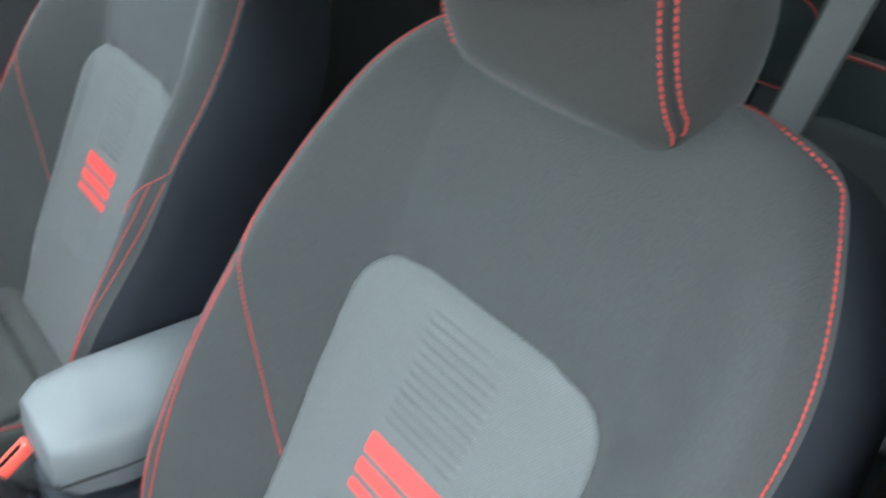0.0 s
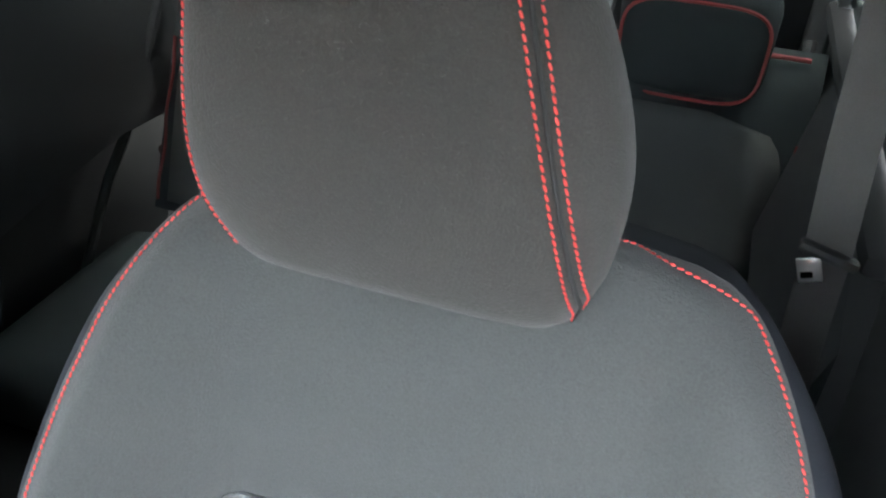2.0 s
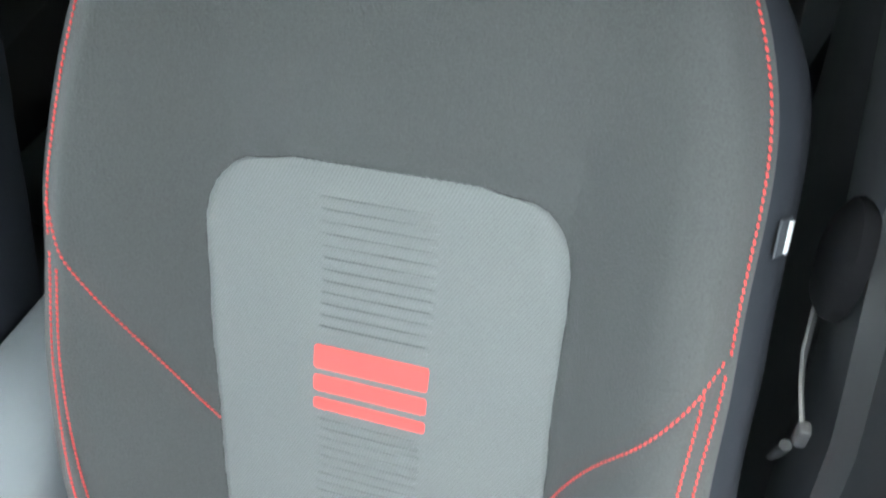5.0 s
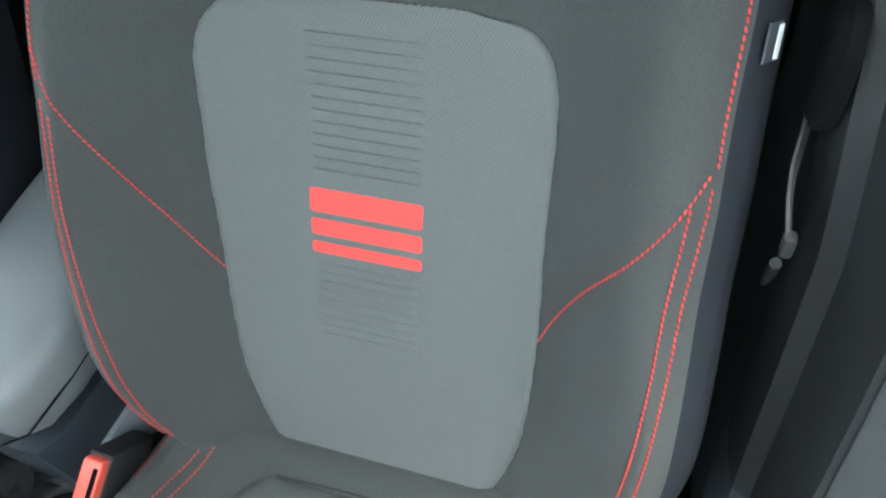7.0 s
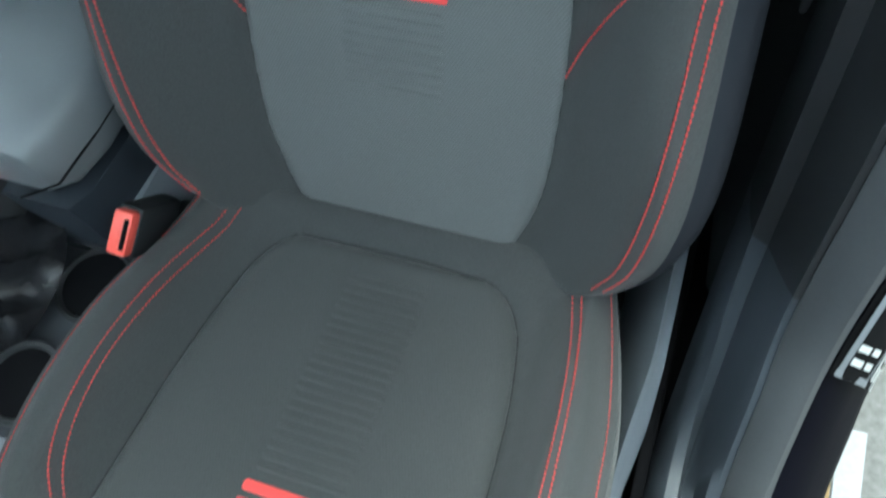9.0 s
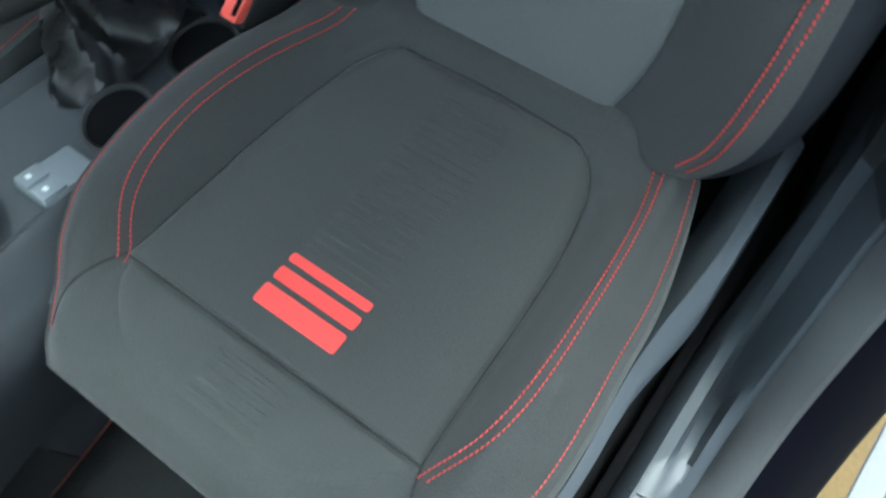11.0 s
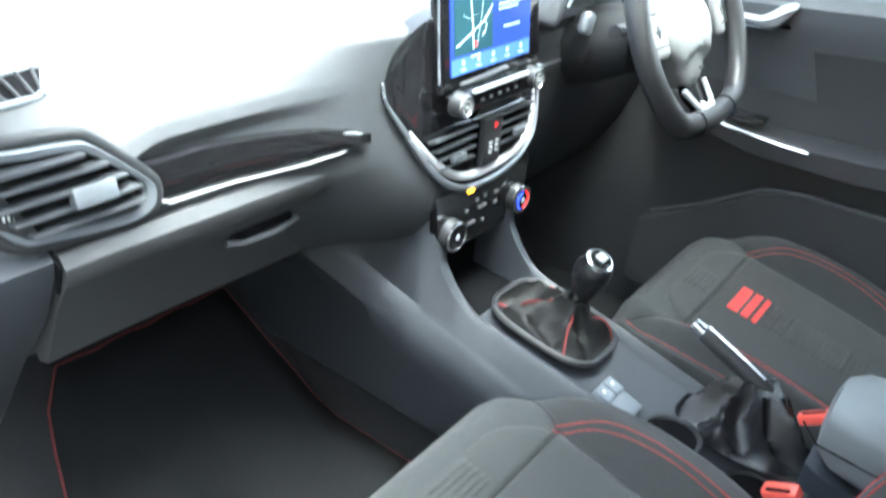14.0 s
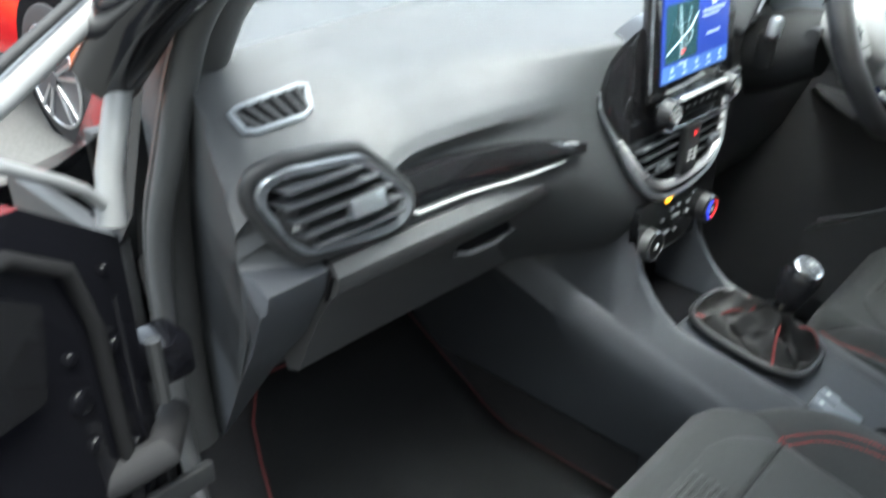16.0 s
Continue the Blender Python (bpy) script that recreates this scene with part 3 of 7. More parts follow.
def build_cushion(seat):
    rings = []
    for i in range(115):
        v = -0.37 + 0.51 * i / 114
        e = edge_cush(v)
        top = [cush_at(e * (1 - 2 * j / 140), v, n_cush(e * (1 - 2 * j / 140), v)) for j in range(141)]
        ne = n_cush(e, v)
        side = [(e + 0.004, ne - 0.012), (e + 0.002, ne - 0.04), (e - 0.012, ne - 0.075), (e * 0.9, -0.13)]
        rings.append(top + [cush_at(-a, v, b) for a, b in side] + [cush_at(a, v, b) for a, b in side[::-1]])
    part("seat_cushion", loft(rings), FABRIC, seat)
    def on_cush(keys, count, lift=0.001):
        return [cush_at(u, v, n_cush(u, v) + lift) for u, v in path_points(keys, count)]
    rr = []
    for i in range(61):
        v = -0.286 + 0.316 * i / 60
        w = panel_half(v)
        row = []
        for j in range(49):
            u = w * (1 - 2 * j / 48)
            k = max(0.0, min(1.0, (1 - abs(u) / w) * 10, (v + 0.286) * 60))
            row.append(cush_at(u, v, n_cush(u, v) + 0.0034 * math.sqrt(k) + 0.0005))
        rr.append(row)
    pan = part("seat_panel", loft(rr, closed=False), INSERT_SHADED, seat, "smooth grey seat panel with ribs")
    pan.modifiers.new("thick", "SOLIDIFY").thickness = 0.004
    rr = []
    for i in range(13):
        v = 0.034 + 0.066 * i / 12
        w = curve_of([0.034, 0.05, 0.075, 0.09, 0.1], [0.157, 0.15, 0.125, 0.1, 0.06], v)
        row = []
        for j in range(21):
            u = w * (1 - 2 * j / 20)
            k = max(0.0, min(1.0, (1 - abs(u) / w) * 10, (0.1 - v) * 60))
            row.append(cush_at(u, v, n_cush(u, v) + 0.004 * math.sqrt(k) - 0.002))
        rr.append(row)
    fr = part("thigh_panel", loft(rr, closed=False), INSERT_SHADED, seat, "smooth grey front thigh panel")
    fr.modifiers.new("thick", "SOLIDIFY").thickness = 0.004
    line = [(panel_half(v), v) for v in [-0.286 + 0.316 * i / 30 for i in range(31)]]
    line = [(-a, b) for a, b in line[::-1]] + line
    part("panel_seam", tube(on_cush(line[::-1], 100, 0.0004), 0.0010, 6), SEAM, seat, "dark seam round the seat panel")
    part("cross_seam", tube([cush_at(0.157 - 0.314 * j / 30, 0.032, n_cush(0.157 - 0.314 * j / 30, 0.032) + 0.0003) for j in range(31)], 0.0007, 6), SEAM, seat, "dark cross seam")
    for k in range(22):
        v = -0.066 - 0.0094 * k
        w = 0.042
        part("rib", rib_bar(lambda u, v, h: cush_at(u, v, n_cush(u, v) + 0.0030 + h), -w - 0.007, w - 0.007, v, v + 0.0052, 0.0026), INSERT_SHADED, pan)
    for k in range(5):
        v = 0.047 + 0.0090 * k
        part("rib", rib_bar(lambda u, v, h: cush_at(u, v, n_cush(u, v) + 0.0016 + h), -0.044, 0.030, v, v + 0.0050, 0.0020), INSERT_SHADED, fr)
    for v0, v1 in ((-0.0164, 0.0030), (-0.0353, -0.0219), (-0.0505, -0.0413)):
        part("stripe", flat_bar(lambda u, v: cush_at(u, v, n_cush(u, v) + 0.0044), -0.050, 0.036, v0, v1), RED_PRINT, pan, "flat red printed stripe")
    for sgn in (1, -1):
        for off in (0.0, 0.009):
            keys = [(sgn * (a + off) - 0.005, b) for a, b in ((0.165, -0.3), (0.181, -0.235), (0.191, -0.16), (0.193, -0.08), (0.182, -0.01), (0.155, 0.04))]
            stitched_cord(seat, on_cush(keys, 80), 0.001)
        low = []
        for i in range(50):
            v = -0.31 + 0.425 * i / 49
            e = edge_cush(v) - 0.007
            low.append(cush_at(sgn * e, v, n_cush(e, v) + 0.0008))
        stitched_cord(seat, low, 0.0008)
    for sgn in (1, -1):
        part("bolster_seam", tube(on_cush([(sgn * a, b) for a, b in ((0.157, 0.030), (0.166, 0.055), (0.176, 0.085), (0.180, 0.112))], 30, 0.0), 0.0012, 6), SEAM, seat, "dark seam beside the thigh panel")
    part("slide_lever", loft([[(SX - 0.215 + 0.024 * math.cos(t) * s, y, 0.385 + 0.017 * math.sin(t) * s) for t in [2 * math.pi * j / 16 for j in range(16)]] for y, s in ((0.36, 0.7), (0.40, 0.9), (0.45, 1.0), (0.478, 0.85), (0.486, 0.4))]), SEAT_TRIM, seat, "smooth blue-grey seat lever")
    # plastic valance and base
    for sgn in (1, -1):
        rr = []
        for i in range(48):
            v = -0.46 + 0.56 * i / 47
            e = edge_cush(max(v, -0.12))
            k, f = smoothstep(-0.15, -0.29, v), smoothstep(0.02, -0.12, v)
            rr.append([cush_at(sgn * (e + 0.004 + 0.010 * k), v, -0.036 + 0.016 * k), cush_at(sgn * (e + 0.009 + 0.009 * k), v, -0.060 + 0.010 * k), cush_at(sgn * (e + 0.011 + 0.004 * f + 0.012 * k), v, -0.085 + 0.025 * k), cush_at(sgn * (e + 0.004 + 0.011 * f + 0.015 * k), v, -0.165), cush_at(sgn * (e - 0.02), v, -0.2), cush_at(sgn * (e - 0.03), v, -0.19), cush_at(sgn * (e - 0.02), v, -0.09)])
        part("side_trim", loft(rr), SEAT_TRIM, seat, "smooth blue-grey plastic side trim")
    part("base_frame", rbox(SX, 0.2, 0.42, 0.36, 0.42, 0.16, 0.02), PLASTIC, seat)
    for sgn in (1, -1):
        part("rail", rbox(SX + sgn * 0.19, 0.18, 0.29, 0.045, 0.62, 0.08, 0.008), PLASTIC, seat)


passenger_seat = build_seat()
driver_seat = copy_thing(passenger_seat, pose(SX + 0.70, 0.19, 0.215))
for ob in [c for c in driver_seat.children if c.name.startswith("side_tag")]:
    for c in list(ob.children):
        bpy.data.objects.remove(c)
    bpy.data.objects.remove(ob)


# ---- setting: floor, ground, body shell ----
def slab(name, bm, mat, label="", category="", parent=None):
    ob = part(name, bm, mat, parent)
    return tagged(ob, label, category, "", "structure")


def along_x(section, xs):
    """A closed section of (y, z) points pushed along x."""
    return loft([[(x, y, z) for y, z in section(x)] for x in xs])


FZ = 0.33
slab("floor", rbox(0, -0.475, FZ - 0.02, 1.40, 2.75, 0.04, 0.004), CARPET, "dark grey carpet of the car floor", "floor")
slab("toe_board", plate([(-0.66, 0.90, FZ - 0.01), (0.66, 0.90, FZ - 0.01), (0.66, 1.28, 0.72), (-0.66, 1.28, 0.72)], (0, 0.02, -0.03)), CARPET, "dark carpeted toe board", "floor")
slab("firewall", rbox(0.03, 1.30, 0.72, 1.20, 0.03, 0.42, 0.005), PLASTIC, "black bulkhead behind the dashboard", "wall")
slab("kick_panel_right", rbox(0.70, 1.12, 0.70, 0.05, 0.36, 0.84, 0.01), PLASTIC, "black footwell side trim", "wall")
slab("kick_panel_left", rbox(-0.675, 1.16, 0.60, 0.03, 0.30, 0.60, 0.01), PLASTIC, "black footwell side trim", "wall")
slab("ground", rbox(0, 0, -0.11, 600, 600, 0.1, 0), ASPHALT, "worn pale grey asphalt of a car yard", "ground")
# Pale and gold strips laid on the ground for reflections in the sill.
slab("yard_line", rbox(-0.959, 1.44, -0.0575, 0.042, 3.12, 0.005, 0.001), PALE_GLINT, "pale strip painted for sky reflected in the sill", "road marking")
slab("dirt_strip", rbox(-0.918, 1.44, -0.058, 0.034, 3.12, 0.004, 0.001), GOLD_GLINT, "brown strip painted for a gold reflection in the sill", "ground")
rings = []
for y, z, w in ((-1.30, 1.572, 0.60), (-0.6, 1.588, 0.62), (-0.1, 1.575, 0.63), (0.10, 1.550, 0.635), (0.25, 1.520, 0.64), (0.35, 1.494, 0.64), (0.375, 1.488, 0.64)):
    under = [(k * w, y, z - 0.055 * abs(k) ** 5) for k in (-1, -0.9, -0.6, -0.2, 0.2, 0.6, 0.9, 1)]
    rings.append(under + [(a, b, c + 0.035) for a, b, c in under[::-1]])
slab("roof", loft(rings), HEADLINER, "dark grey fabric headliner of the roof", "ceiling")


# foot of the door opening: stations from the front of the sill up the centre pillar
# (y, z of the trim edge; y, z of the seal's outer edge; y, z of the body's outer edge)
SILL = [(0.98, 0.432, 0.98, 0.436, 0.98, 0.272), (0.60, 0.431, 0.60, 0.436, 0.60, 0.272), (0.31, 0.430, 0.29, 0.436, 0.255, 0.272),
        (0.232, 0.437, 0.235, 0.458, 0.19, 0.295), (0.152, 0.487, 0.155, 0.515, 0.10, 0.37), (0.084, 0.6025, 0.098, 0.60, 0.045, 0.435),
        (0.050, 0.655, 0.068, 0.66, 0.0075, 0.482), (0.030, 0.73, 0.045, 0.74, -0.03, 0.58), (0.010, 0.84, 0.024, 0.85, -0.06, 0.72),
        (-0.03, 1.0, -0.016, 1.01, -0.10, 0.95), (-0.12, 1.25, -0.105, 1.26, -0.18, 1.24), (-0.20, 1.5, -0.19, 1.5, -0.26, 1.5)]
stations = path_points(SILL, 90)


def lean(x, z):
    """Draws the body side in above the waist."""
    return x + 0.085 * max(0.0, z - 0.95)


def trim_ring(q):
    """Section of the plastic trim: flat on the sill, turning into the face of the pillar."""
    y, z = q[0], q[1]
    g, up = 0.034 * smoothstep(0.25, 0.12, y), z - 0.436
    flat = [(-0.632, y, 0.40), (-0.646, y, 0.443), (-0.652, y, 0.450), (-0.664, y, 0.452), (-0.670, y, 0.450 - g + 0.1 * up), (-0.681, y, 0.448 - g + 0.3 * up), (-0.687, y, 0.446 + 0.75 * up),
            (-0.694, y, z + 0.002), (-0.70, y, z), (-0.705, y - 0.02, z - 0.03), (-0.64, y - 0.02, 0.36)]
    post = [(-0.662, y - 0.20, z - 0.03), (-0.653, y - 0.13, z - 0.03), (-0.655, y - 0.09, z - 0.02), (-0.660, y - 0.065, z - 0.016), (-0.674, y - 0.058, z - 0.016), (-0.680, y - 0.042, z - 0.012), (-0.684, y - 0.022, z - 0.004),
            (-0.694, y, z + 0.002), (-0.70, y, z), (-0.735, y - 0.03, z - 0.02), (-0.73, y - 0.20, z - 0.03)]
    w = smoothstep(0.15, 0.02, y)
    return [(lean(a[0] + (b[0] - a[0]) * w, z), a[1] + (b[1] - a[1]) * w, a[2] + (b[2] - a[2]) * w) for a, b in zip(flat, post)]


# One trim section, split at z 0.70: blue-grey below, darker above.
foot = [i for i, q in enumerate(stations) if q[1] < 0.70][-1]
slab("sill_trim", loft([trim_ring(q) for q in stations[:foot + 1]]), SILL_TRIM, "blue-grey plastic trim of the door sill", "door sill")
slab("pillar_base", loft([trim_ring(q) for q in stations[foot:]]), PILLAR_LOW, "dark plastic trim of the centre pillar", "pillar")
slab("trim_joint", tube([(-0.648, 0.272, 0.4465), (-0.664, 0.270, 0.4535), (-0.686, 0.265, 0.4465), (-0.697, 0.262, 0.436)], 0.0009, 6), DARK, "fine joint across the sill trim", "trim")
slab("sill_outer", loft([[(lean(-0.727, q[3]), q[2], q[3] - 0.012), (lean(-0.75, q[3]), q[2] - 0.01, q[3] - 0.018), (lean(-0.785, q[5]), 0.45 * q[2] + 0.55 * q[4], 0.45 * q[3] + 0.55 * q[5] + 0.012), (lean(-0.812, q[5]), q[4] + 0.006, q[5] + 0.02), (lean(-0.82, q[5]), q[4], q[5]), (lean(-0.818, q[5]), q[4] - 0.02, q[5] - 0.06), (lean(-0.79, q[5]), q[4] - 0.03, min(q[5] - 0.08, 0.16)), (lean(-0.74, q[5]), q[4] - 0.03, min(q[5] - 0.08, 0.16))] for q in stations]), SILL_BLACK, "black painted outer sill and pillar foot, sky reflection darkened out", "car body")
slab("rear_door_skin", loft([[(x, y, z) for x, z in ((-0.80, 1.05), (-0.835, 0.9), (-0.845, 0.6), (-0.84, 0.35), (-0.82, 0.2), (-0.78, 0.2), (-0.77, 1.05))] for y in (-0.20, -0.6, -0.9, -1.35)]), BLACK_PAINT, "glossy black outside of the rear door", "car body")
# Near-black strip in place of the shade between seat and sill.
slab("sill_gap", rbox(-0.628, 0.1, 0.36, 0.014, 1.9, 0.10, 0.004), DARK, "dark strip for the shade beside the sill carpet", "trim")

# rubber seal round the passenger's door opening
front_seal = [(-0.71, 0.6, 0.45), (-0.69, 0.86, 0.47), (-0.67, 0.95, 0.62), (-0.664, 0.957, 0.72), (-0.662, 0.953, 0.86), (-0.661, 0.934, 0.94), (-0.660, 0.892, 1.026), (-0.660, 0.844, 1.118), (-0.658, 0.80, 1.19), (-0.655, 0.715, 1.256), (-0.65, 0.62, 1.295), (-0.64, 0.50, 1.342), (-0.62, 0.30, 1.42), (-0.60, 0.0, 1.52)]
seal_pts = [Vector(p) for p in path_points(front_seal, 70)]
slab("door_seal", tube(seal_pts, [0.012 + 0.0025 * smoothstep(16, 30, i) for i in range(70)], 12), SEAL_LIT, "soft grey rubber door seal", "seal")
rows = []
for q in stations:
    if q[0] > 0.62:
        continue
    a, b = Vector((lean(-0.70, q[1]), q[0], q[1])), Vector((lean(-0.737, q[3]), q[2], q[3]))
    up = Vector((0, 0.5 * smoothstep(0.2, 0.05, q[0]), 1)).normalized()
    rows.append([a - up * 0.012, a + up * 0.003, a.lerp(b, 0.25) + up * 0.010, a.lerp(b, 0.55) + up * 0.013, a.lerp(b, 0.85) + up * 0.009, b, b - up * 0.014])
slab("sill_seal", loft(rows), SEAL, "soft grey rubber seal along the door sill", "seal")

# tyre placard on the pillar foot
def foot_at(u, v):
    """A place on the black pillar foot: u up the pillar, v outwards from the seal."""
    q = path_points(SILL[5:9], 31)[int(round(30 * u))]
    a, b = Vector((lean(-0.738, q[3]), q[2] - 0.002, q[3] - 0.008)), Vector((lean(-0.812, q[5]), q[4] + 0.006, q[5] + 0.02))
    return a.lerp(b, v) + Vector((-0.55, 0.35, 0.75)).normalized() * (0.0035 + 0.012 * math.sin(math.pi * v))


placard = thing("tyre_placard", -0.78, 0.03, 0.6, "black sticker with white car pictures and printed bars", "sticker")
part("sheet", loft([[foot_at(u, v) for v in (0.0, 0.25, 0.5, 0.75, 0.98)] for u in (0.20, 0.32, 0.44, 0.56, 0.68, 0.80)], closed=False), DARK, placard, "black printed sheet")


def print_bar(u0, u1, v0, v1, mat, label="", nm="printed_bar"):
    off = Vector((-0.55, 0.35, 0.75)).normalized() * 0.0012
    part(nm, loft([[foot_at(u - 0.14, v) + off for v in (v0, (v0 + v1) / 2, v1)] for u in (u0, u1)], closed=False), mat, placard, label)


for v0, v1 in ((0.05, 0.12), (0.88, 0.93), (0.50, 0.53)):
    print_bar(0.36, 0.92, v0, v1, GREY_PLASTIC)
print_bar(0.345, 0.365, 0.04, 0.95, GREY_PLASTIC, "pale frame line")
for u in (0.40, 0.47):
    print_bar(u, u + 0.035, 0.15, 0.30, WHITE_MARK, "white tyre picture", "tyre_picture")
    print_bar(u, u + 0.035, 0.34, 0.46, WHITE_MARK, "white tyre picture", "tyre_picture")
print_bar(0.38, 0.53, 0.60, 0.66, WHITE_MARK)
print_bar(0.38, 0.44, 0.72, 0.84, WHITE_MARK)
print_bar(0.47, 0.53, 0.72, 0.84, WHITE_MARK)
for k in range(11):
    print_bar(0.57 + 0.033 * k, 0.585 + 0.033 * k, 0.12, 0.84, WHITE_MARK)

# windscreen pillar trim on the passenger's side
pil = path_points([(-0.640, 0.985, 0.58), (-0.636, 0.985, 0.78), (-0.634, 0.962, 0.93), (-0.632, 0.912, 1.035), (-0.630, 0.862, 1.13), (-0.628, 0.810, 1.198), (-0.624, 0.722, 1.256), (-0.617, 0.62, 1.297), (-0.60, 0.45, 1.365), (-0.575, 0.2, 1.46), (-0.55, 0.0, 1.545)], 40)
rings = []
for i, p in enumerate(pil):
    q = Vector(p)
    d = (Vector(pil[min(i + 1, 39)]) - Vector(pil[max(i - 1, 0)])).normalized()
    side = d.cross(Vector((1, 0, 0))).normalized()
    out = side.cross(d)
    ring = []
    for a in range(14):
        t = 2 * math.pi * a / 14
        ring.append(q + out * (0.033 * math.cos(t)) + side * (0.020 * math.sin(t)))
    rings.append(ring)
slab("pillar_trim_left", loft(rings), PILLAR, "grey plastic trim of the windscreen pillar", "pillar")
rings = [[Vector((-p.x, p.y, p.z)) for p in r] for r in rings]
slab("pillar_trim_right", loft(rings[8:]), PILLAR, "dark grey trim of the far windscreen pillar", "pillar")
# black painted body behind the seal
slab("body_pillar", loft([[(-0.69 + 0.03 * k, y + 0.05, z), (-0.745 + 0.085 * k, y + 0.03, z), (-0.76 + 0.11 * k, y + 0.12, z), (-0.66 + 0.03 * k, y + 0.16, z), (-0.62, y + 0.10, z)] for y, z, k in ((0.95, 0.40, 0), (0.98, 0.62, 0), (1.0, 0.80, 0.2), (0.97, 0.93, 1), (0.875, 1.13, 1), (0.80, 1.21, 1))]), BLACK_PAINT, "glossy black body of the door pillar", "car body")
slab("body_roof_rail", tube([(-0.700, 0.90, 1.13), (-0.700, 0.81, 1.205), (-0.695, 0.715, 1.262), (-0.69, 0.62, 1.303), (-0.68, 0.50, 1.35), (-0.662, 0.30, 1.43), (-0.635, 0.0, 1.545), (-0.62, -0.5, 1.58), (-0.62, -1.1, 1.56)], 0.034, 12), BLACK_PAINT, "glossy black roof rail", "car body")
slab("body_roof_rail_far", tube([(0.695, 0.93, 1.13), (0.685, 0.65, 1.33), (0.665, 0.30, 1.47), (0.635, 0.0, 1.555), (0.62, -0.5, 1.58), (0.62, -1.1, 1.56)], 0.03, 10), BLACK_PAINT, "glossy black roof rail", "car body")
# centre pillar beside the passenger with its trim
rings = []
for z, y0, y1, x0 in ((0.44, -0.06, -0.40, -0.65), (0.62, -0.08, -0.38, -0.65), (0.85, -0.14, -0.38, -0.655), (1.1, -0.24, -0.42, -0.65), (1.35, -0.34, -0.48, -0.63), (1.57, -0.40, -0.54, -0.60)):
    rings.append([(x0, y0 - 0.02, z), (x0 - 0.01, y0, z), (x0 - 0.07, y0, z), (x0 - 0.08, y1, z), (x0 + 0.01, y1, z), (x0 + 0.012, (y0 + y1) / 2, z)])
slab("centre_pillar", loft(rings), PLASTIC, "black plastic centre pillar trim", "pillar")
rings = [[(-x, y - 0.02, z) for x, y, z in r] for r in rings]
slab("centre_pillar_far", loft(rings), PLASTIC, "black plastic centre pillar trim", "pillar")

# rear side: doors, shelf, tailgate
for sgn, nm in ((-1, "rear_door_left"), (1, "rear_door_right")):
    rd = thing(nm, sgn * 0.70, -0.9, 0.4, "dark grey moulded rear door trim beside the bench", "car door", "rear doors")
    rd["kind"] = "structure"
    part("trim_panel", rbox(sgn * 0.70, -0.90, 0.68, 0.05, 1.06, 0.72, 0.02), PLASTIC, rd)
    part("armrest", loft([[(sgn * 0.675, y, 0.64 + a), (sgn * 0.62, y, 0.66 + a), (sgn * 0.61, y, 0.72 + a), (sgn * 0.63, y, 0.80 + a), (sgn * 0.675, y, 0.98 + a)] for y, a in ((-0.60, -0.06), (-0.68, 0.0), (-0.85, 0.03), (-1.05, 0.05), (-1.3, 0.03))]), PLASTIC, rd, "moulded door panel")
    part("edge_seal", tube([(sgn * 0.635, -1.30, 1.02), (sgn * 0.635, -1.21, 0.886), (sgn * 0.635, -1.09, 0.72), (sgn * 0.635, -0.99, 0.625), (sgn * 0.635, -0.83, 0.41)], 0.011, 8), RUBBER, rd, "black door seal")
    part("window_ledge", rbox(sgn * 0.69, -1.0, 1.045, 0.07, 0.86, 0.03, 0.012), LEDGE, rd, "black felt window ledge")
slab("tailgate", rbox(0, -1.785, 0.86, 1.42, 0.06, 0.67, 0.02), PLASTIC, "dark tailgate trim", "wall")
slab("rear_quarter_left", plate([(-0.70, -1.38, 1.06), (-0.70, -1.8, 1.06), (-0.60, -1.8, 1.6), (-0.60, -1.5, 1.6)], (0.03, 0, 0)), PLASTIC, "black rear quarter trim", "pillar")
slab("rear_quarter_right", plate([(0.70, -1.38, 1.06), (0.70, -1.8, 1.06), (0.60, -1.8, 1.6), (0.60, -1.5, 1.6)], (-0.03, 0, 0)), PLASTIC, "black rear quarter trim", "pillar")
slab("rear_quarter_lower", rbox(-0.69, -1.6, 0.75, 0.05, 0.42, 0.62, 0.01), PLASTIC, "black luggage side trim", "wall")
slab("rear_quarter_lower_far", rbox(0.69, -1.6, 0.75, 0.05, 0.42, 0.62, 0.01), PLASTIC, "black luggage side trim", "wall")


TINT = glass_material()
TINT.name = "privacy_glass"
TINT.node_tree.nodes["Principled BSDF"].inputs["Base Color"].default_value = (0.07, 0.08, 0.08, 1)
for sgn, nm in ((-1, "window_rear_left"), (1, "window_rear_right")):
    slab(nm, plate([(sgn * 0.69, -0.26, 1.07), (sgn * 0.69, -1.42, 1.07), (sgn * 0.60, -1.50, 1.58), (sgn * 0.60, -0.42, 1.58)], (-sgn * 0.004, 0, 0)), TINT, "dark privacy glass of the rear door", "window")
slab("window_tailgate", plate([(-0.62, -1.80, 1.16), (0.62, -1.80, 1.16), (0.56, -1.30, 1.60), (-0.56, -1.30, 1.60)], (0, 0.004, 0.004)), TINT, "dark privacy glass of the tailgate", "window")
# Wall added out of view to hold back low sky light.
slab("yard_wall_side", rbox(-2.8, -2.6, 1.2, 0.3, 8.0, 2.6, 0.02), MORTAR, "unseen added wall that cuts light from the side", "wall")


# ---- rear bench ----
def rear_cushioned(x0, x1):
    def at(a, v, n):
        x = x0 + (x1 - x0) * a
        return Vector((x, -1.02 - 0.42 * v + 0.91 * n, 0.57 + 0.91 * v + 0.42 * n))
    return at


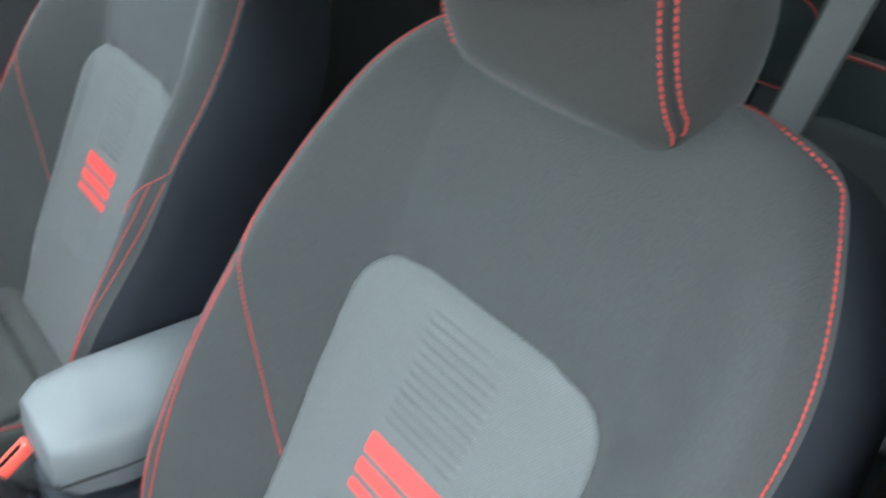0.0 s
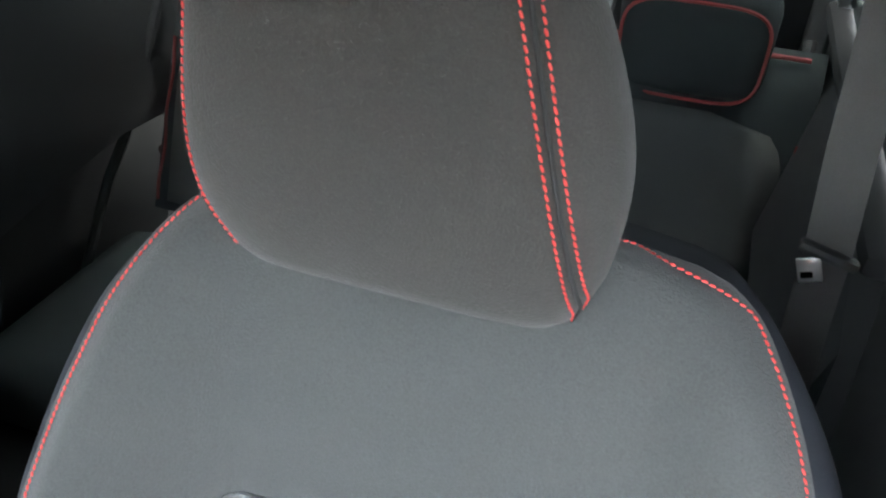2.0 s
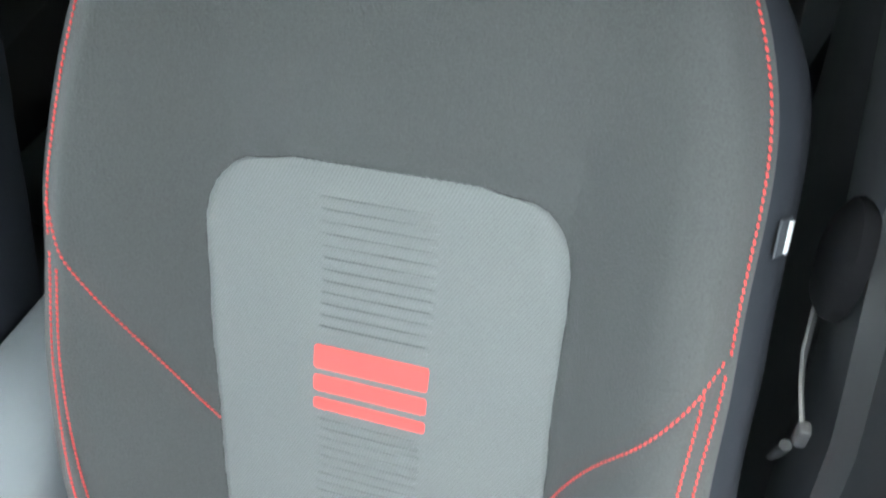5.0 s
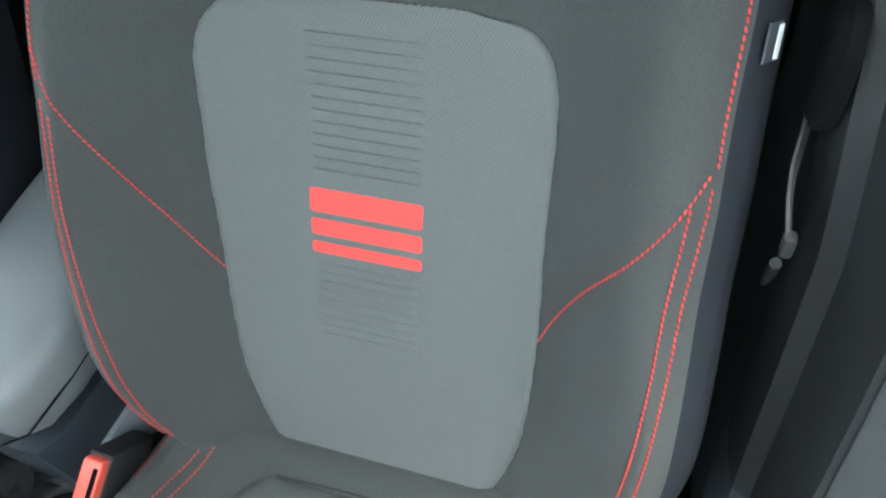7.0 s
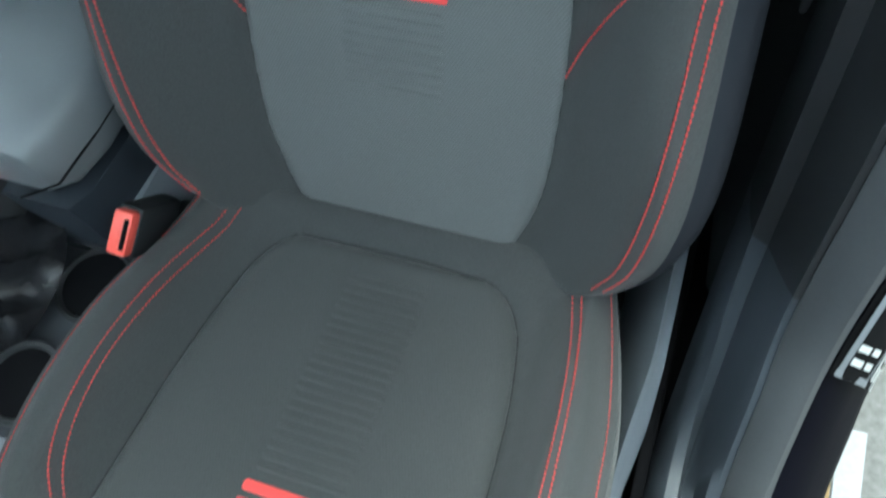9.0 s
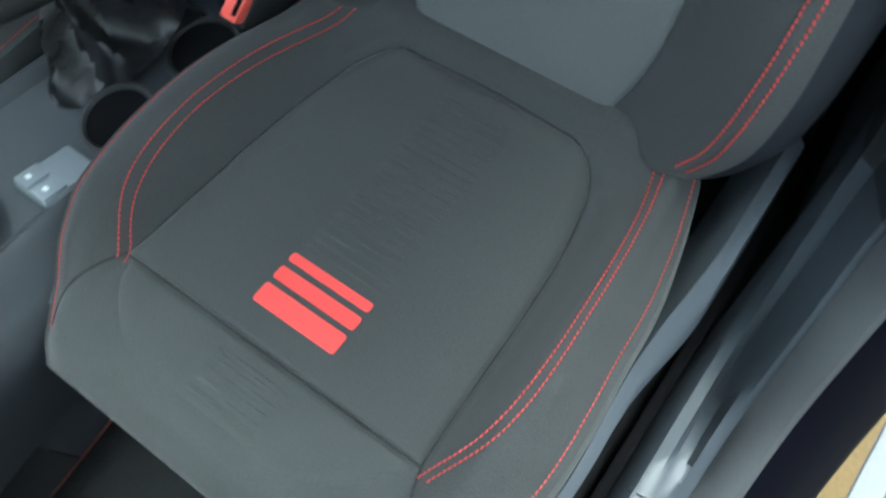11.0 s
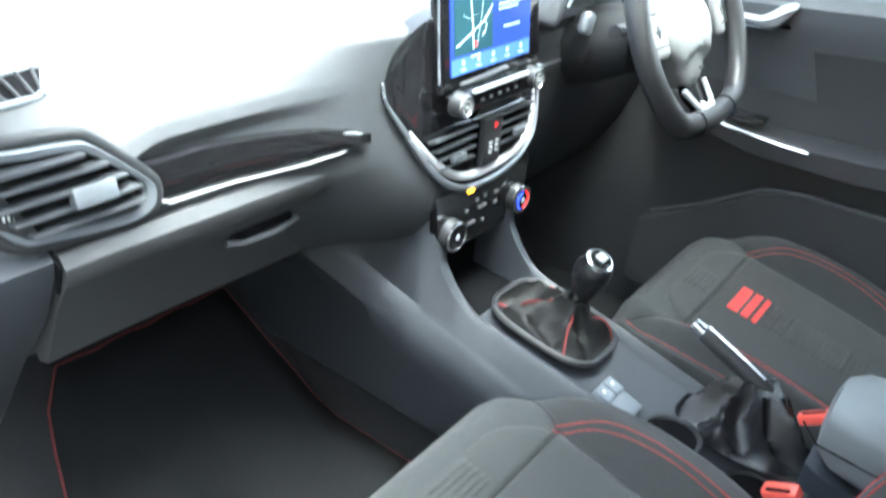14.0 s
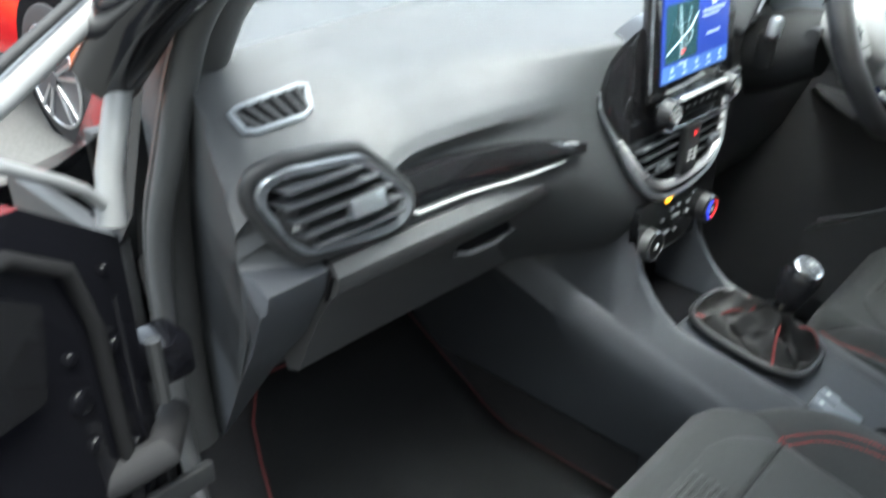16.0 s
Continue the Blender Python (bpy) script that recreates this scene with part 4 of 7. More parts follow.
bench = thing("rear_bench", 0, -0.95, 0.35, "dark cloth rear bench with red seams", "rear seat")
for x0, x1 in ((-0.66, -0.02), (-0.015, 0.54)):
    at = rear_cushioned(x0, x1)
    rr = []
    for i in range(21):
        v = 0.50 * i / 20
        top = smoothstep(0.50, 0.44, v)
        row = [at(0.5 + 0.5 * (1 - 2 * j / 20), v, 0.025 * math.sin(math.pi * j / 20) ** 0.5 * top + 0.018 * math.cos(6.28 * j / 10) * top) for j in range(21)]
        row += [at(0.0, v, -0.10), at(1.0, v, -0.10)]
        rr.append(row)
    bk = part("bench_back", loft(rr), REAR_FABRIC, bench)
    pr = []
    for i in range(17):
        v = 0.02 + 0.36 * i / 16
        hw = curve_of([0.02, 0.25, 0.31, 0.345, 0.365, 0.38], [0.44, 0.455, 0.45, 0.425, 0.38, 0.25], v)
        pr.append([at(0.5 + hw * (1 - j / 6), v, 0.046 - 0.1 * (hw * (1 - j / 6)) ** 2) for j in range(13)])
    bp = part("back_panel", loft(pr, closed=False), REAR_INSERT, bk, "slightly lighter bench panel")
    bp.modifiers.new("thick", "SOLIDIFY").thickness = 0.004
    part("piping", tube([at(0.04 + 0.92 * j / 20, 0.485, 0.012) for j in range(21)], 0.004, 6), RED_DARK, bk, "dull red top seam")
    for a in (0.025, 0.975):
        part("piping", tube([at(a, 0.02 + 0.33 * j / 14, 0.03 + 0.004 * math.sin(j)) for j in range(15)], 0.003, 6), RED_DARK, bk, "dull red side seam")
part("bench_seat", rbox(0, -0.80, 0.415, 1.30, 0.50, 0.17, 0.06, 4), REAR_FABRIC, bench)
for x in (-0.45, 0.40, 0.0):
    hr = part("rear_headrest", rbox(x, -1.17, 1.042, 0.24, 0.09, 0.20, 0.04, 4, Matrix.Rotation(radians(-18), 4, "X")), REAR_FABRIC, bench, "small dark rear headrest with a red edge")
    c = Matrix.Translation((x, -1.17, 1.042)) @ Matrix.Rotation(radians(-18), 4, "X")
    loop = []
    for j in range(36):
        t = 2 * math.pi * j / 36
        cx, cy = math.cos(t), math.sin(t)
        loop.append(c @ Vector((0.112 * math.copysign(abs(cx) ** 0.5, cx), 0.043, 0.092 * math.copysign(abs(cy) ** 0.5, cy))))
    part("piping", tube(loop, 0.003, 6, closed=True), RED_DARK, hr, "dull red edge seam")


# ---- seat belts ----
def strap(name, pts, width, across, label, parent=None, mat=None):
    """Flat webbing through points; across is the direction of its width."""
    a = Vector(across).normalized() * width / 2
    pts = [Vector(p) for p in pts]
    rings = []
    for i, p in enumerate(pts):
        d = (pts[min(i + 1, len(pts) - 1)] - pts[max(i - 1, 0)]).normalized()
        n = d.cross(a).normalized() * 0.0009
        rings.append([p - a - n, p - n * 1.6, p + a - n, p + a + n, p + n * 0.4, p - a + n])
    return part(name, loft(rings), mat or BELT, parent, label)


def seat_belt(sgn, label):
    b = thing("seat_belt", sgn * 0.60, -0.45, 0.5, label, "seat belt", "front seat belts")
    ax = (0.95, 0.3 * sgn, 0.18 * sgn)
    top, tong, low = Vector((sgn * 0.585, -0.455, 1.30)), Vector((sgn * 0.598, -0.446, 1.128)), Vector((sgn * 0.63, -0.42, 0.46))
    strap("webbing", [top + (top - tong) * 0.9, top, tong.lerp(top, 0.5) + Vector((0.002, 0.004, 0)), tong], 0.035, ax, "grey woven belt webbing", b)
    strap("webbing", [tong, tong.lerp(low, 0.3), tong.lerp(low, 0.7), low], 0.035, ax, "grey woven belt webbing", b)
    part("tongue_cover", rbox(tong.x, tong.y + 0.006, tong.z, 0.048, 0.012, 0.010, 0.004, m=Matrix.Rotation(radians(14 * sgn), 4, "Y")), PLASTIC, b, "black plastic tongue cover")
    t = rbox(tong.x + 0.010, tong.y + 0.010, tong.z - 0.014, 0.018, 0.003, 0.022, 0.0012, m=Matrix.Rotation(radians(-20 * sgn), 4, "Y"))
    tg = part("tongue", t, TONGUE, b, "bright steel belt tongue")
    part("slot", rbox(tong.x + 0.011, tong.y + 0.0118, tong.z - 0.018, 0.009, 0.0012, 0.006, 0.001, m=Matrix.Rotation(radians(-20 * sgn), 4, "Y")), DARK, tg, "dark latch slot")
    return b


seat_belt(-1, "grey belt hanging on the pillar with a bright steel tongue")
fb = thing("seat_belt", 0.62, -1.15, 0.6, "grey rear belt hanging beside the far door", "seat belt")
strap("webbing", [(0.60, -1.36, 1.20), (0.60, -1.258, 0.912), (0.60, -1.158, 0.640)], 0.05, (0.5, -0.85, 0), "grey woven belt webbing", fb)
strap("webbing", [(0.60, -1.158, 0.640), (0.60, -1.13, 0.55), (0.60, -1.10, 0.44)], 0.034, (0.5, -0.85, 0), "grey woven belt webbing", fb)
part("tongue_cover", rbox(0.598, -1.152, 0.638, 0.02, 0.06, 0.02, 0.005), PLASTIC, fb, "black plastic tongue cover")
part("tongue", rbox(0.585, -1.14, 0.618, 0.004, 0.028, 0.030, 0.001), TONGUE, fb, "bright steel belt tongue")
rb = thing("rear_belt", -0.36, -0.6, 0.7, "pale grey belt hanging behind the passenger seat", "seat belt")
belt_line = [Vector(p) for p in ((-0.42, -0.60, 1.57), (-0.385, -0.58, 1.35), (-0.366, -0.57, 1.231), (-0.343, -0.57, 1.08), (-0.31, -0.60, 0.90), (-0.29, -0.66, 0.66))]
strap("webbing", belt_line, 0.042, (1, 0.25, 0), "pale grey webbing", rb, BELT_PALE)
for k in (-0.0195, 0.0195):
    strap("woven_edge", [p + Vector((0.97 * k, 0.24 * k, 0)) + Vector((-0.0003, 0.0012, 0)) for p in belt_line], 0.003, (1, 0.25, 0), "slightly darker woven edge", rb, BELT)


# belt anchor low on the centre pillar
ba = thing("belt_anchor", -0.64, -0.08, 0.6, "steel belt strap under a black oval cover beside the seat", "seat belt")
part("cover", loft([[Vector((-0.648 + d, -0.145 + 0.036 * k * math.cos(t) + 0.012 * math.sin(t), 1.025 + 0.052 * k * math.sin(t))) for t in [2 * math.pi * j / 24 for j in range(24)]] for d, k in ((0.0, 1.0), (0.008, 0.96), (0.013, 0.8), (0.015, 0.4))]), DARK, ba, "black oval reel cover")
strap("webbing", [(-0.640, -0.150, 0.985), (-0.636, -0.115, 0.966), (-0.636, -0.092, 0.962), (-0.638, -0.070, 0.958)], 0.016, (0.3, 0.2, 1), "grey woven belt webbing", ba, BELT)
part("bracket", rbox(-0.638, -0.066, 0.957, 0.008, 0.010, 0.018, 0.003), RUBBER, ba, "steel bracket")
part("lever", tube([(-0.645, -0.125, 0.833), (-0.643, -0.108, 0.868), (-0.641, -0.092, 0.902)], [0.003, 0.0045, 0.004], 10), RUBBER, ba, "dark grey lever")

# ---- driver's door ----
ddoor = thing("door_driver", 0.70, 0.3, 0.36, "closed black driver's door with a silver inner handle", "car door")
ddoor["kind"] = "structure"
rings = []
for y in [0.95 - 1.30 * i / 26 for i in range(27)]:
    zb = 1.085 + 0.05 * (0.58 - y) / 0.6
    rings.append([(0.735, y, 0.20), (0.735, y, zb - 0.005), (0.70, y, zb), (0.655, y, zb - 0.008), (0.640, y, zb - 0.03), (0.648, y, zb - 0.075), (0.675, y, zb - 0.11), (0.682, y, 0.90), (0.678, y, 0.86), (0.668, y, 0.80), (0.664, y, 0.6), (0.672, y, 0.20)])
part("trim_panel", loft([r[6:] + r[:1] for r in rings]), DOOR_SKIN, ddoor)
part("upper_trim", loft([r[:7] for r in rings]), DOOR_UPPER_LIT, ddoor, "upper door trim, painted lighter for the sky light on it")
part("window_seal", tube([(0.69, 0.95, 1.062), (0.69, 0.58, 1.092), (0.69, -0.35, 1.172)], 0.008, 6), RUBBER, ddoor, "black window seal")
rings = []
for y, w, z0, z1 in ((0.70, 0.015, 0.84, 0.86), (0.6, 0.05, 0.80, 0.855), (0.45, 0.07, 0.775, 0.835), (0.25, 0.075, 0.78, 0.845), (0.05, 0.07, 0.80, 0.86), (-0.2, 0.05, 0.82, 0.87)):
    rings.append([(0.68, y, z0), (0.68 - w, y, z0 + 0.015), (0.68 - w, y, z1 - 0.01), (0.68 - w * 0.8, y, z1), (0.68, y, z1)])
part("armrest", loft(rings), DOOR_SKIN, ddoor, "black moulded armrest")
part("armrest_strip", tube([(0.625, 0.60, 0.848), (0.605, 0.50, 0.833), (0.60, 0.40, 0.828), (0.60, 0.34, 0.827)], 0.003, 6), CHROME, ddoor, "thin bright armrest strip")
part("switch_panel", rbox(0.635, 0.50, 0.852, 0.04, 0.13, 0.012, 0.005), GLOSS, ddoor, "black window switch panel")
for y in (0.475, 0.525):
    part("switch", rbox(0.63, y, 0.860, 0.018, 0.03, 0.008, 0.003), PLASTIC, ddoor)
# Solid dark block: the shade of the recess behind the handle.
part("handle_recess", rbox(0.654, 0.515, 1.050, 0.016, 0.15, 0.060, 0.010, 3), DARK, ddoor, "dark block for the shade in the handle recess")
part("recess_edge", tube([(0.646, 0.44, 1.072), (0.645, 0.455, 1.040), (0.644, 0.475, 1.018), (0.646, 0.53, 1.016), (0.650, 0.59, 1.024)], 0.0028, 8), VENT_FRAME, ddoor, "thin grey edge of the recess")
hnd = loft([[(x + 0.010, y, z0 + 0.002), (x - 0.004, y, z0), (x - 0.010, y, (z0 + z1) / 2), (x - 0.004, y, z1), (x + 0.010, y, z1 - 0.002)] for y, x, z0, z1 in ((0.60, 0.652, 1.026, 1.036), (0.545, 0.648, 1.024, 1.037), (0.500, 0.642, 1.023, 1.039), (0.483, 0.636, 1.024, 1.050), (0.466, 0.632, 1.030, 1.066), (0.448, 0.631, 1.050, 1.074), (0.440, 0.634, 1.062, 1.072))])
part("door_handle", hnd, SATIN, ddoor, "silver pull handle")
part("pocket_edge", tube([(0.645, 0.62, 0.585), (0.635, 0.52, 0.64), (0.632, 0.40, 0.722), (0.632, 0.32, 0.735), (0.632, 0.10, 0.742), (0.64, -0.2, 0.745)], 0.0055, 8), DOOR_SKIN_EDGE, ddoor, "grey rounded edge of the door pocket")
part("pocket", loft([[(0.67, y, 0.40), (0.615, y, 0.42), (0.630, y, z), (0.67, y, z)] for y, z in ((0.64, 0.56), (0.52, 0.635), (0.40, 0.715), (0.32, 0.73), (0.10, 0.738), (-0.2, 0.74))]), DOOR_SKIN, ddoor, "moulded black door pocket")
# its mirror, seen through the side window
mir = thing("side_mirror", 0.93, 0.78, 1.03, "grey side mirror housing with a bright glass", "mirror")
rings = []
for y, s in ((0.86, 0.3), (0.84, 0.75), (0.80, 0.97), (0.755, 1.0), (0.735, 0.96)):
    ring = []
    for j in range(24):
        t = 2 * math.pi * j / 24
        cx, cy = math.cos(t), math.sin(t)
        ring.append((0.93 + 0.102 * s * math.copysign(abs(cx) ** 0.6, cx), y, 1.115 + 0.066 * s * math.copysign(abs(cy) ** 0.6, cy)))
    rings.append(ring)
MT = Matrix.Translation((0.93, 0.75, 1.1)) @ Matrix.Rotation(radians(-19), 4, "Z") @ Matrix.Translation((-0.93, -0.75, -1.1))
rings = [[MT @ Vector(p) for p in r] for r in rings]
part("housing", loft(rings), BLACK_PAINT, mir, "dark glossy mirror housing")
part("mirror_glass", rbox(0, 0, 0, 0.158, 0.006, 0.098, 0.003, m=MT @ Matrix.Translation((0.93, 0.731, 1.115))), MIRROR, mir, "silvered mirror glass")
part("arm", rbox(0.80, 0.80, 1.07, 0.12, 0.04, 0.03, 0.01), PLASTIC, mir)

# ---- windscreen ----
ws = [(-0.60, 1.02, 1.155), (0.60, 1.02, 1.155), (0.54, 0.40, 1.500), (-0.54, 0.40, 1.500)]
wo = slab("window_windscreen", plate(ws, (0, 0.003, 0.004)), GLASS, "clear raked windscreen", "window")
wo.visible_shadow = False
slab("window_driver", plate([(0.692, 0.95, 1.062), (0.692, -0.33, 1.172), (0.61, -0.42, 1.56), (0.64, 0.30, 1.46)], (0.004, 0, 0)), SIDE_GLASS, "lightly tinted side glass of the driver's door", "window")
slab("windscreen_band", tube([(-0.60, 1.03, 1.150), (-0.3, 1.075, 1.160), (0.0, 1.09, 1.163), (0.3, 1.075, 1.160), (0.62, 1.03, 1.150)], 0.007, 6), RUBBER, "black lower windscreen seal", "seal")
slab("scuttle", rbox(0.03, 1.17, 1.10, 1.14, 0.16, 0.03, 0.01), BLACK_PAINT, "dark scuttle panel", "car body")
slab("bonnet", loft([[(-0.66, 1.20, 0.93), (-0.4, 1.25, 1.01), (-0.05, 1.26, 1.12), (0.4, 1.25, 1.12), (0.70, 1.22, 1.08)], [(-0.68, 1.5, 0.80), (-0.42, 1.52, 0.85), (-0.10, 1.53, 1.10), (0.4, 1.52, 1.10), (0.72, 1.5, 1.05)], [(-0.62, 1.85, 0.60), (-0.4, 1.9, 0.62), (-0.10, 1.95, 1.05), (0.4, 1.9, 1.05), (0.66, 1.85, 1.0)], [(-0.62, 1.9, 0.25), (-0.4, 1.95, 0.25), (0, 2.0, 0.25), (0.4, 1.95, 0.25), (0.66, 1.9, 0.25)]], closed=False), BLACK_PAINT, "glossy black bonnet", "car body")

# ---- open passenger's door ----
HX, HY, DX, DY = -0.74, 0.86, -0.907, -0.42


def leaf(s, z, n=0.0):
    return Vector((HX + DX * s - DY * n * -1.0, HY + DY * s - DX * n, z))


pdoor = thing("door_passenger", HX, HY, 0.3, "open black passenger's door with a small quarter window", "car door")
pdoor["kind"] = "structure"
part("door_body", plate([leaf(0.0, 0.25), leaf(0.0, 0.985), leaf(0.10, 1.06), leaf(0.25, 1.08), leaf(1.05, 1.12), leaf(1.05, 0.25)], leaf(0, 0, 0.07) - leaf(0, 0)), BLACK_PAINT, pdoor, "glossy black door edge")
part("inner_trim", plate([leaf(0.10, 0.30, -0.03), leaf(0.13, 0.60, -0.04), leaf(0.24, 0.76, -0.03), leaf(1.0, 0.90, -0.03), leaf(1.0, 0.30, -0.03)], leaf(0, 0, 0.03) - leaf(0, 0)), DOOR_GREY, pdoor, "dark grey inner door trim")
part("trim_roll", tube([leaf(0.115, 0.35, -0.035), leaf(0.12, 0.55, -0.05), leaf(0.125, 0.58, -0.05), leaf(0.18, 0.68, -0.05), leaf(0.35, 0.76, -0.05), leaf(0.9, 0.80, -0.05)], 0.03, 10), DOOR_SKIN, pdoor, "rounded black trim edge")
part("quarter_frame", tube([leaf(0.004, 1.00), leaf(-0.006, 1.05), leaf(-0.052, 1.143), leaf(-0.095, 1.228)], [0.014, 0.0125, 0.0125, 0.0125], 14), FRAME_GREY, pdoor, "pale grey window frame post")
part("quarter_frame", tube([leaf(0.004, 1.015), leaf(0.03, 1.046), leaf(0.054, 1.064), leaf(0.106, 1.098), leaf(0.17, 1.122), leaf(0.3, 1.135)], 0.006, 12), FRAME_GREY, pdoor, "pale grey lower window frame")
part("quarter_frame", tube([leaf(-0.10, 1.232), leaf(-0.038, 1.194), leaf(0.027, 1.170), leaf(0.09, 1.147), leaf(0.17, 1.122)], 0.0115, 14), FRAME_GREY, pdoor, "pale grey upper window frame")
part("frame_seal", tube([leaf(-0.115, 1.258), leaf(-0.04, 1.214), leaf(0.027, 1.190), leaf(0.09, 1.168), leaf(0.2, 1.135)], 0.005, 10), RUBBER, pdoor, "thin black outer frame seal")
for z in (0.52, 0.84):
    hg = part("hinge", rbox(HX + 0.02, HY + 0.0, z, 0.05, 0.06, 0.05, 0.01), BLACK_PAINT, pdoor, "black steel hinge")
    part("hinge_pin", tube([(HX + 0.0, HY - 0.03, z - 0.035), (HX + 0.0, HY - 0.03, z + 0.04)], 0.008, 8), PLASTIC_GREY, hg)
part("check_strap", rbox(HX - 0.02, HY - 0.03, 0.68, 0.12, 0.012, 0.03, 0.004), PLASTIC, pdoor, "door check strap")
part("cable_boot", tube([(HX + 0.03, HY + 0.02, 0.74), (HX - 0.02, HY - 0.05, 0.76), (HX - 0.07, HY - 0.02, 0.73), (HX - 0.1, HY, 0.72)], [0.018, 0.02, 0.02, 0.018], 10), RUBBER, pdoor, "ribbed rubber cable boot")

# pressed edge of the open door: seal, bolts, plugs
part("edge_seal", tube([leaf(0.055, 0.30, -0.006), leaf(0.055, 0.70, -0.006), leaf(0.058, 0.92, -0.006), leaf(0.075, 0.99, -0.006), leaf(0.13, 1.03, -0.006), leaf(0.30, 1.055, -0.006)], 0.008, 10), LEDGE, pdoor, "black rubber edge seal")
part("pressed_rib", tube([leaf(0.022, 0.55, 0.001), leaf(0.020, 0.72, 0.001), leaf(0.020, 0.93, 0.001)], [0.004, 0.007, 0.004], 10), BLACK_PAINT, pdoor, "pressed rib in the door edge")
part("corner_cover", plate([leaf(0.14, 0.90, -0.02), leaf(0.12, 0.985, -0.02), leaf(0.17, 1.02, -0.02), leaf(0.32, 1.04, -0.02), leaf(0.34, 0.92, -0.02)], leaf(0, 0, 0.025) - leaf(0, 0)), GLOSS, pdoor, "gloss black corner cover")
nrm = (leaf(0, 0, -1) - leaf(0, 0)).normalized()
for s, z, r in ((0.028, 0.965, 0.006), (0.036, 0.885, 0.008), (0.034, 0.76, 0.006), (0.090, 0.905, 0.007), (0.085, 0.80, 0.009)):
    bl = part("bolt", disc(leaf(s, z, -0.001), nrm, r, 0.004, 14, 0.0015), BLACK_PAINT, pdoor, "black painted bolt head")
for s, z in ((0.088, 0.855), (0.030, 0.70)):
    part("plug", disc(leaf(s, z, -0.001), nrm, 0.014, 0.003, 18, 0.001), BLACK_PAINT, pdoor, "round rubber plug")


# ---- dashboard ----
dash = thing("dashboard", 0, 0.9, 0.8, "wide dark grey soft-touch dashboard with gloss black trim", "dashboard")


def bow(x, k):
    return k * 0.15 * (min(x, 0.35) + 0.577)


# outline of the gloss black stack face, in x and z
FACE = [(-0.206, 1.037), (-0.190, 1.072), (-0.165, 1.094), (-0.132, 1.110), (-0.10, 1.118), (0.085, 1.118), (0.122, 1.100), (0.140, 1.06), (0.143, 1.0), (0.141, 0.94), (0.126, 0.902), (0.085, 0.880), (0.023, 0.867), (-0.048, 0.868), (-0.089, 0.883), (-0.130, 0.917), (-0.165, 0.963), (-0.186, 0.994), (-0.204, 1.022)]
fp = path_points(FACE + FACE[:1], 77)[:-1]


def sy(x, z):
    """The y of the stack face."""
    return 0.648 + 0.15 * max(0.0, abs(x + 0.02) - 0.10) + 0.10 * (z - 0.9)


def beyond(x, z):
    """How far a place lies outside the stack face; 0 inside it."""
    inside = False
    for (xa, za), (xb, zb) in zip(fp, fp[1:] + fp[:1]):
        if (za > z) != (zb > z) and x < xa + (z - za) / (zb - za) * (xb - xa):
            inside = not inside
    return 0.0 if inside else min(math.hypot(x - a, z - b) for a, b in fp)


def pulled(x, y, z):
    """The dashboard's skin, drawn out to meet the stack face."""
    w = 1 - smoothstep(0.0, 0.26 if x < 0 else 0.05, beyond(x, z))
    w *= smoothstep(0.97, 0.92, y) * smoothstep(1.130, 1.095, z)
    return y + min(0.0, sy(max(x, -0.24), z) + 0.005 - y) * w


def dash_section(x):
    pts = dash_base(x)
    out = []
    for i, (a, b) in enumerate(zip(pts, pts[1:])):
        n = 4 if 3 <= i <= 18 else 1
        out += [(a[0] + (b[0] - a[0]) * k / n, a[1] + (b[1] - a[1]) * k / n) for k in range(n)]
    out.append(pts[-1])
    return [(pulled(x, y, z), z) for y, z in out]


def nose(x):
    """How full the roll above the trim strip is."""
    return smoothstep(-0.575, -0.485, x)


def dash_base(x):
    e = smoothstep(-0.70, -0.64, x) * smoothstep(0.70, 0.64, x)
    r = 0.03 * (1 - e)
    c = nose(x)
    return [(1.12, 1.130 - r), (1.04 + bow(x, 0.2), 1.150 - r), (0.95 + bow(x, 0.7), 1.143 - r), (0.880 + bow(x, 1.0), 1.1318 - r), (0.865 + bow(x, 1.0), 1.1340 - r), (0.858 + bow(x, 1.0), 1.1300 - r), (0.835 + bow(x, 0.95), 1.112 - r + 0.006 * c), (0.80 + bow(x, 0.7), 1.092 - r + 0.015 * c), (0.765 + bow(x, 0.45), 1.070 - r + 0.024 * c),
            (0.735 + bow(x, 0.2), 1.046 - r + 0.028 * c), (0.716 + r, 1.028 - r + 0.028 * c), (0.708 + r, 1.016 - r + 0.027 * c), (0.713 + r + 0.004 * c, 1.008 + 0.018 * c), (0.716 + r, 0.99 + 0.010 * c), (0.712 + r, 0.978), (0.706 + r, 0.972), (0.71 + r, 0.94), (0.74, 0.90), (0.78, 0.83), (0.80, 0.80), (0.95, 0.78), (1.2, 0.78), (1.2, 1.0)]


def taper(bm):
    """Draws the end of the dashboard in towards the windscreen pillar."""
    for v in bm.verts:
        if v.co.x < -0.5:
            v.co.x = max(v.co.x, -0.697 + 0.34 * max(0.0, v.co.y - 0.715))
    return bm


xs = [-0.70, -0.695, -0.68, -0.66, -0.64, -0.60, -0.58, -0.56, -0.545, -0.53, -0.515, -0.50, -0.485, -0.46, -0.44, -0.41] + [-0.39 + 0.012 * i for i in range(52)] + [0.26, 0.32, 0.4, 0.5, 0.6, 0.64, 0.66, 0.68, 0.70]
part("dash_top", taper(along_x(dash_section, xs)), DASH, dash)

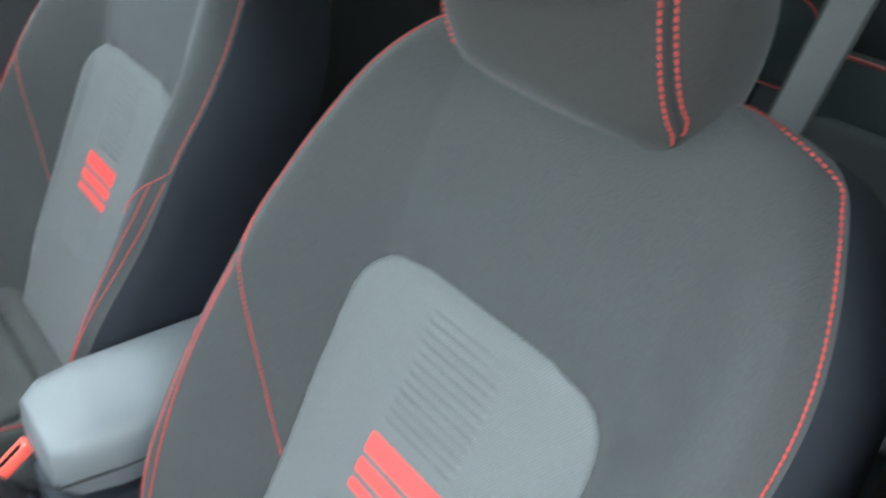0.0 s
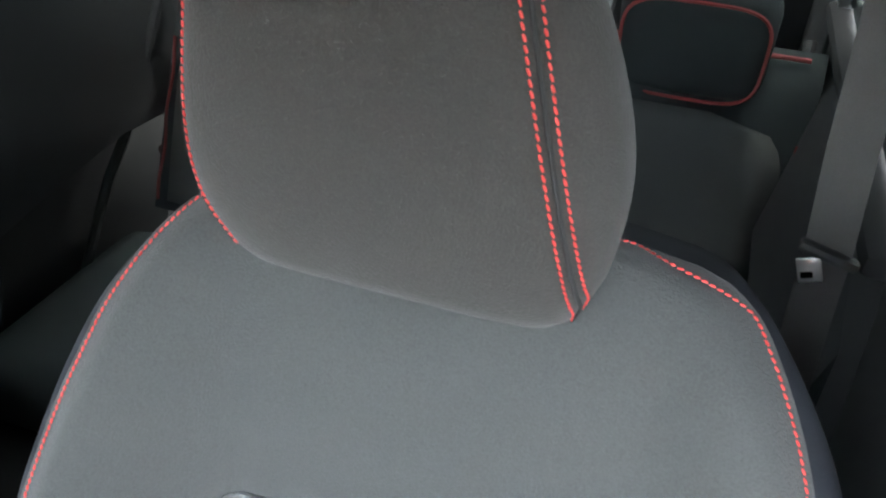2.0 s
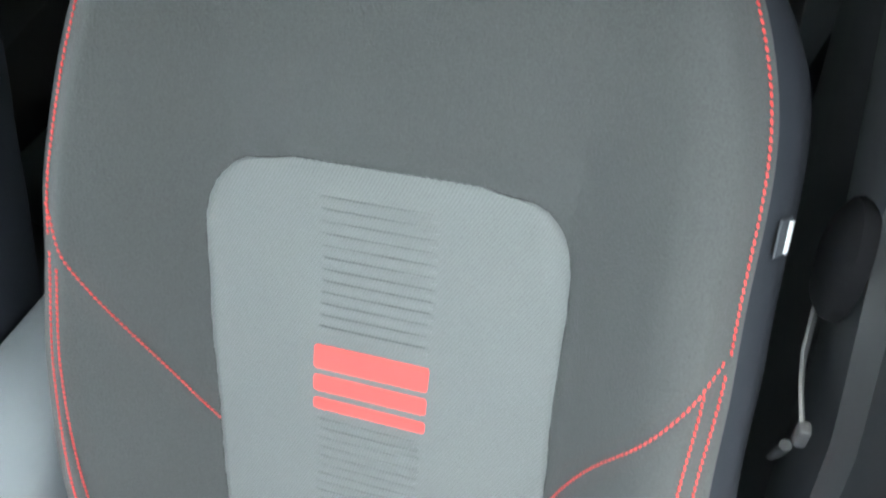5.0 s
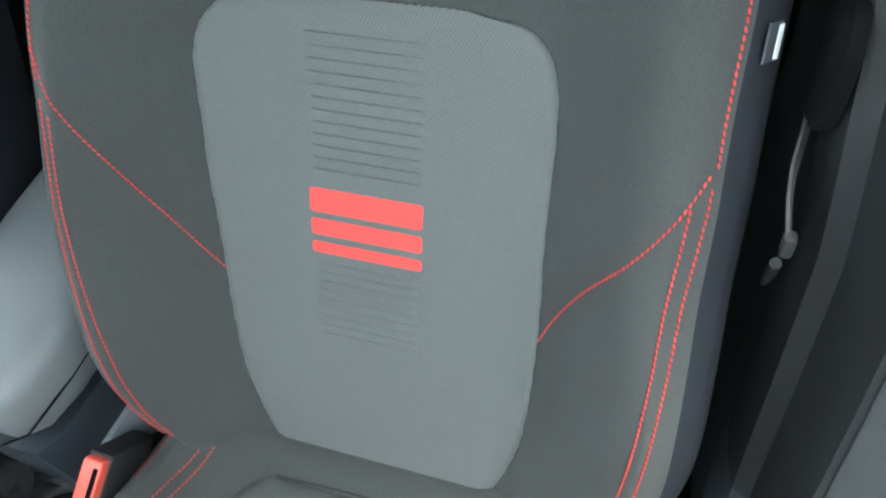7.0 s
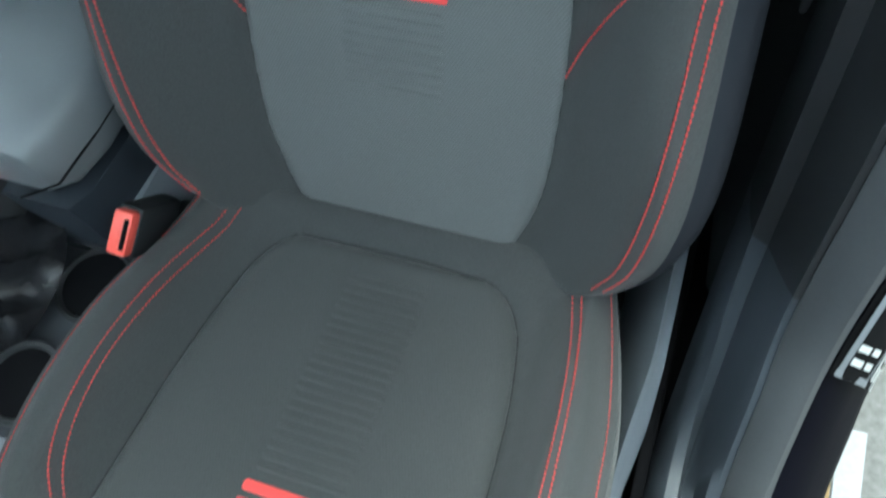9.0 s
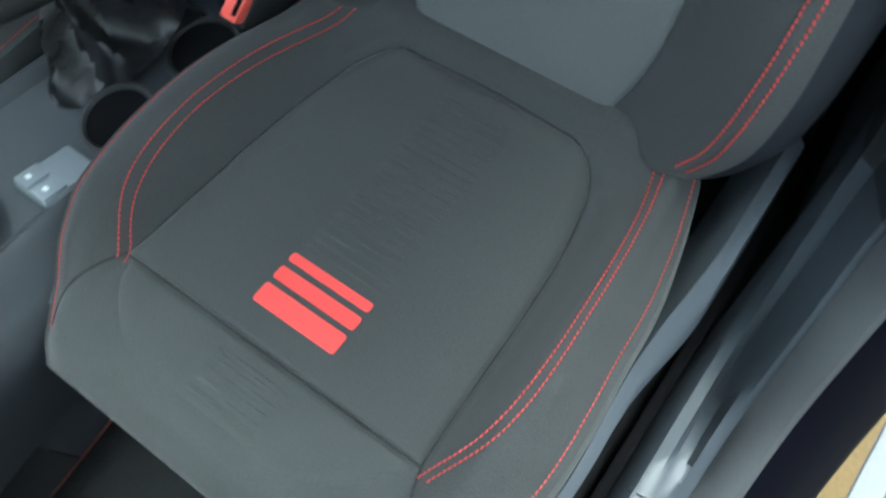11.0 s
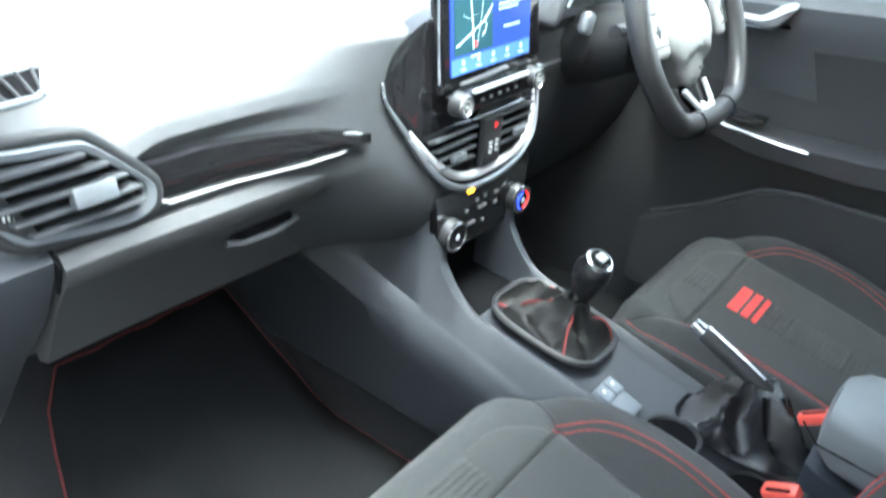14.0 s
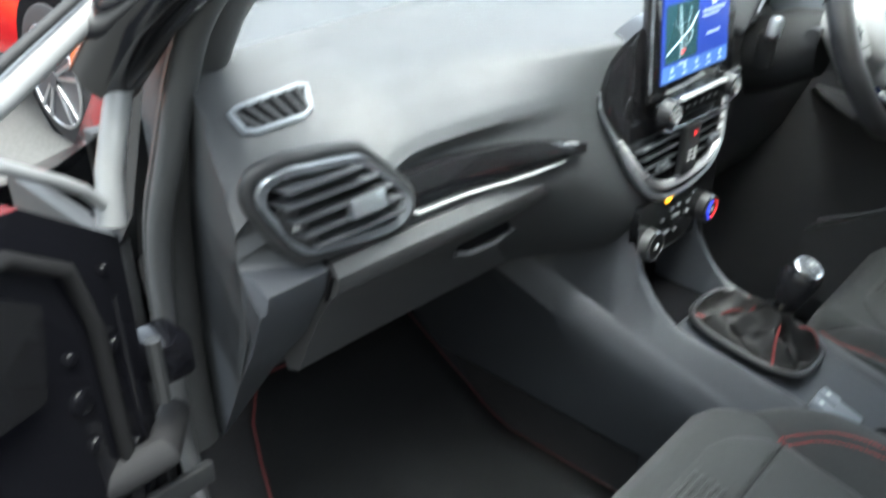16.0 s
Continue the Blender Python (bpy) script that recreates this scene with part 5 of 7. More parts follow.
# glove box lid with its rounded bead
def lid_section(x):
    s = smoothstep(-0.62, -0.23, x)
    d = -0.008 * s
    return [(0.712, 0.972 + d - 0.006), (0.698, 0.968 + d), (0.689, 0.955 + d), (0.691, 0.938 + d), (0.702, 0.925 + d), (0.722, 0.895), (0.745, 0.85), (0.765, 0.808 - 0.01 * s), (0.785, 0.80 - 0.01 * s), (0.80, 0.83), (0.74, 0.93)]


glove = part("glovebox_lid", along_x(lid_section, [-0.616 + 0.384 * i / 12 for i in range(13)]), GLOVE, dash, "black glovebox lid with a rounded upper bead")
part("glove_latch", tube([(-0.42, 0.716, 0.893), (-0.40, 0.712, 0.887), (-0.35, 0.713, 0.883), (-0.31, 0.718, 0.886)], 0.004, 8), DOOR_SKIN_EDGE, glove, "slim moulded latch edge")
# No recess is cut; this block paints its shade on the lid.
part("latch_recess", rbox(-0.365, 0.722, 0.897, 0.09, 0.012, 0.02, 0.004, m=Matrix.Rotation(radians(-25), 4, "X")), DARK, glove, "dark block for the shade in the latch recess")
part("dash_end", taper(along_x(lambda x: [(0.715 + (0.02 if x < -0.69 else 0), 0.975), (0.695 + (0.02 if x < -0.69 else 0), 0.965), (0.70, 0.945), (0.735, 0.88), (0.80, 0.80), (0.95, 0.60), (1.0, 0.60), (1.0, 0.975)], [-0.697, -0.69, -0.66, -0.622])), CONSOLE, dash, "blue-grey end panel of the dashboard")
part("end_joint", tube([(-0.619, 0.706, 0.972), (-0.619, 0.693, 0.957), (-0.619, 0.705, 0.926)], 0.002, 6), DARK, dash, "dark joint beside the lid")
part("knee_panel", along_x(lambda x: [(0.74, 1.03), (0.725, 1.022), (0.712, 0.99), (0.705, 0.94), (0.715, 0.86), (0.75, 0.76), (0.80, 0.68), (0.95, 0.66), (0.95, 1.03)], [0.15, 0.2, 0.4, 0.6, 0.69]), PLASTIC, dash, "black knee panel below the wheel")
# gloss trim with bright line
def trim_y(x, z):
    return pulled(x, 0.708, z) - 0.006


rings = []
for i in range(25):
    x = -0.530 + 0.298 * i / 24
    t = curve_of([-0.53, -0.511, -0.433, -0.322, -0.2675, -0.245, -0.232], [1.031, 1.0255, 1.0225, 1.012, 1.001, 0.994, 0.986], x)
    b = curve_of([-0.53, -0.50, -0.421, -0.3226, -0.267, -0.245, -0.232], [0.985, 0.978, 0.974, 0.970, 0.9725, 0.976, 0.982], x)
    m = (t + b) / 2
    rings.append([(x, trim_y(x, m) + 0.012, t), (x, trim_y(x, t) + 0.001, t - 0.002), (x, trim_y(x, m) - 0.003, m + 0.006), (x, trim_y(x, m) - 0.0035, m - 0.006), (x, trim_y(x, b), b + 0.003), (x, trim_y(x, m) + 0.012, b)])
trim = part("gloss_trim", loft(rings), GLOSS, dash, "gloss black trim strip")
# Small highlight on the gloss strip, modelled as a bright sliver.
part("trim_tick", tube([(x, trim_y(x, z) - 0.0015, z) for x, z in ((-0.272, 0.9985), (-0.255, 0.9955), (-0.240, 0.9885), (-0.236, 0.983))], [0.0005, 0.0013, 0.0012, 0.0005], 8), SATIN, trim, "painted highlight at the end of the strip")
part("trim_line", tube([(x, trim_y(x, z) - 0.002, z) for x, z in ((-0.513, 0.992), (-0.507, 0.984), (-0.495, 0.9785), (-0.46, 0.977), (-0.42, 0.976), (-0.36, 0.9735), (-0.3226, 0.9725), (-0.267, 0.975))], [0.0007, 0.0016, 0.0020, 0.0017, 0.0014, 0.0014, 0.0014, 0.0008], 8), SATIN, trim, "thin bright line")

# side air vent
vent = thing("air_vent", -0.6, 0.70, 1.03, "slatted side air vent with a satin frame", "air vent", "air vents")
keys = [(-0.660, 1.069), (-0.645, 1.0715), (-0.583, 1.065), (-0.570, 1.057), (-0.555, 1.044), (-0.522, 1.012), (-0.519, 1.002), (-0.523, 0.990), (-0.540, 0.983), (-0.560, 0.983), (-0.636, 0.993), (-0.646, 0.998), (-0.655, 1.008), (-0.676, 1.043), (-0.678, 1.055), (-0.672, 1.065), (-0.660, 1.069)]
loop = path_points(keys, 81)[:-1]
def vy(x):
    return 0.694 + 0.25 * max(0.0, -0.63 - x)
def bezel(s, d):
    return [(-0.60 + (x + 0.60) * (1 + s / 0.078), vy(x) + d, 1.027 + (z - 1.027) * (1 + s / 0.044)) for x, z in loop]
part("frame", loft([bezel(0.006, 0.008), bezel(0.006, 0.0), bezel(0.0045, -0.0025), bezel(-0.0035, -0.0005), bezel(-0.006, 0.006), bezel(-0.006, 0.012)], caps=False), VENT_FRAME, vent, "satin grey vent frame")
part("outer_lip", tube(bezel(0.010, 0.009), 0.0075, 10, closed=True), PLASTIC, vent, "black rounded lip")
part("backing", plate([(x, vy(x) + 0.012, z) for x, z in loop], (0, 0.006, 0)), DARK, vent)
for k, z in enumerate((0.998, 1.013, 1.029, 1.045, 1.059)):
    x0, x1 = (-0.640, -0.652, -0.662, -0.668, -0.666)[k], (-0.53, -0.532, -0.545, -0.562, -0.582)[k]
    part("slat", rbox((x0 + x1) / 2, vy(-0.6) + 0.005, z, x1 - x0, 0.030, 0.0042, 0.0016, m=Matrix.Rotation(radians(-6), 4, "X")), VENT_SLAT, vent)
part("slider_tab", rbox(-0.580, vy(-0.6) - 0.008, 1.023, 0.042, 0.014, 0.019, 0.003, m=Matrix.Rotation(radians(-14), 4, "X")), VENT_FRAME, vent, "grey slider tab")
wheelp = part("thumb_panel", plate([(-0.668, vy(-0.665) - 0.002, 1.035), (-0.655, vy(-0.65) - 0.002, 1.045), (-0.630, vy(-0.63) - 0.002, 0.998), (-0.64, vy(-0.64) - 0.002, 0.995), (-0.662, vy(-0.66) - 0.002, 1.013)], (0, 0.008, 0)), PLASTIC, vent, "black thumbwheel panel")
for k in range(3):
    part("mark_bar", rbox(-0.655 + 0.004 * k, vy(-0.655) - 0.0035, 1.022 - 0.001 * k, 0.0018, 0.002, 0.009, 0.0005), WHITE_MARK, wheelp, "pale printed bar")

# demister vent on the dash top
dv = thing("demister_vent", -0.59, 0.79, 1.09, "slatted demister grille in the dash top", "air vent", "air vents")
quad = [(-0.643, 0.801), (-0.640, 0.776), (-0.563, 0.781), (-0.544, 0.812)]
def top_z(x, y):
    return float(np.interp(y, [0.735, 0.765 + bow(x, 0.45), 0.80 + bow(x, 0.7), 0.835 + bow(x, 0.95), 0.862 + bow(x, 1.0)], [1.046 + 0.028 * nose(x), 1.070 + 0.024 * nose(x), 1.092 + 0.015 * nose(x), 1.112 + 0.006 * nose(x), 1.131]))
part("backing", plate([(x, y, top_z(x, y) + 0.0015) for x, y in quad], (0, 0, 0.001)), DARK, dv)
ring = [Vector((x, y, top_z(x, y) + 0.002)) for x, y in quad]
rp = []
for a, b in zip(ring, ring[1:] + ring[:1]):
    for j in range(6):
        rp.append(a.lerp(b, 0.12 + 0.76 * j / 5))
part("frame", tube(rp, 0.0032, 6, closed=True), GREY_PLASTIC, dv, "grey grille frame")
for j in range(6):
    s = 0.02 + 0.17 * j
    a, b = ring[0].lerp(ring[3], s), ring[1].lerp(ring[2], min(1.0, s + 0.20))
    part("slat", tube([a + Vector((0, 0, 0.0010)), b + Vector((0, 0, 0.0010))], 0.0019, 6), PLASTIC_GREY, dv)

# screen demister slots along the windscreen
for k in range(16):
    x = -0.56 + 0.032 * k
    y = 0.975 + 0.16 * (x + 0.56) * (1 - 0.4 * (x + 0.56))
    part("demister_slot", rbox(x, y, 1.1488, 0.028, 0.009, 0.003, 0.0008, m=Matrix.Rotation(0.15, 4, "Z")), DARK, dash)
part("demister_slot", rbox(0.13, 1.055, 1.152, 0.38, 0.006, 0.003, 0.001), DARK, dash)

# ---- centre stack ----
stack = thing("centre_console_stack", 0, 0.66, 0.9, "gloss black centre stack with chrome surround and vents", "centre stack")
part("face", loft([[(x, sy(x, z) + 0.03, z) for x, z in fp], [(x, sy(x, z) + 0.004, z) for x, z in fp], [(-0.02 + (x + 0.02) * 0.97, sy(x, z), 1.0 + (z - 1.0) * 0.97) for x, z in fp]]), GLOSS, stack, "gloss black stack face")
rim_keys = [(-0.207, 1.045), (-0.204, 1.022), (-0.186, 0.993), (-0.165, 0.962), (-0.130, 0.915), (-0.089, 0.881), (-0.048, 0.866), (0.023, 0.865), (0.087, 0.878), (0.129, 0.901), (0.143, 0.94), (0.145, 1.0)]
part("outer_rim", tube([(x, sy(x, z) + 0.002, z) for x, z in path_points(rim_keys, 60)], [0.002 + 0.004 * smoothstep(0, 14, i) * smoothstep(59, 46, i) for i in range(60)], 8), VENT_FRAME, stack, "grey outer rim of the surround")
u_keys = [(-0.168, 0.976), (-0.148, 0.950), (-0.122, 0.922), (-0.092, 0.899), (-0.060, 0.886), (-0.022, 0.882), (0.040, 0.884), (0.085, 0.893), (0.112, 0.910), (0.124, 0.936), (0.126, 0.976)]
part("chrome_surround", tube([(x, sy(x, z) + 0.001, z) for x, z in path_points(u_keys, 44)], [0.0012 + 0.0062 * math.sin(math.pi * min(1, (i + 1) / 44 * 1.0)) ** 0.5 for i in range(44)], 8), SATIN, stack, "satin chrome surround")
for x0, x1, kk in ((-0.138, -0.042, -1), (0.012, 0.108, 1)):
    for j, z in enumerate((0.912, 0.927, 0.942, 0.957)):
        sh = 0.020 * (3 - j) / 3
        a, b = (x0 + sh, x1) if kk < 0 else (x0, x1 - sh)
        part("vent_slat", rbox((a + b) / 2, 0.650, z, b - a, 0.016, 0.004, 0.0015, m=Matrix.Rotation(radians(-22), 4, "X")), VENT_SLAT, stack)
    part("vent_tab", rbox((x0 + x1) / 2, 0.638, 0.927, 0.028, 0.008, 0.011, 0.002), VENT_FRAME, stack, "grey vent slider")
hz = part("switch_strip", rbox(-0.012, 0.642, 0.930, 0.044, 0.012, 0.074, 0.004), PLASTIC, stack, "black switch strip")
part("hazard_mark", disc((-0.01, 0.6355, 0.955), (0, -1, 0), 0.005, 0.001, 3), RED_LAMP, hz, "small red warning triangle")
for x in (-0.018, -0.003):
    for k in range(3):
        part("mark_bar", rbox(x, 0.6355, 0.915 + 0.007 * k, 0.008, 0.001, 0.0025, 0), WHITE_MARK, hz, "pale printed bar")

# touch screen
TS = Matrix.Translation((-0.013, 0.655, 1.088)) @ Matrix.Rotation(radians(-7), 4, "X")
def ts_box(x, z, sx, sz, d, t, bev=0.0):
    return rbox(0, 0, 0, sx, t, sz, bev, m=TS @ Matrix.Translation((x, d, z)))
screen = thing("touch_screen", -0.013, 0.67, 1.03, "upright tablet touch screen showing a blue map page", "screen")
part("housing", ts_box(0, 0.001, 0.232, 0.146, 0.009, 0.020, 0.008), GLOSS, screen, "gloss black screen housing")
disp = part("display", ts_box(-0.008, 0.006, 0.182, 0.108, -0.0022, 0.002), SCREEN_BLUE, screen, "lit blue display")
part("map_tile", ts_box(-0.051, 0.012, 0.084, 0.072, -0.0036, 0.001), SCREEN_MAP, disp, "dark teal map tile")
for keys, r in ((((-0.090, -0.012), (-0.055, 0.002), (-0.030, 0.012), (-0.011, 0.030)), 0.0007), (((-0.053, -0.020), (-0.054, 0.010), (-0.058, 0.044)), 0.0007), (((-0.034, -0.006), (-0.026, 0.0), (-0.024, 0.008), (-0.028, 0.014)), 0.0004), (((-0.075, 0.026), (-0.060, 0.018), (-0.045, 0.022)), 0.0002), (((-0.045, -0.018), (-0.038, 0.010), (-0.030, 0.040)), 0.0002)):
    part("map_road", tube([TS @ Vector((a, -0.0043, b)) for a, b in keys], r, 5), SCREEN_WHITE, disp)
part("map_pin", disc(TS @ Vector((-0.048, -0.0040, -0.014)), TS.to_3x3() @ Vector((0, -1, 0)), 0.0034, 0.001, 12), RED_LAMP, disp, "red map pin")
part("cover_tile", ts_box(0.037, 0.042, 0.011, 0.014, -0.0036, 0.001), SCREEN_WHITE, disp, "pale picture tile")
for x, z, w in ((0.037, 0.0285, 0.066), (0.028, 0.0225, 0.048), (0.036, -0.002, 0.040), (-0.047, -0.029, 0.024), (-0.004, 0.054, 0.022)):
    for k in range(int(w / 0.008)):
        part("text_bar", ts_box(x - w / 2 + 0.008 * k + 0.004, z, 0.0058, 0.0026, -0.0036, 0.001), SCREEN_TEXT, disp)
for k in range(5):
    x = -0.074 + 0.0335 * k
    part("menu_icon", ts_box(x, -0.034, 0.005, 0.006, -0.0036, 0.001), SCREEN_TEXT, disp)
    part("text_bar", ts_box(x, -0.0425, 0.011, 0.0020, -0.0036, 0.001), SCREEN_TEXT, disp)
part("menu_band", ts_box(-0.008, -0.0375, 0.181, 0.021, -0.0029, 0.001), SCREEN_BAND, disp, "paler blue menu band")
part("corner_edge", tube([TS @ Vector(p) for p in ((-0.116, 0.003, -0.055), (-0.1165, 0.002, 0.02), (-0.116, 0.001, 0.066), (-0.108, 0.0, 0.0735), (0.0, 0.0, 0.0745), (0.112, 0.0, 0.074))], 0.0016, 6), VENT_FRAME, screen, "pale edge of the housing")
ctl = part("control_bar", rbox(-0.014, 0.648, 1.004, 0.19, 0.03, 0.032, 0.006), GLOSS, stack, "gloss black audio control bar")
part("bar_line", tube([(-0.115, 0.633, 0.984), (-0.100, 0.631, 0.981), (-0.012, 0.629, 0.980), (0.075, 0.631, 0.981), (0.09, 0.633, 0.984)], 0.0013, 6), CHROME, ctl, "thin chrome line")
part("bright_edge", rbox(-0.014, 0.636, 1.0165, 0.128, 0.016, 0.0045, 0.0018, m=Matrix.Rotation(radians(-18), 4, "X")), SATIN, ctl, "bright satin upper edge")
part("screen_line", tube([(-0.128, 0.640, 1.0195), (-0.013, 0.637, 1.0175), (0.10, 0.640, 1.0195)], 0.0009, 6), CHROME, ctl, "thin chrome line below the screen")
for k in range(5):
    part("mark_bar", rbox(-0.056 + 0.02 * k, 0.6322, 1.003, 0.007, 0.001, 0.0025, 0), DIM_MARK, ctl)
for x in (-0.104, 0.070):
    kn = part("knob", disc((x, 0.642, 1.006), (0, -1, 0), 0.0165, 0.019, 28, 0.002, 0.0155), PLASTIC_GREY, stack, "dark audio knob with a chrome edge")
    part("knob_rim", tube([(x + 0.0142 * math.cos(t), 0.6235, 1.006 + 0.0142 * math.sin(t)) for t in [2 * math.pi * j / 28 for j in range(28)]], 0.0016, 6, closed=True), CHROME, kn, "thin chrome rim")
    part("knob_cap", disc((x, 0.6245, 1.006), (0, -1, 0), 0.0130, 0.0012, 24), DARK, kn)
    part("knob_ring", tube([(x + 0.0085 * math.cos(t), 0.6228, 1.006 + 0.0085 * math.sin(t)) for t in [2 * math.pi * j / 20 for j in range(20)]], 0.0005, 5, closed=True), WHITE_MARK, kn)
    part("mark_bar", rbox(x, 0.6230, 1.006, 0.008, 0.001, 0.0022, 0), WHITE_MARK, kn)
# heater panel
heat = part("heater_panel", loft([[(x, 0.66, z) for x, z in ((-0.120, 0.872), (0.118, 0.872), (0.118, 0.764), (-0.108, 0.764))], [(x, 0.648, z) for x, z in ((-0.117, 0.868), (0.115, 0.868), (0.115, 0.768), (-0.105, 0.768))]]), GLOSS, stack, "gloss black heater control panel")
for x, ring_mat in ((-0.084, None), (0.087, 1)):
    kn = part("knob", disc((x, 0.648, 0.803), (0, -1, 0), 0.0235, 0.016, 32, 0.003, 0.022), PLASTIC_GREY, stack, "dark heater knob with a chrome rim")
    part("knob_rim", tube([(x + 0.0212 * math.cos(t), 0.6325, 0.803 + 0.0212 * math.sin(t)) for t in [2 * math.pi * j / 32 for j in range(32)]], 0.0023, 6, closed=True), CHROME, kn, "bright chrome rim")
    part("knob_cap", disc((x, 0.6335, 0.803), (0, -1, 0), 0.0200, 0.0025, 28), DARK, kn)
    if ring_mat:
        for m, t0 in ((BLUE_LAMP, 0.55), (RED_LAMP, -0.45)):
            part("colour_arc", tube([(x + 0.0145 * math.cos(math.pi * (t0 + 0.85 * j / 10)), 0.6305, 0.803 + 0.0145 * math.sin(math.pi * (t0 + 0.85 * j / 10))) for j in range(11)], 0.0016, 6), m, kn)
    part("mark_bar", rbox(x, 0.6305, 0.803, 0.007, 0.0012, 0.007, 0.001), WHITE_MARK, kn)
part("airbag_lamp", rbox(-0.046, 0.642, 0.861, 0.015, 0.003, 0.007, 0.001), AMBER_LAMP, heat, "lit amber warning lamp")
part("text_bar", rbox(-0.008, 0.6425, 0.862, 0.05, 0.002, 0.003, 0), WHITE_MARK, heat)
for x, z, w in ((-0.045, 0.825, 0.007), (-0.02, 0.835, 0.007), (0.0, 0.836, 0.007), (0.03, 0.832, 0.009), (-0.005, 0.82, 0.02), (0.03, 0.815, 0.009), (-0.03, 0.80, 0.018), (0.0, 0.795, 0.006)):
    part("text_bar", rbox(x, 0.6465, z, w, 0.002, 0.004, 0), DIM_MARK, heat)

part("column", loft([[(-0.100, y, 0.772), (-0.112, y, 0.862), (0.112, y, 0.862), (0.110, y, 0.772)] for y in (0.664, 0.72, 0.95)]), PLASTIC, stack, "black column behind the heater controls")

# hanging number card
card = thing("number_card", -0.012, 0.58, 1.18, "white hanging card printed with a black number", "card")
CM = Matrix.Translation((0.0165, 0.5835, 1.259)) @ Matrix.Rotation(radians(-3), 4, "Z") @ Matrix.Rotation(radians(4), 4, "X")
part("sheet", rbox(0, 0, 0, 0.128, 0.0016, 0.20, 0.0006, m=CM), CARD, card)
fc = bpy.data.curves.new("number", "FONT")
fc.body, fc.size, fc.align_x, fc.align_y, fc.extrude, fc.offset = "35", 0.096, "CENTER", "CENTER", 0.0004, 0.0036
tmp = new("number_tmp", fc)
me = bpy.data.meshes.new_from_object(tmp.evaluated_get(bpy.context.evaluated_depsgraph_get()))
bpy.data.objects.remove(tmp)
bm = bmesh.new()
bm.from_mesh(me)
bm.transform(CM @ Matrix.Translation((-0.004, -0.0016, -0.029)) @ Matrix.Rotation(radians(90), 4, "X") @ Matrix.Diagonal((0.82, 0.86, 1, 1)))
part("number", bm, DARK, card, "black number 35", smooth=False)
part("loop", tube([(0.0165, 0.577, 1.355), (0.005, 0.545, 1.38), (-0.005, 0.515, 1.40)], 0.0015, 6), DARK, card)
rv = thing("interior_mirror", -0.01, 0.50, 1.40, "black interior mirror below the roof", "mirror")
part("housing", rbox(-0.01, 0.50, 1.40, 0.24, 0.03, 0.065, 0.02, 3), PLASTIC, rv)
part("mirror_glass", rbox(-0.01, 0.483, 1.40, 0.22, 0.003, 0.05, 0.001), MIRROR, rv)
part("stalk", tube([(-0.01, 0.51, 1.41), (-0.01, 0.50, 1.442)], 0.012, 8), PLASTIC, rv)

# ---- instruments and steering ----
clus = thing("instrument_cluster", 0.36, 0.74, 1.0, "hooded instrument cluster with lit white dials", "instruments")
rings = []
for y, k, top in ((0.655, 1.0, 0.148), (0.70, 0.98, 0.140), (0.78, 0.92, 0.116), (0.88, 0.85, 0.09)):
    rings.append([(0.374 + 0.180 * k * math.cos(t), y + 0.02 * (1 - math.sin(t)), 1.045 + top * max(0.0, math.sin(t)) ** 1.15) for t in [math.pi * j / 28 for j in range(29)]])
hood = part("hood", loft(rings, closed=False), DASH, clus, "dark curved hood")
hood.modifiers.new("thick", "SOLIDIFY").thickness = -0.012
part("hood_edge", tube([Vector(p) + Vector((0, -0.001, -0.007)) for p in rings[0][3:26]], 0.003, 8), VENT_FRAME, clus, "thin satin edge of the hood")
part("lower_edge", tube([(0.21, 0.722, 1.032), (0.28, 0.718, 1.034), (0.36, 0.718, 1.034), (0.52, 0.72, 1.032)], 0.004, 8), VENT_FRAME, clus, "grey edge below the dials")
part("cluster_face", rbox(0.374, 0.76, 1.055, 0.31, 0.02, 0.19, 0.02), GLOSS, clus, "black dial face")
for x in (0.30, 0.44):
    dl = part("dial", tube([(x + 0.055 * math.cos(t), 0.746, 1.06 + 0.055 * math.sin(t)) for t in [2 * math.pi * j / 32 for j in range(32)]], 0.0012, 5, closed=True), DIM_MARK, clus, "thin pale dial ring")
    for j in range(10):
        t = math.radians(-40 + 26 * j)
        part("tick", rbox(x + 0.045 * math.cos(t), 0.7465, 1.06 + 0.045 * math.sin(t), 0.006, 0.001, 0.003, 0), SCREEN_WHITE, dl)
    part("needle", tube([(x, 0.744, 1.06), (x - 0.03, 0.744, 1.03)], 0.0012, 5), SCREEN_TEAL, dl, "lit teal needle")
part("column", loft([[(0.348 + 0.055 * math.cos(t) * s, y, z + 0.06 * math.sin(t) * s) for t in [2 * math.pi * j / 16 for j in range(16)]] for y, z, s in ((0.60, 1.02, 0.9), (0.66, 1.0, 1.15), (0.80, 0.95, 1.2))]), PLASTIC, clus, "black steering column shroud")

WM = Matrix.Translation((0.348, 0.522, 1.065)) @ Matrix.Rotation(radians(90 - 26), 4, "X")
wheel = thing("steering_wheel", 0.348, 0.54, 1.065, "flat-bottomed leather steering wheel with red stitching", "steering wheel")


def rim(t):
    r = 0.178
    x, y = r * math.cos(t), r * math.sin(t)
    if y < -0.138:
        y = -0.138 - (abs(y) - 0.138) * 0.34
    return Vector((x, y, 0))


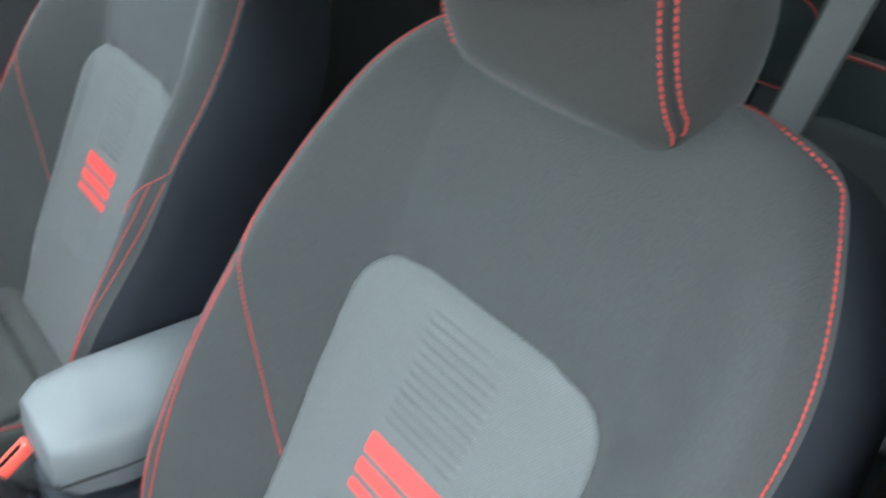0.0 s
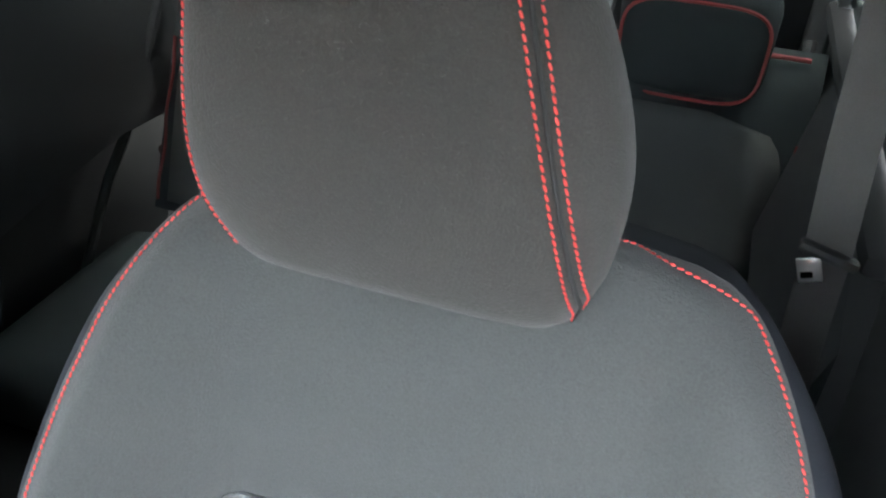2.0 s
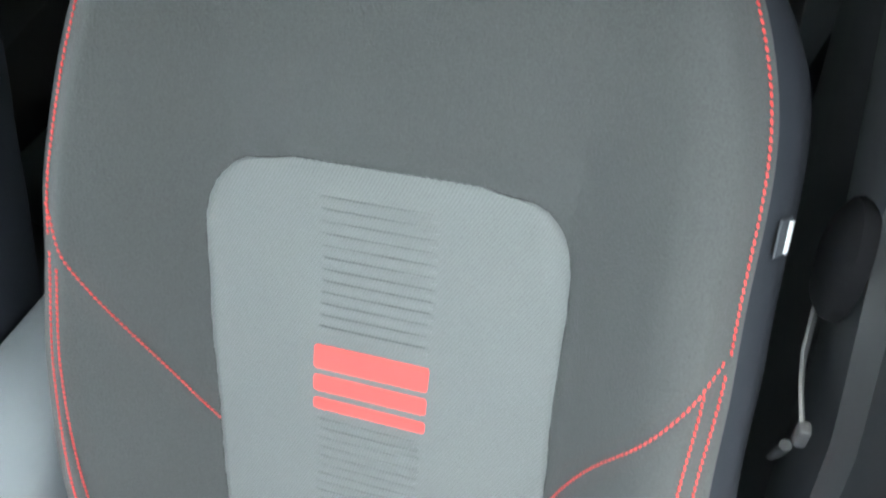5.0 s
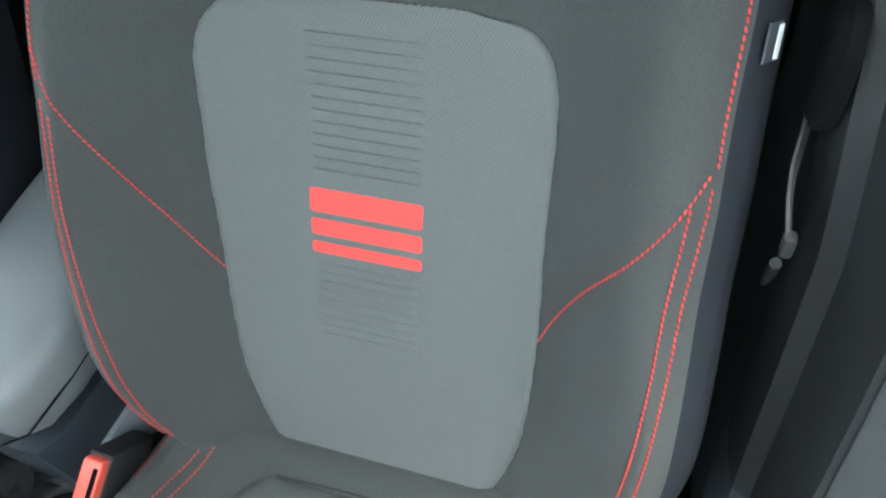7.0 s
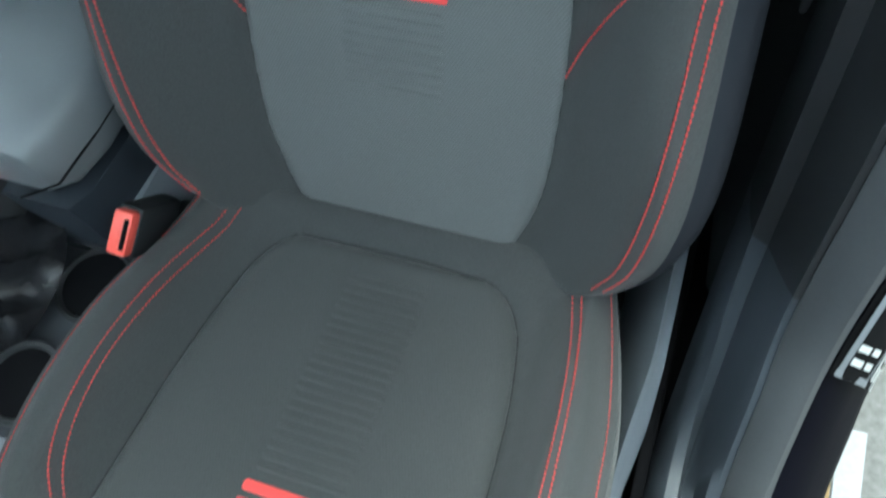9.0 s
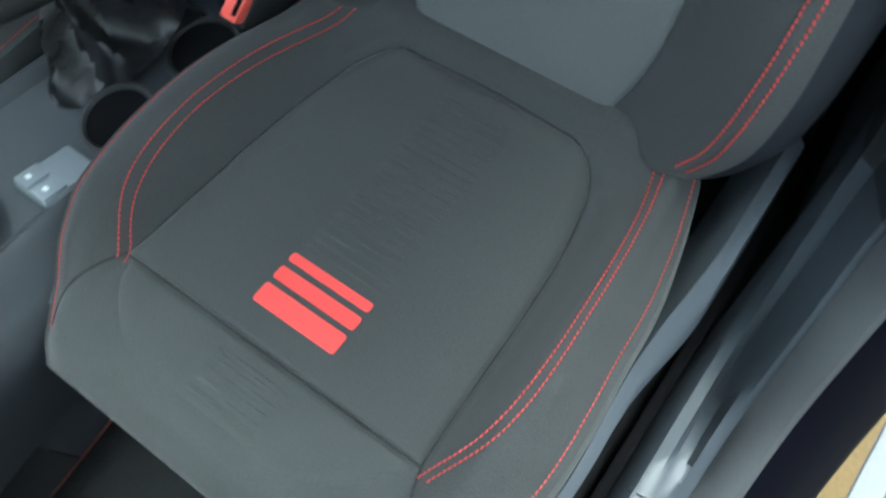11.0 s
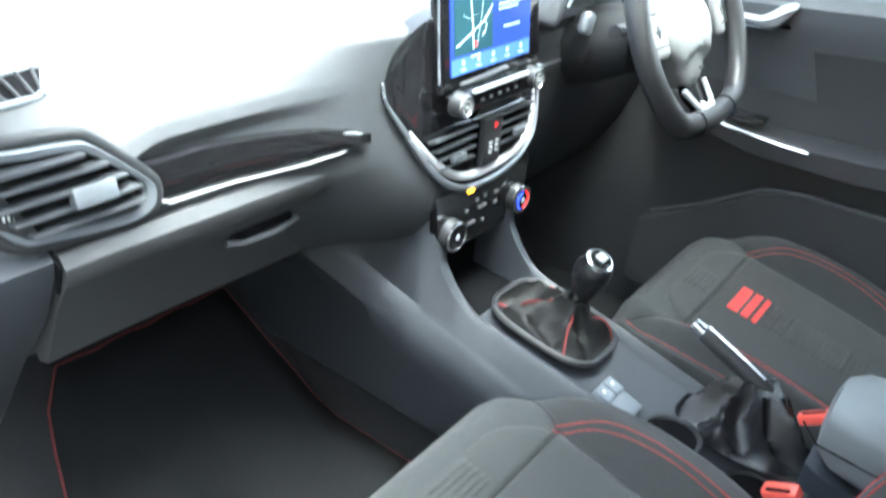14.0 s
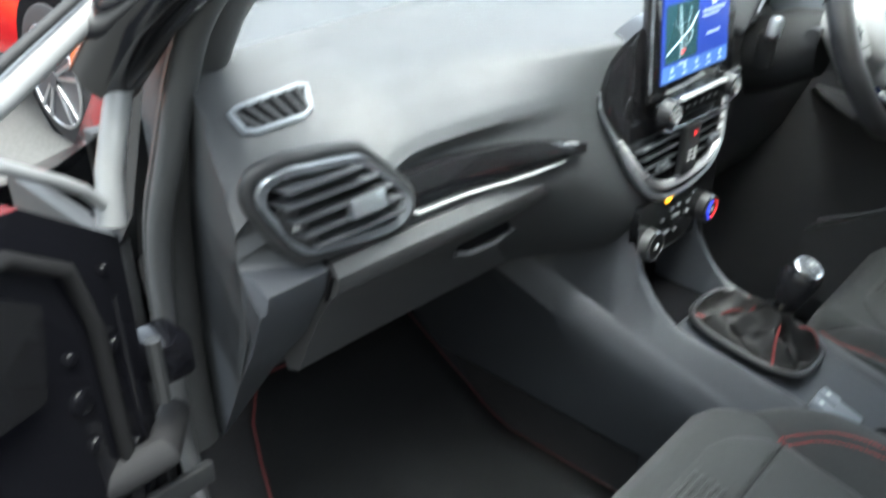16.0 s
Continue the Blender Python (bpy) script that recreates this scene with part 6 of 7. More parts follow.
part("rim", tube([WM @ rim(2 * math.pi * j / 72) for j in range(72)], 0.0180, 14, closed=True), LEATHER, wheel, "black leather rim")
part("rim_stitch", tube([WM @ (rim(2 * math.pi * j / 72) * 0.915 + Vector((0, 0, 0.004))) for j in range(72)], 0.0016, 5, closed=True), RED, wheel, "red inner stitching")
for a in (20, 160, 250, 290):
    t0 = radians(a)
    c, d = rim(t0), (rim(t0 + 0.02) - rim(t0 - 0.02)).normalized()
    out = Vector((d.y, -d.x, 0))
    part("rim_joint", tube([WM @ (c + 0.0192 * (out * math.cos(t) + Vector((0, 0, 1)) * math.sin(t))) for t in [2 * math.pi * j / 20 for j in range(20)]], 0.0012, 5, closed=True), DARK, wheel, "dark joint across the rim")
# airbag cover: a raised upper pillow that steps down to a tapered lower half
hub = []
for k, z in [(0.94, -0.07), (1.0, -0.035)] + [(math.cos(radians(6 * i)) ** 0.8, -0.026 + 0.026 * math.sin(radians(6 * i)) ** 0.8) for i in range(1, 15)]:
    ring = []
    for j in range(48):
        t = 2 * math.pi * j / 48
        cx, cy = math.cos(t), math.sin(t)
        w = 0.094 - 0.016 * cy if cy > 0 else 0.094 - 0.052 * abs(cy) ** 0.8
        h = 0.050 if cy > 0 else 0.100
        y = h * k * math.copysign(abs(cy) ** 0.66, cy) + 0.004
        ring.append(WM @ Vector((w * k * math.copysign(abs(cx) ** 0.62, cx), y, z + 0.011 * smoothstep(-0.046, -0.036, y + 6 * (w * k * cx) ** 2) - 0.006 * smoothstep(-0.02, 0.05, y))))
    hub.append(ring)
part("hub", loft(hub), HUB, wheel, "pale grey airbag hub cover with a raised upper pillow")
part("mark_bar", rbox(0, 0, 0, 0.018, 0.005, 0.001, 0, m=WM @ Matrix.Translation((0.004, -0.070, 0.0004))), VENT_SLAT, wheel, "small dark printed bar")
part("badge", loft([[WM @ Vector((a * math.cos(t), 0.010 + 0.55 * a * math.sin(t), z)) for t in [2 * math.pi * j / 28 for j in range(28)]] for a, z in ((0.026, 0.004), (0.026, 0.0085), (0.024, 0.0095))]), HUB, wheel, "plain oval badge")
part("badge_ring", tube([WM @ Vector((0.026 * math.cos(t), 0.010 + 0.0145 * math.sin(t), 0.009)) for t in [2 * math.pi * j / 28 for j in range(28)]], 0.0007, 5, closed=True), VENT_FRAME, wheel, "thin ring round the badge")
for sgn in (1, -1):
    sp = part("spoke", loft([[WM @ Vector((sgn * x, y0, z)), WM @ Vector((sgn * x, y1, z)), WM @ Vector((sgn * x, y1, z - 0.018)), WM @ Vector((sgn * x, y0, z - 0.018))] for x, y0, y1, z in ((0.055, -0.035, 0.036, -0.018), (0.10, -0.028, 0.032, -0.014), (0.17, -0.018, 0.020, -0.002))]), PLASTIC, wheel)
    pm = WM @ Matrix.Translation((sgn * 0.121, -0.002, -0.006)) @ Matrix.Rotation(sgn * 0.22, 4, "Y")
    pad = part("button_pad", rbox(0, 0, 0, 0.044, 0.064, 0.016, 0.0075, 4, m=pm), HUB, sp, "pale grey button pad")
    part("button_cross", rbox(0, 0, 0, 0.004, 0.020, 0.0015, 0.0005, m=pm @ Matrix.Translation((0, 0.008, 0.0082))), GLOSS, pad, "black button mark")
    part("button_cross", rbox(0, 0, 0, 0.014, 0.005, 0.0015, 0.0005, m=pm @ Matrix.Translation((0, 0.008, 0.0078))), GLOSS, pad, "black button mark")
    part("pad_groove", rbox(0, 0, 0, 0.034, 0.0016, 0.0015, 0.0004, m=pm @ Matrix.Translation((0, -0.014, 0.0078))), DARK, pad, "fine groove between the buttons")
bracket = [(-0.026, -0.080, -0.022), (0.026, -0.080, -0.022), (0.032, -0.110, -0.014), (0.014, -0.158, 0.0), (-0.014, -0.158, 0.0), (-0.036, -0.110, -0.014)]
part("lower_bracket", loft([[WM @ Vector(p) for p in bracket], [WM @ (Vector(p) - Vector((0, 0, 0.012))) for p in bracket]]), GLOSS, wheel, "dark lower spoke")
part("lower_spoke", tube([WM @ Vector(p) for p in path_points([(-0.046, -0.096, -0.013), (-0.032, -0.124, -0.004), (-0.014, -0.150, 0.005), (0.0, -0.157, 0.008), (0.013, -0.150, 0.005), (0.025, -0.122, -0.004), (0.034, -0.092, -0.013)], 29)], 0.0046, 8), SATIN, wheel, "satin chrome lower spoke")
part("spoke_foot", loft([[WM @ Vector((x, -0.130 + 0.4 * abs(x), -0.002)) for x in (-0.024, -0.012, 0.0, 0.010, 0.020)], [WM @ Vector((x, -0.155, 0.0065)) for x in (-0.014, -0.007, 0.0, 0.006, 0.012)]], closed=False), SATIN, wheel, "satin foot of the spoke").modifiers.new("thick", "SOLIDIFY").thickness = 0.004
part("stalk", tube([(0.298, 0.60, 1.05), (0.238, 0.585, 1.06), (0.188, 0.575, 1.065)], [0.008, 0.009, 0.011], 8), PLASTIC, clus, "black column stalk")
part("stalk", tube([(0.398, 0.62, 1.06), (0.46, 0.628, 1.068), (0.53, 0.63, 1.074)], [0.008, 0.008, 0.009], 8), PLASTIC, clus, "black column stalk")
part("upper_shroud", loft([[(0.430 + w * math.cos(t), y, 1.045 + h * math.sin(t) ** 0.7) for t in [math.pi * j / 20 for j in range(21)]] for y, w, h in ((0.610, 0.034, 0.050), (0.618, 0.042, 0.062), (0.65, 0.045, 0.070), (0.72, 0.047, 0.072))]), GREY_PLASTIC, clus, "pale grey upper column cover")
part("light_switch", rbox(0.246, 0.652, 1.053, 0.026, 0.02, 0.036, 0.008, 3, Matrix.Rotation(radians(18), 4, "Y")), VENT_FRAME, clus, "grey column switch")
part("switch_stem", rbox(0.262, 0.665, 1.015, 0.022, 0.03, 0.06, 0.008), PLASTIC, clus, "black switch stem")
grip = part("stalk_grip", rbox(0.549, 0.630, 1.076, 0.060, 0.022, 0.028, 0.006, 3), VENT_SLAT, clus, "grey stalk end")
for k in range(5):
    part("grip_rib", rbox(0.558 + 0.005 * k, 0.619, 1.079, 0.0022, 0.003, 0.018, 0.0008), GREY_PLASTIC, grip)

# ---- centre console between the seats ----
cons = thing("centre_console", 0, 0.4, FZ, "blue-grey moulded centre console with gear lever tray", "console")


def cons_ring(y):
    zt = curve_of([0.10, 0.30, 0.43, 0.495, 0.577, 0.612, 0.638, 0.652, 0.67, 0.80], [0.60, 0.645, 0.672, 0.684, 0.70, 0.728, 0.765, 0.82, 0.864, 0.864], y)
    zc = curve_of([0.10, 0.40, 0.514, 0.606, 0.70, 0.787, 0.92], [0.58, 0.622, 0.644, 0.668, 0.698, 0.742, 0.82], y)
    zc = min(zc, zt - 0.012)
    zd = zt - 0.012 if y < 0.583 else min(zt - 0.012, 0.664)
    w = curve_of([0.10, 0.45, 0.70, 0.92], [0.075, 0.088, 0.10, 0.16], y)
    c = -0.012
    L = [(-0.076, FZ - 0.01), (-0.078, 0.446), (-0.096, 0.449), (-0.100, 0.463), (-0.5 * w - 0.068, zc - 0.11), (-w - 0.038, zc - 0.045), (-w - 0.030, zc - 0.012), (-w - 0.022, zc), (-w - 0.016, zc + 0.006), (-w - 0.004, zt - 0.006), (-w + 0.004, zt), (-w + 0.012, zt - 0.003), (-w + 0.018, zd)]
    R = [(-a, b) for a, b in L[::-1]]
    return [Vector((c + a, y, b)) for a, b in L + R]


part("console_body", loft([cons_ring(0.10 + 1.15 * i / 60) for i in range(61)]), CONSOLE, cons)
# Tray back and floor blackened for the shade inside the recess.
part("tray_back", rbox(-0.012, 0.705, 0.715, 0.20, 0.01, 0.12, 0.002), DARK, cons, "back of the storage tray, painted dark for its shade")
part("tray_floor", rbox(-0.012, 0.642, 0.664, 0.17, 0.12, 0.008, 0.002), DARK, cons, "storage tray floor, painted dark for its shade")
part("side_tunnel", loft([[(-0.092, y, FZ), (-0.090, y, FZ + 0.10), (-0.086, y, FZ + 0.14 * k), (0.066, y, FZ + 0.14 * k), (0.07, y, FZ)] for y, k in ((0.6, 1.0), (0.85, 1.2), (1.1, 1.6), (1.28, 2.0))]), CARPET, cons, "carpeted tunnel side")
# gaiter and gear lever
gl = thing("gear_lever", -0.01, 0.48, 0.68, "leather gear lever with red-stitched gaiter and silver cap", "gear lever")
oval = []
for j in range(40):
    t = 2 * math.pi * j / 40
    cx, cy = math.cos(t), math.sin(t)
    oval.append((0.066 * math.copysign(abs(cx) ** 0.6, cx), 0.088 * math.copysign(abs(cy) ** 0.65, cy)))
def gz(y):
    return 0.682 + 0.16 * (y - 0.49)
part("gaiter_ring", tube([(-0.012 + x, 0.492 + y, gz(0.492 + y) + 0.008) for x, y in oval], 0.0048, 8, closed=True), PLASTIC_GREY, gl, "satin dark surround ring")
rings = []
for i in range(14):
    a = i / 13
    s = 0.97 - 0.78 * a
    ring = []
    for j, (x, y) in enumerate(oval):
        ang = 2 * math.pi * j / 40
        fold = 1 + (0.09 * math.sin(6 * ang + 5 * a) + 0.06 * math.sin(3 * ang - 2 * a)) * math.sin(math.pi * a) ** 0.7
        xx, yy = x * s * fold, y * s * fold
        lift = 0.004 + 0.010 * math.sin(math.pi * min(1, a * 1.3)) + 0.050 * a ** 2.2 + 0.011 * math.sin(5 * ang + 4 * a) * math.sin(math.pi * a)
        ring.append((-0.012 + xx + 0.006 * a, 0.492 + yy - 0.020 * a, gz(0.492 + yy) + lift))
    rings.append(ring)
rings = [[Vector(p) + Vector((0, 0, 0.007 * math.sin(150 * p[0] + 70 * p[1]) * math.sin(120 * p[1] - 40 * p[0]) * min(1, k / 2) * min(1, (13 - k) / 3))) for p in r] for k, r in enumerate(rings)]
gait = part("gaiter", loft(rings), GAITER, gl, "wrinkled black leather gaiter")
for j0 in (3, 13, 23, 33):
    part("stitch", tube([Vector(r[j0]) + Vector((0, 0, 0.0015)) for r in rings[:12]], 0.0018, 6), RED_DARK, gait, "red gaiter seam")
part("lever", tube([(-0.006, 0.474, 0.715), (-0.004, 0.470, 0.735), (0.003, 0.466, 0.745)], [0.010, 0.012, 0.010], 12), GLOSS, gl, "dark collar")
knob = []
for a, r in ((0, 0.009), (0.006, 0.0125), (0.02, 0.0165), (0.038, 0.0215), (0.054, 0.0245), (0.066, 0.0225), (0.073, 0.016), (0.076, 0.006)):
    c = Vector((0.004 + 0.10 * a, 0.466 - 0.15 * a, 0.728 + a))
    knob.append([c + Vector((r * math.cos(t), r * 1.15 * math.sin(t), 0)) for t in [2 * math.pi * j / 24 for j in range(24)]])
part("knob", loft(knob), LEATHER_DARK, gl, "dark rounded knob")
part("knob_cap", disc((0.010, 0.452, 0.7995), (-0.12, -0.42, 1), 0.0215, 0.006, 24, 0.003), CHROME, gl, "silver shift pattern cap")
for k in range(3):
    part("mark_bar", rbox(0.005 + 0.007 * k, 0.4492, 0.8078, 0.0018, 0.014, 0.001, 0, m=Matrix.Rotation(radians(22), 4, "X")), WHITE_MARK, gl)
part("cap_disc", disc(Vector((0.010, 0.452, 0.7995)) + 0.0061 * Vector((-0.12, -0.42, 1)).normalized(), (-0.12, -0.42, 1), 0.0165, 0.0008, 24), GLOSS, gl, "black shift pattern disc")
part("cap_bar", rbox(0.012, 0.4492, 0.8078, 0.016, 0.0018, 0.001, 0, m=Matrix.Rotation(radians(22), 4, "X")), WHITE_MARK, gl)
# handbrake
hb = thing("handbrake", 0.045, 0.2, 0.66, "dark handbrake lever with a chrome release button", "handbrake")
part("lever", tube([(0.040, 0.17, 0.668), (0.042, 0.20, 0.700), (0.043, 0.25, 0.722), (0.044, 0.295, 0.740)], [0.011, 0.0125, 0.0135, 0.0125], 12), LEATHER, hb, "black leather grip")
part("grip_strip", tube([(0.041, 0.20, 0.7125), (0.042, 0.25, 0.7358), (0.043, 0.29, 0.7525)], 0.003, 6), CHROME, hb, "bright strip along the grip")
part("button", tube([(0.044, 0.294, 0.7395), (0.0442, 0.312, 0.748)], [0.0115, 0.0095], 12), CHROME, hb, "chrome release button")
rings = []
for i in range(12):
    a = i / 11
    bulge = math.sin(math.pi * a) ** 0.6
    rings.append([(0.012 + 0.028 * a + (0.052 - 0.034 * a) * math.cos(t) * (1 + 0.22 * bulge * math.sin(5 * t + 3 * a)), 0.20 - 0.005 * a + (0.095 - 0.072 * a) * math.sin(t) * (1 + 0.18 * bulge * math.sin(4 * t + 4 * a)), 0.632 + 0.07 * a + 0.013 * bulge * math.sin(7 * t + 5 * a)) for t in [2 * math.pi * j / 56 for j in range(56)]])
rings = [[Vector(p) + Vector((0.5, 0.3, 1)).normalized() * (0.006 * math.sin(95 * p[0] + 60 * p[2]) * math.sin(80 * p[1] - 50 * p[2]) + 0.004 * math.sin(170 * p[1] + 120 * p[0])) * min(1, k / 2) for p in r] for k, r in enumerate(rings)]
part("gaiter", loft(rings), LEATHER_DARK, hb, "crumpled black gaiter")
# armrest box
arm = thing("armrest", 0, 0.0, 0.6, "pale grey padded centre armrest on a dark box", "armrest")
rings = []
for y, w, z0, z1 in ((0.115, 0.03, 0.735, 0.765), (0.110, 0.05, 0.712, 0.778), (0.09, 0.065, 0.700, 0.787), (0.05, 0.072, 0.695, 0.79), (-0.08, 0.075, 0.695, 0.792), (-0.2, 0.075, 0.695, 0.79), (-0.235, 0.06, 0.71, 0.78)):
    ring = []
    for j in range(24):
        t = 2 * math.pi * j / 24
        cx, cy = math.cos(t), math.sin(t)
        ring.append((-0.008 + w * math.copysign(abs(cx) ** 0.45, cx), y, (z0 + z1) / 2 + (z1 - z0) / 2 * math.copysign(abs(cy) ** 0.5, cy)))
    rings.append(ring)
part("pad", loft(rings), ARM_VINYL, arm, "pale grey padded lid")
part("pad_seam", tube([(-0.008 - 0.074, -0.2, 0.735), (-0.008 - 0.073, -0.05, 0.737), (-0.008 - 0.0715, 0.05, 0.738), (-0.008 - 0.064, 0.11, 0.737), (-0.008 - 0.04, 0.1335, 0.742)], 0.0012, 6), DARK, arm, "fine dark seam")
part("box", loft([[(-0.008 + a * w, y, z) for a, z in ((-1, FZ + 0.05), (-1.08, 0.62), (-0.95, 0.69), (0.95, 0.69), (1.08, 0.62), (1, FZ + 0.05))] for y, w in ((0.115, 0.048), (0.09, 0.062), (0.0, 0.07), (-0.24, 0.07))]), CONSOLE_DARK, arm, "dark blue-grey storage box")
part("hinge_cover", loft([[(-0.10, y, 0.585), (-0.082, y, 0.64), (-0.07, y, 0.64), (-0.08, y, 0.58)] for y in (0.10, 0.04, -0.03, -0.10)]), GREY_PLASTIC, arm, "pale grey side bracket")
# rear half of the console floor between the seats
part("console_tail", loft([[(-0.105, y, FZ), (-0.10, y, 0.52), (-0.075, y, z), (0.065, y, z), (0.09, y, 0.52), (0.095, y, FZ)] for y, z in ((0.12, 0.605), (0.0, 0.60), (-0.25, 0.58))]), CONSOLE, cons, "grey console tail")
for y, r in ((0.158, 0.040), (0.272, 0.038)):
    z = curve_of([0.10, 0.30, 0.43], [0.60, 0.645, 0.672], y) - 0.004
    ch = part("cup_holder", tube([(-0.060 + r * math.cos(t), y + r * math.sin(t), z) for t in [2 * math.pi * j / 28 for j in range(28)]], 0.004, 6, closed=True), PLASTIC, cons, "black cup holder rim")
    # Flat disc painted as the shade inside the holder.
    part("cup_well", disc((-0.060, y, z - 0.004), (0, 0, 1), r - 0.001, 0.004, 28), DARK, ch, "flat dark disc for the shade in the cup holder")
sp = part("switch_plate", rbox(-0.070, 0.352, 0.656, 0.046, 0.062, 0.010, 0.004, m=Matrix.Rotation(0.33, 4, "X")), GREY_PLASTIC, cons, "pale grey switch plate")
for x in (-0.082, -0.058):
    part("switch", rbox(x, 0.366, 0.667, 0.020, 0.026, 0.004, 0.002, m=Matrix.Rotation(0.33, 4, "X")), GREY_PLASTIC, sp)
    part("mark_bar", rbox(x, 0.368, 0.6702, 0.005, 0.005, 0.001, 0, m=Matrix.Rotation(0.33, 4, "X")), WHITE_MARK, sp)


# ---- belt buckles ----
def buckle(x, y, z, lean, label):
    b = thing("belt_buckle", x, y, z - 0.09, label, "belt buckle", "belt buckles")
    m = Matrix.Translation((x, y, z)) @ Matrix.Rotation(radians(lean), 4, "Y") @ Matrix.Rotation(radians(-34), 4, "X")
    part("casing", rbox(0, 0, 0, 0.026, 0.052, 0.085, 0.006, m=m @ Matrix.Translation((0, 0, -0.052))), PLASTIC, b, "black buckle casing")
    part("release_button", rbox(0, 0, 0, 0.020, 0.044, 0.018, 0.004, m=m @ Matrix.Translation((0, 0, -0.006))), BUCKLE_RED, b, "bright red release button")
    part("slot", rbox(0, 0, 0, 0.004, 0.03, 0.004, 0.001, m=m @ Matrix.Translation((-0.005, 0, 0.003))), DARK, b, "dark slot")
    part("stem", tube([m @ Vector((0, 0, -0.09)), m @ Vector((0, -0.01, -0.14)), m @ Vector((0, -0.03, -0.22))], 0.009, 8), PLASTIC, b)
    return b


buckle(-0.117, 0.124, 0.690, -12, "red-buttoned black belt buckle beside the passenger's seat")
buckle(0.040, 0.130, 0.697, 12, "red-buttoned black belt buckle beside the handbrake")

# ---- floor mat ----
mat = thing("floor_mat", -0.38, 0.72, FZ, "black carpet mat with a red stitched edge", "floor mat")
ys = [0.45, 0.55, 0.65, 0.75, 0.85, 0.90, 0.95, 1.0, 1.04, 1.08]
rows = []
for y in ys:
    z = FZ + 0.006 if y <= 0.88 else FZ + 0.006 + (y - 0.88) * 1.02
    x0 = curve_of([0.45, 0.69, 0.89, 0.99, 1.08], [-0.098, -0.099, -0.106, -0.136, -0.163], y)
    x1 = curve_of([0.45, 0.81, 0.92, 1.05, 1.08], [-0.58, -0.573, -0.562, -0.51, -0.475], y)
    rows.append([(x0 + (x1 - x0) * j / 10, y, z + 0.003 * math.sin(7 * y + 2 * j)) for j in range(11)])
mo = part("mat_sheet", loft(rows, closed=False), MAT_PILE, mat, "black carpet pile")
mo.modifiers.new("thick", "SOLIDIFY").thickness = 0.006
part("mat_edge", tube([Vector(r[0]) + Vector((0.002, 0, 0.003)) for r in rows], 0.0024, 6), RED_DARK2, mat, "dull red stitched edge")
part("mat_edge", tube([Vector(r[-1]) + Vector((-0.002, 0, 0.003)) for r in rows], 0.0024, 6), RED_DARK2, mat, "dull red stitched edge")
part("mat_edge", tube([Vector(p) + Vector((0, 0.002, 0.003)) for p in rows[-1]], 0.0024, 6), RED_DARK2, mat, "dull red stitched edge")


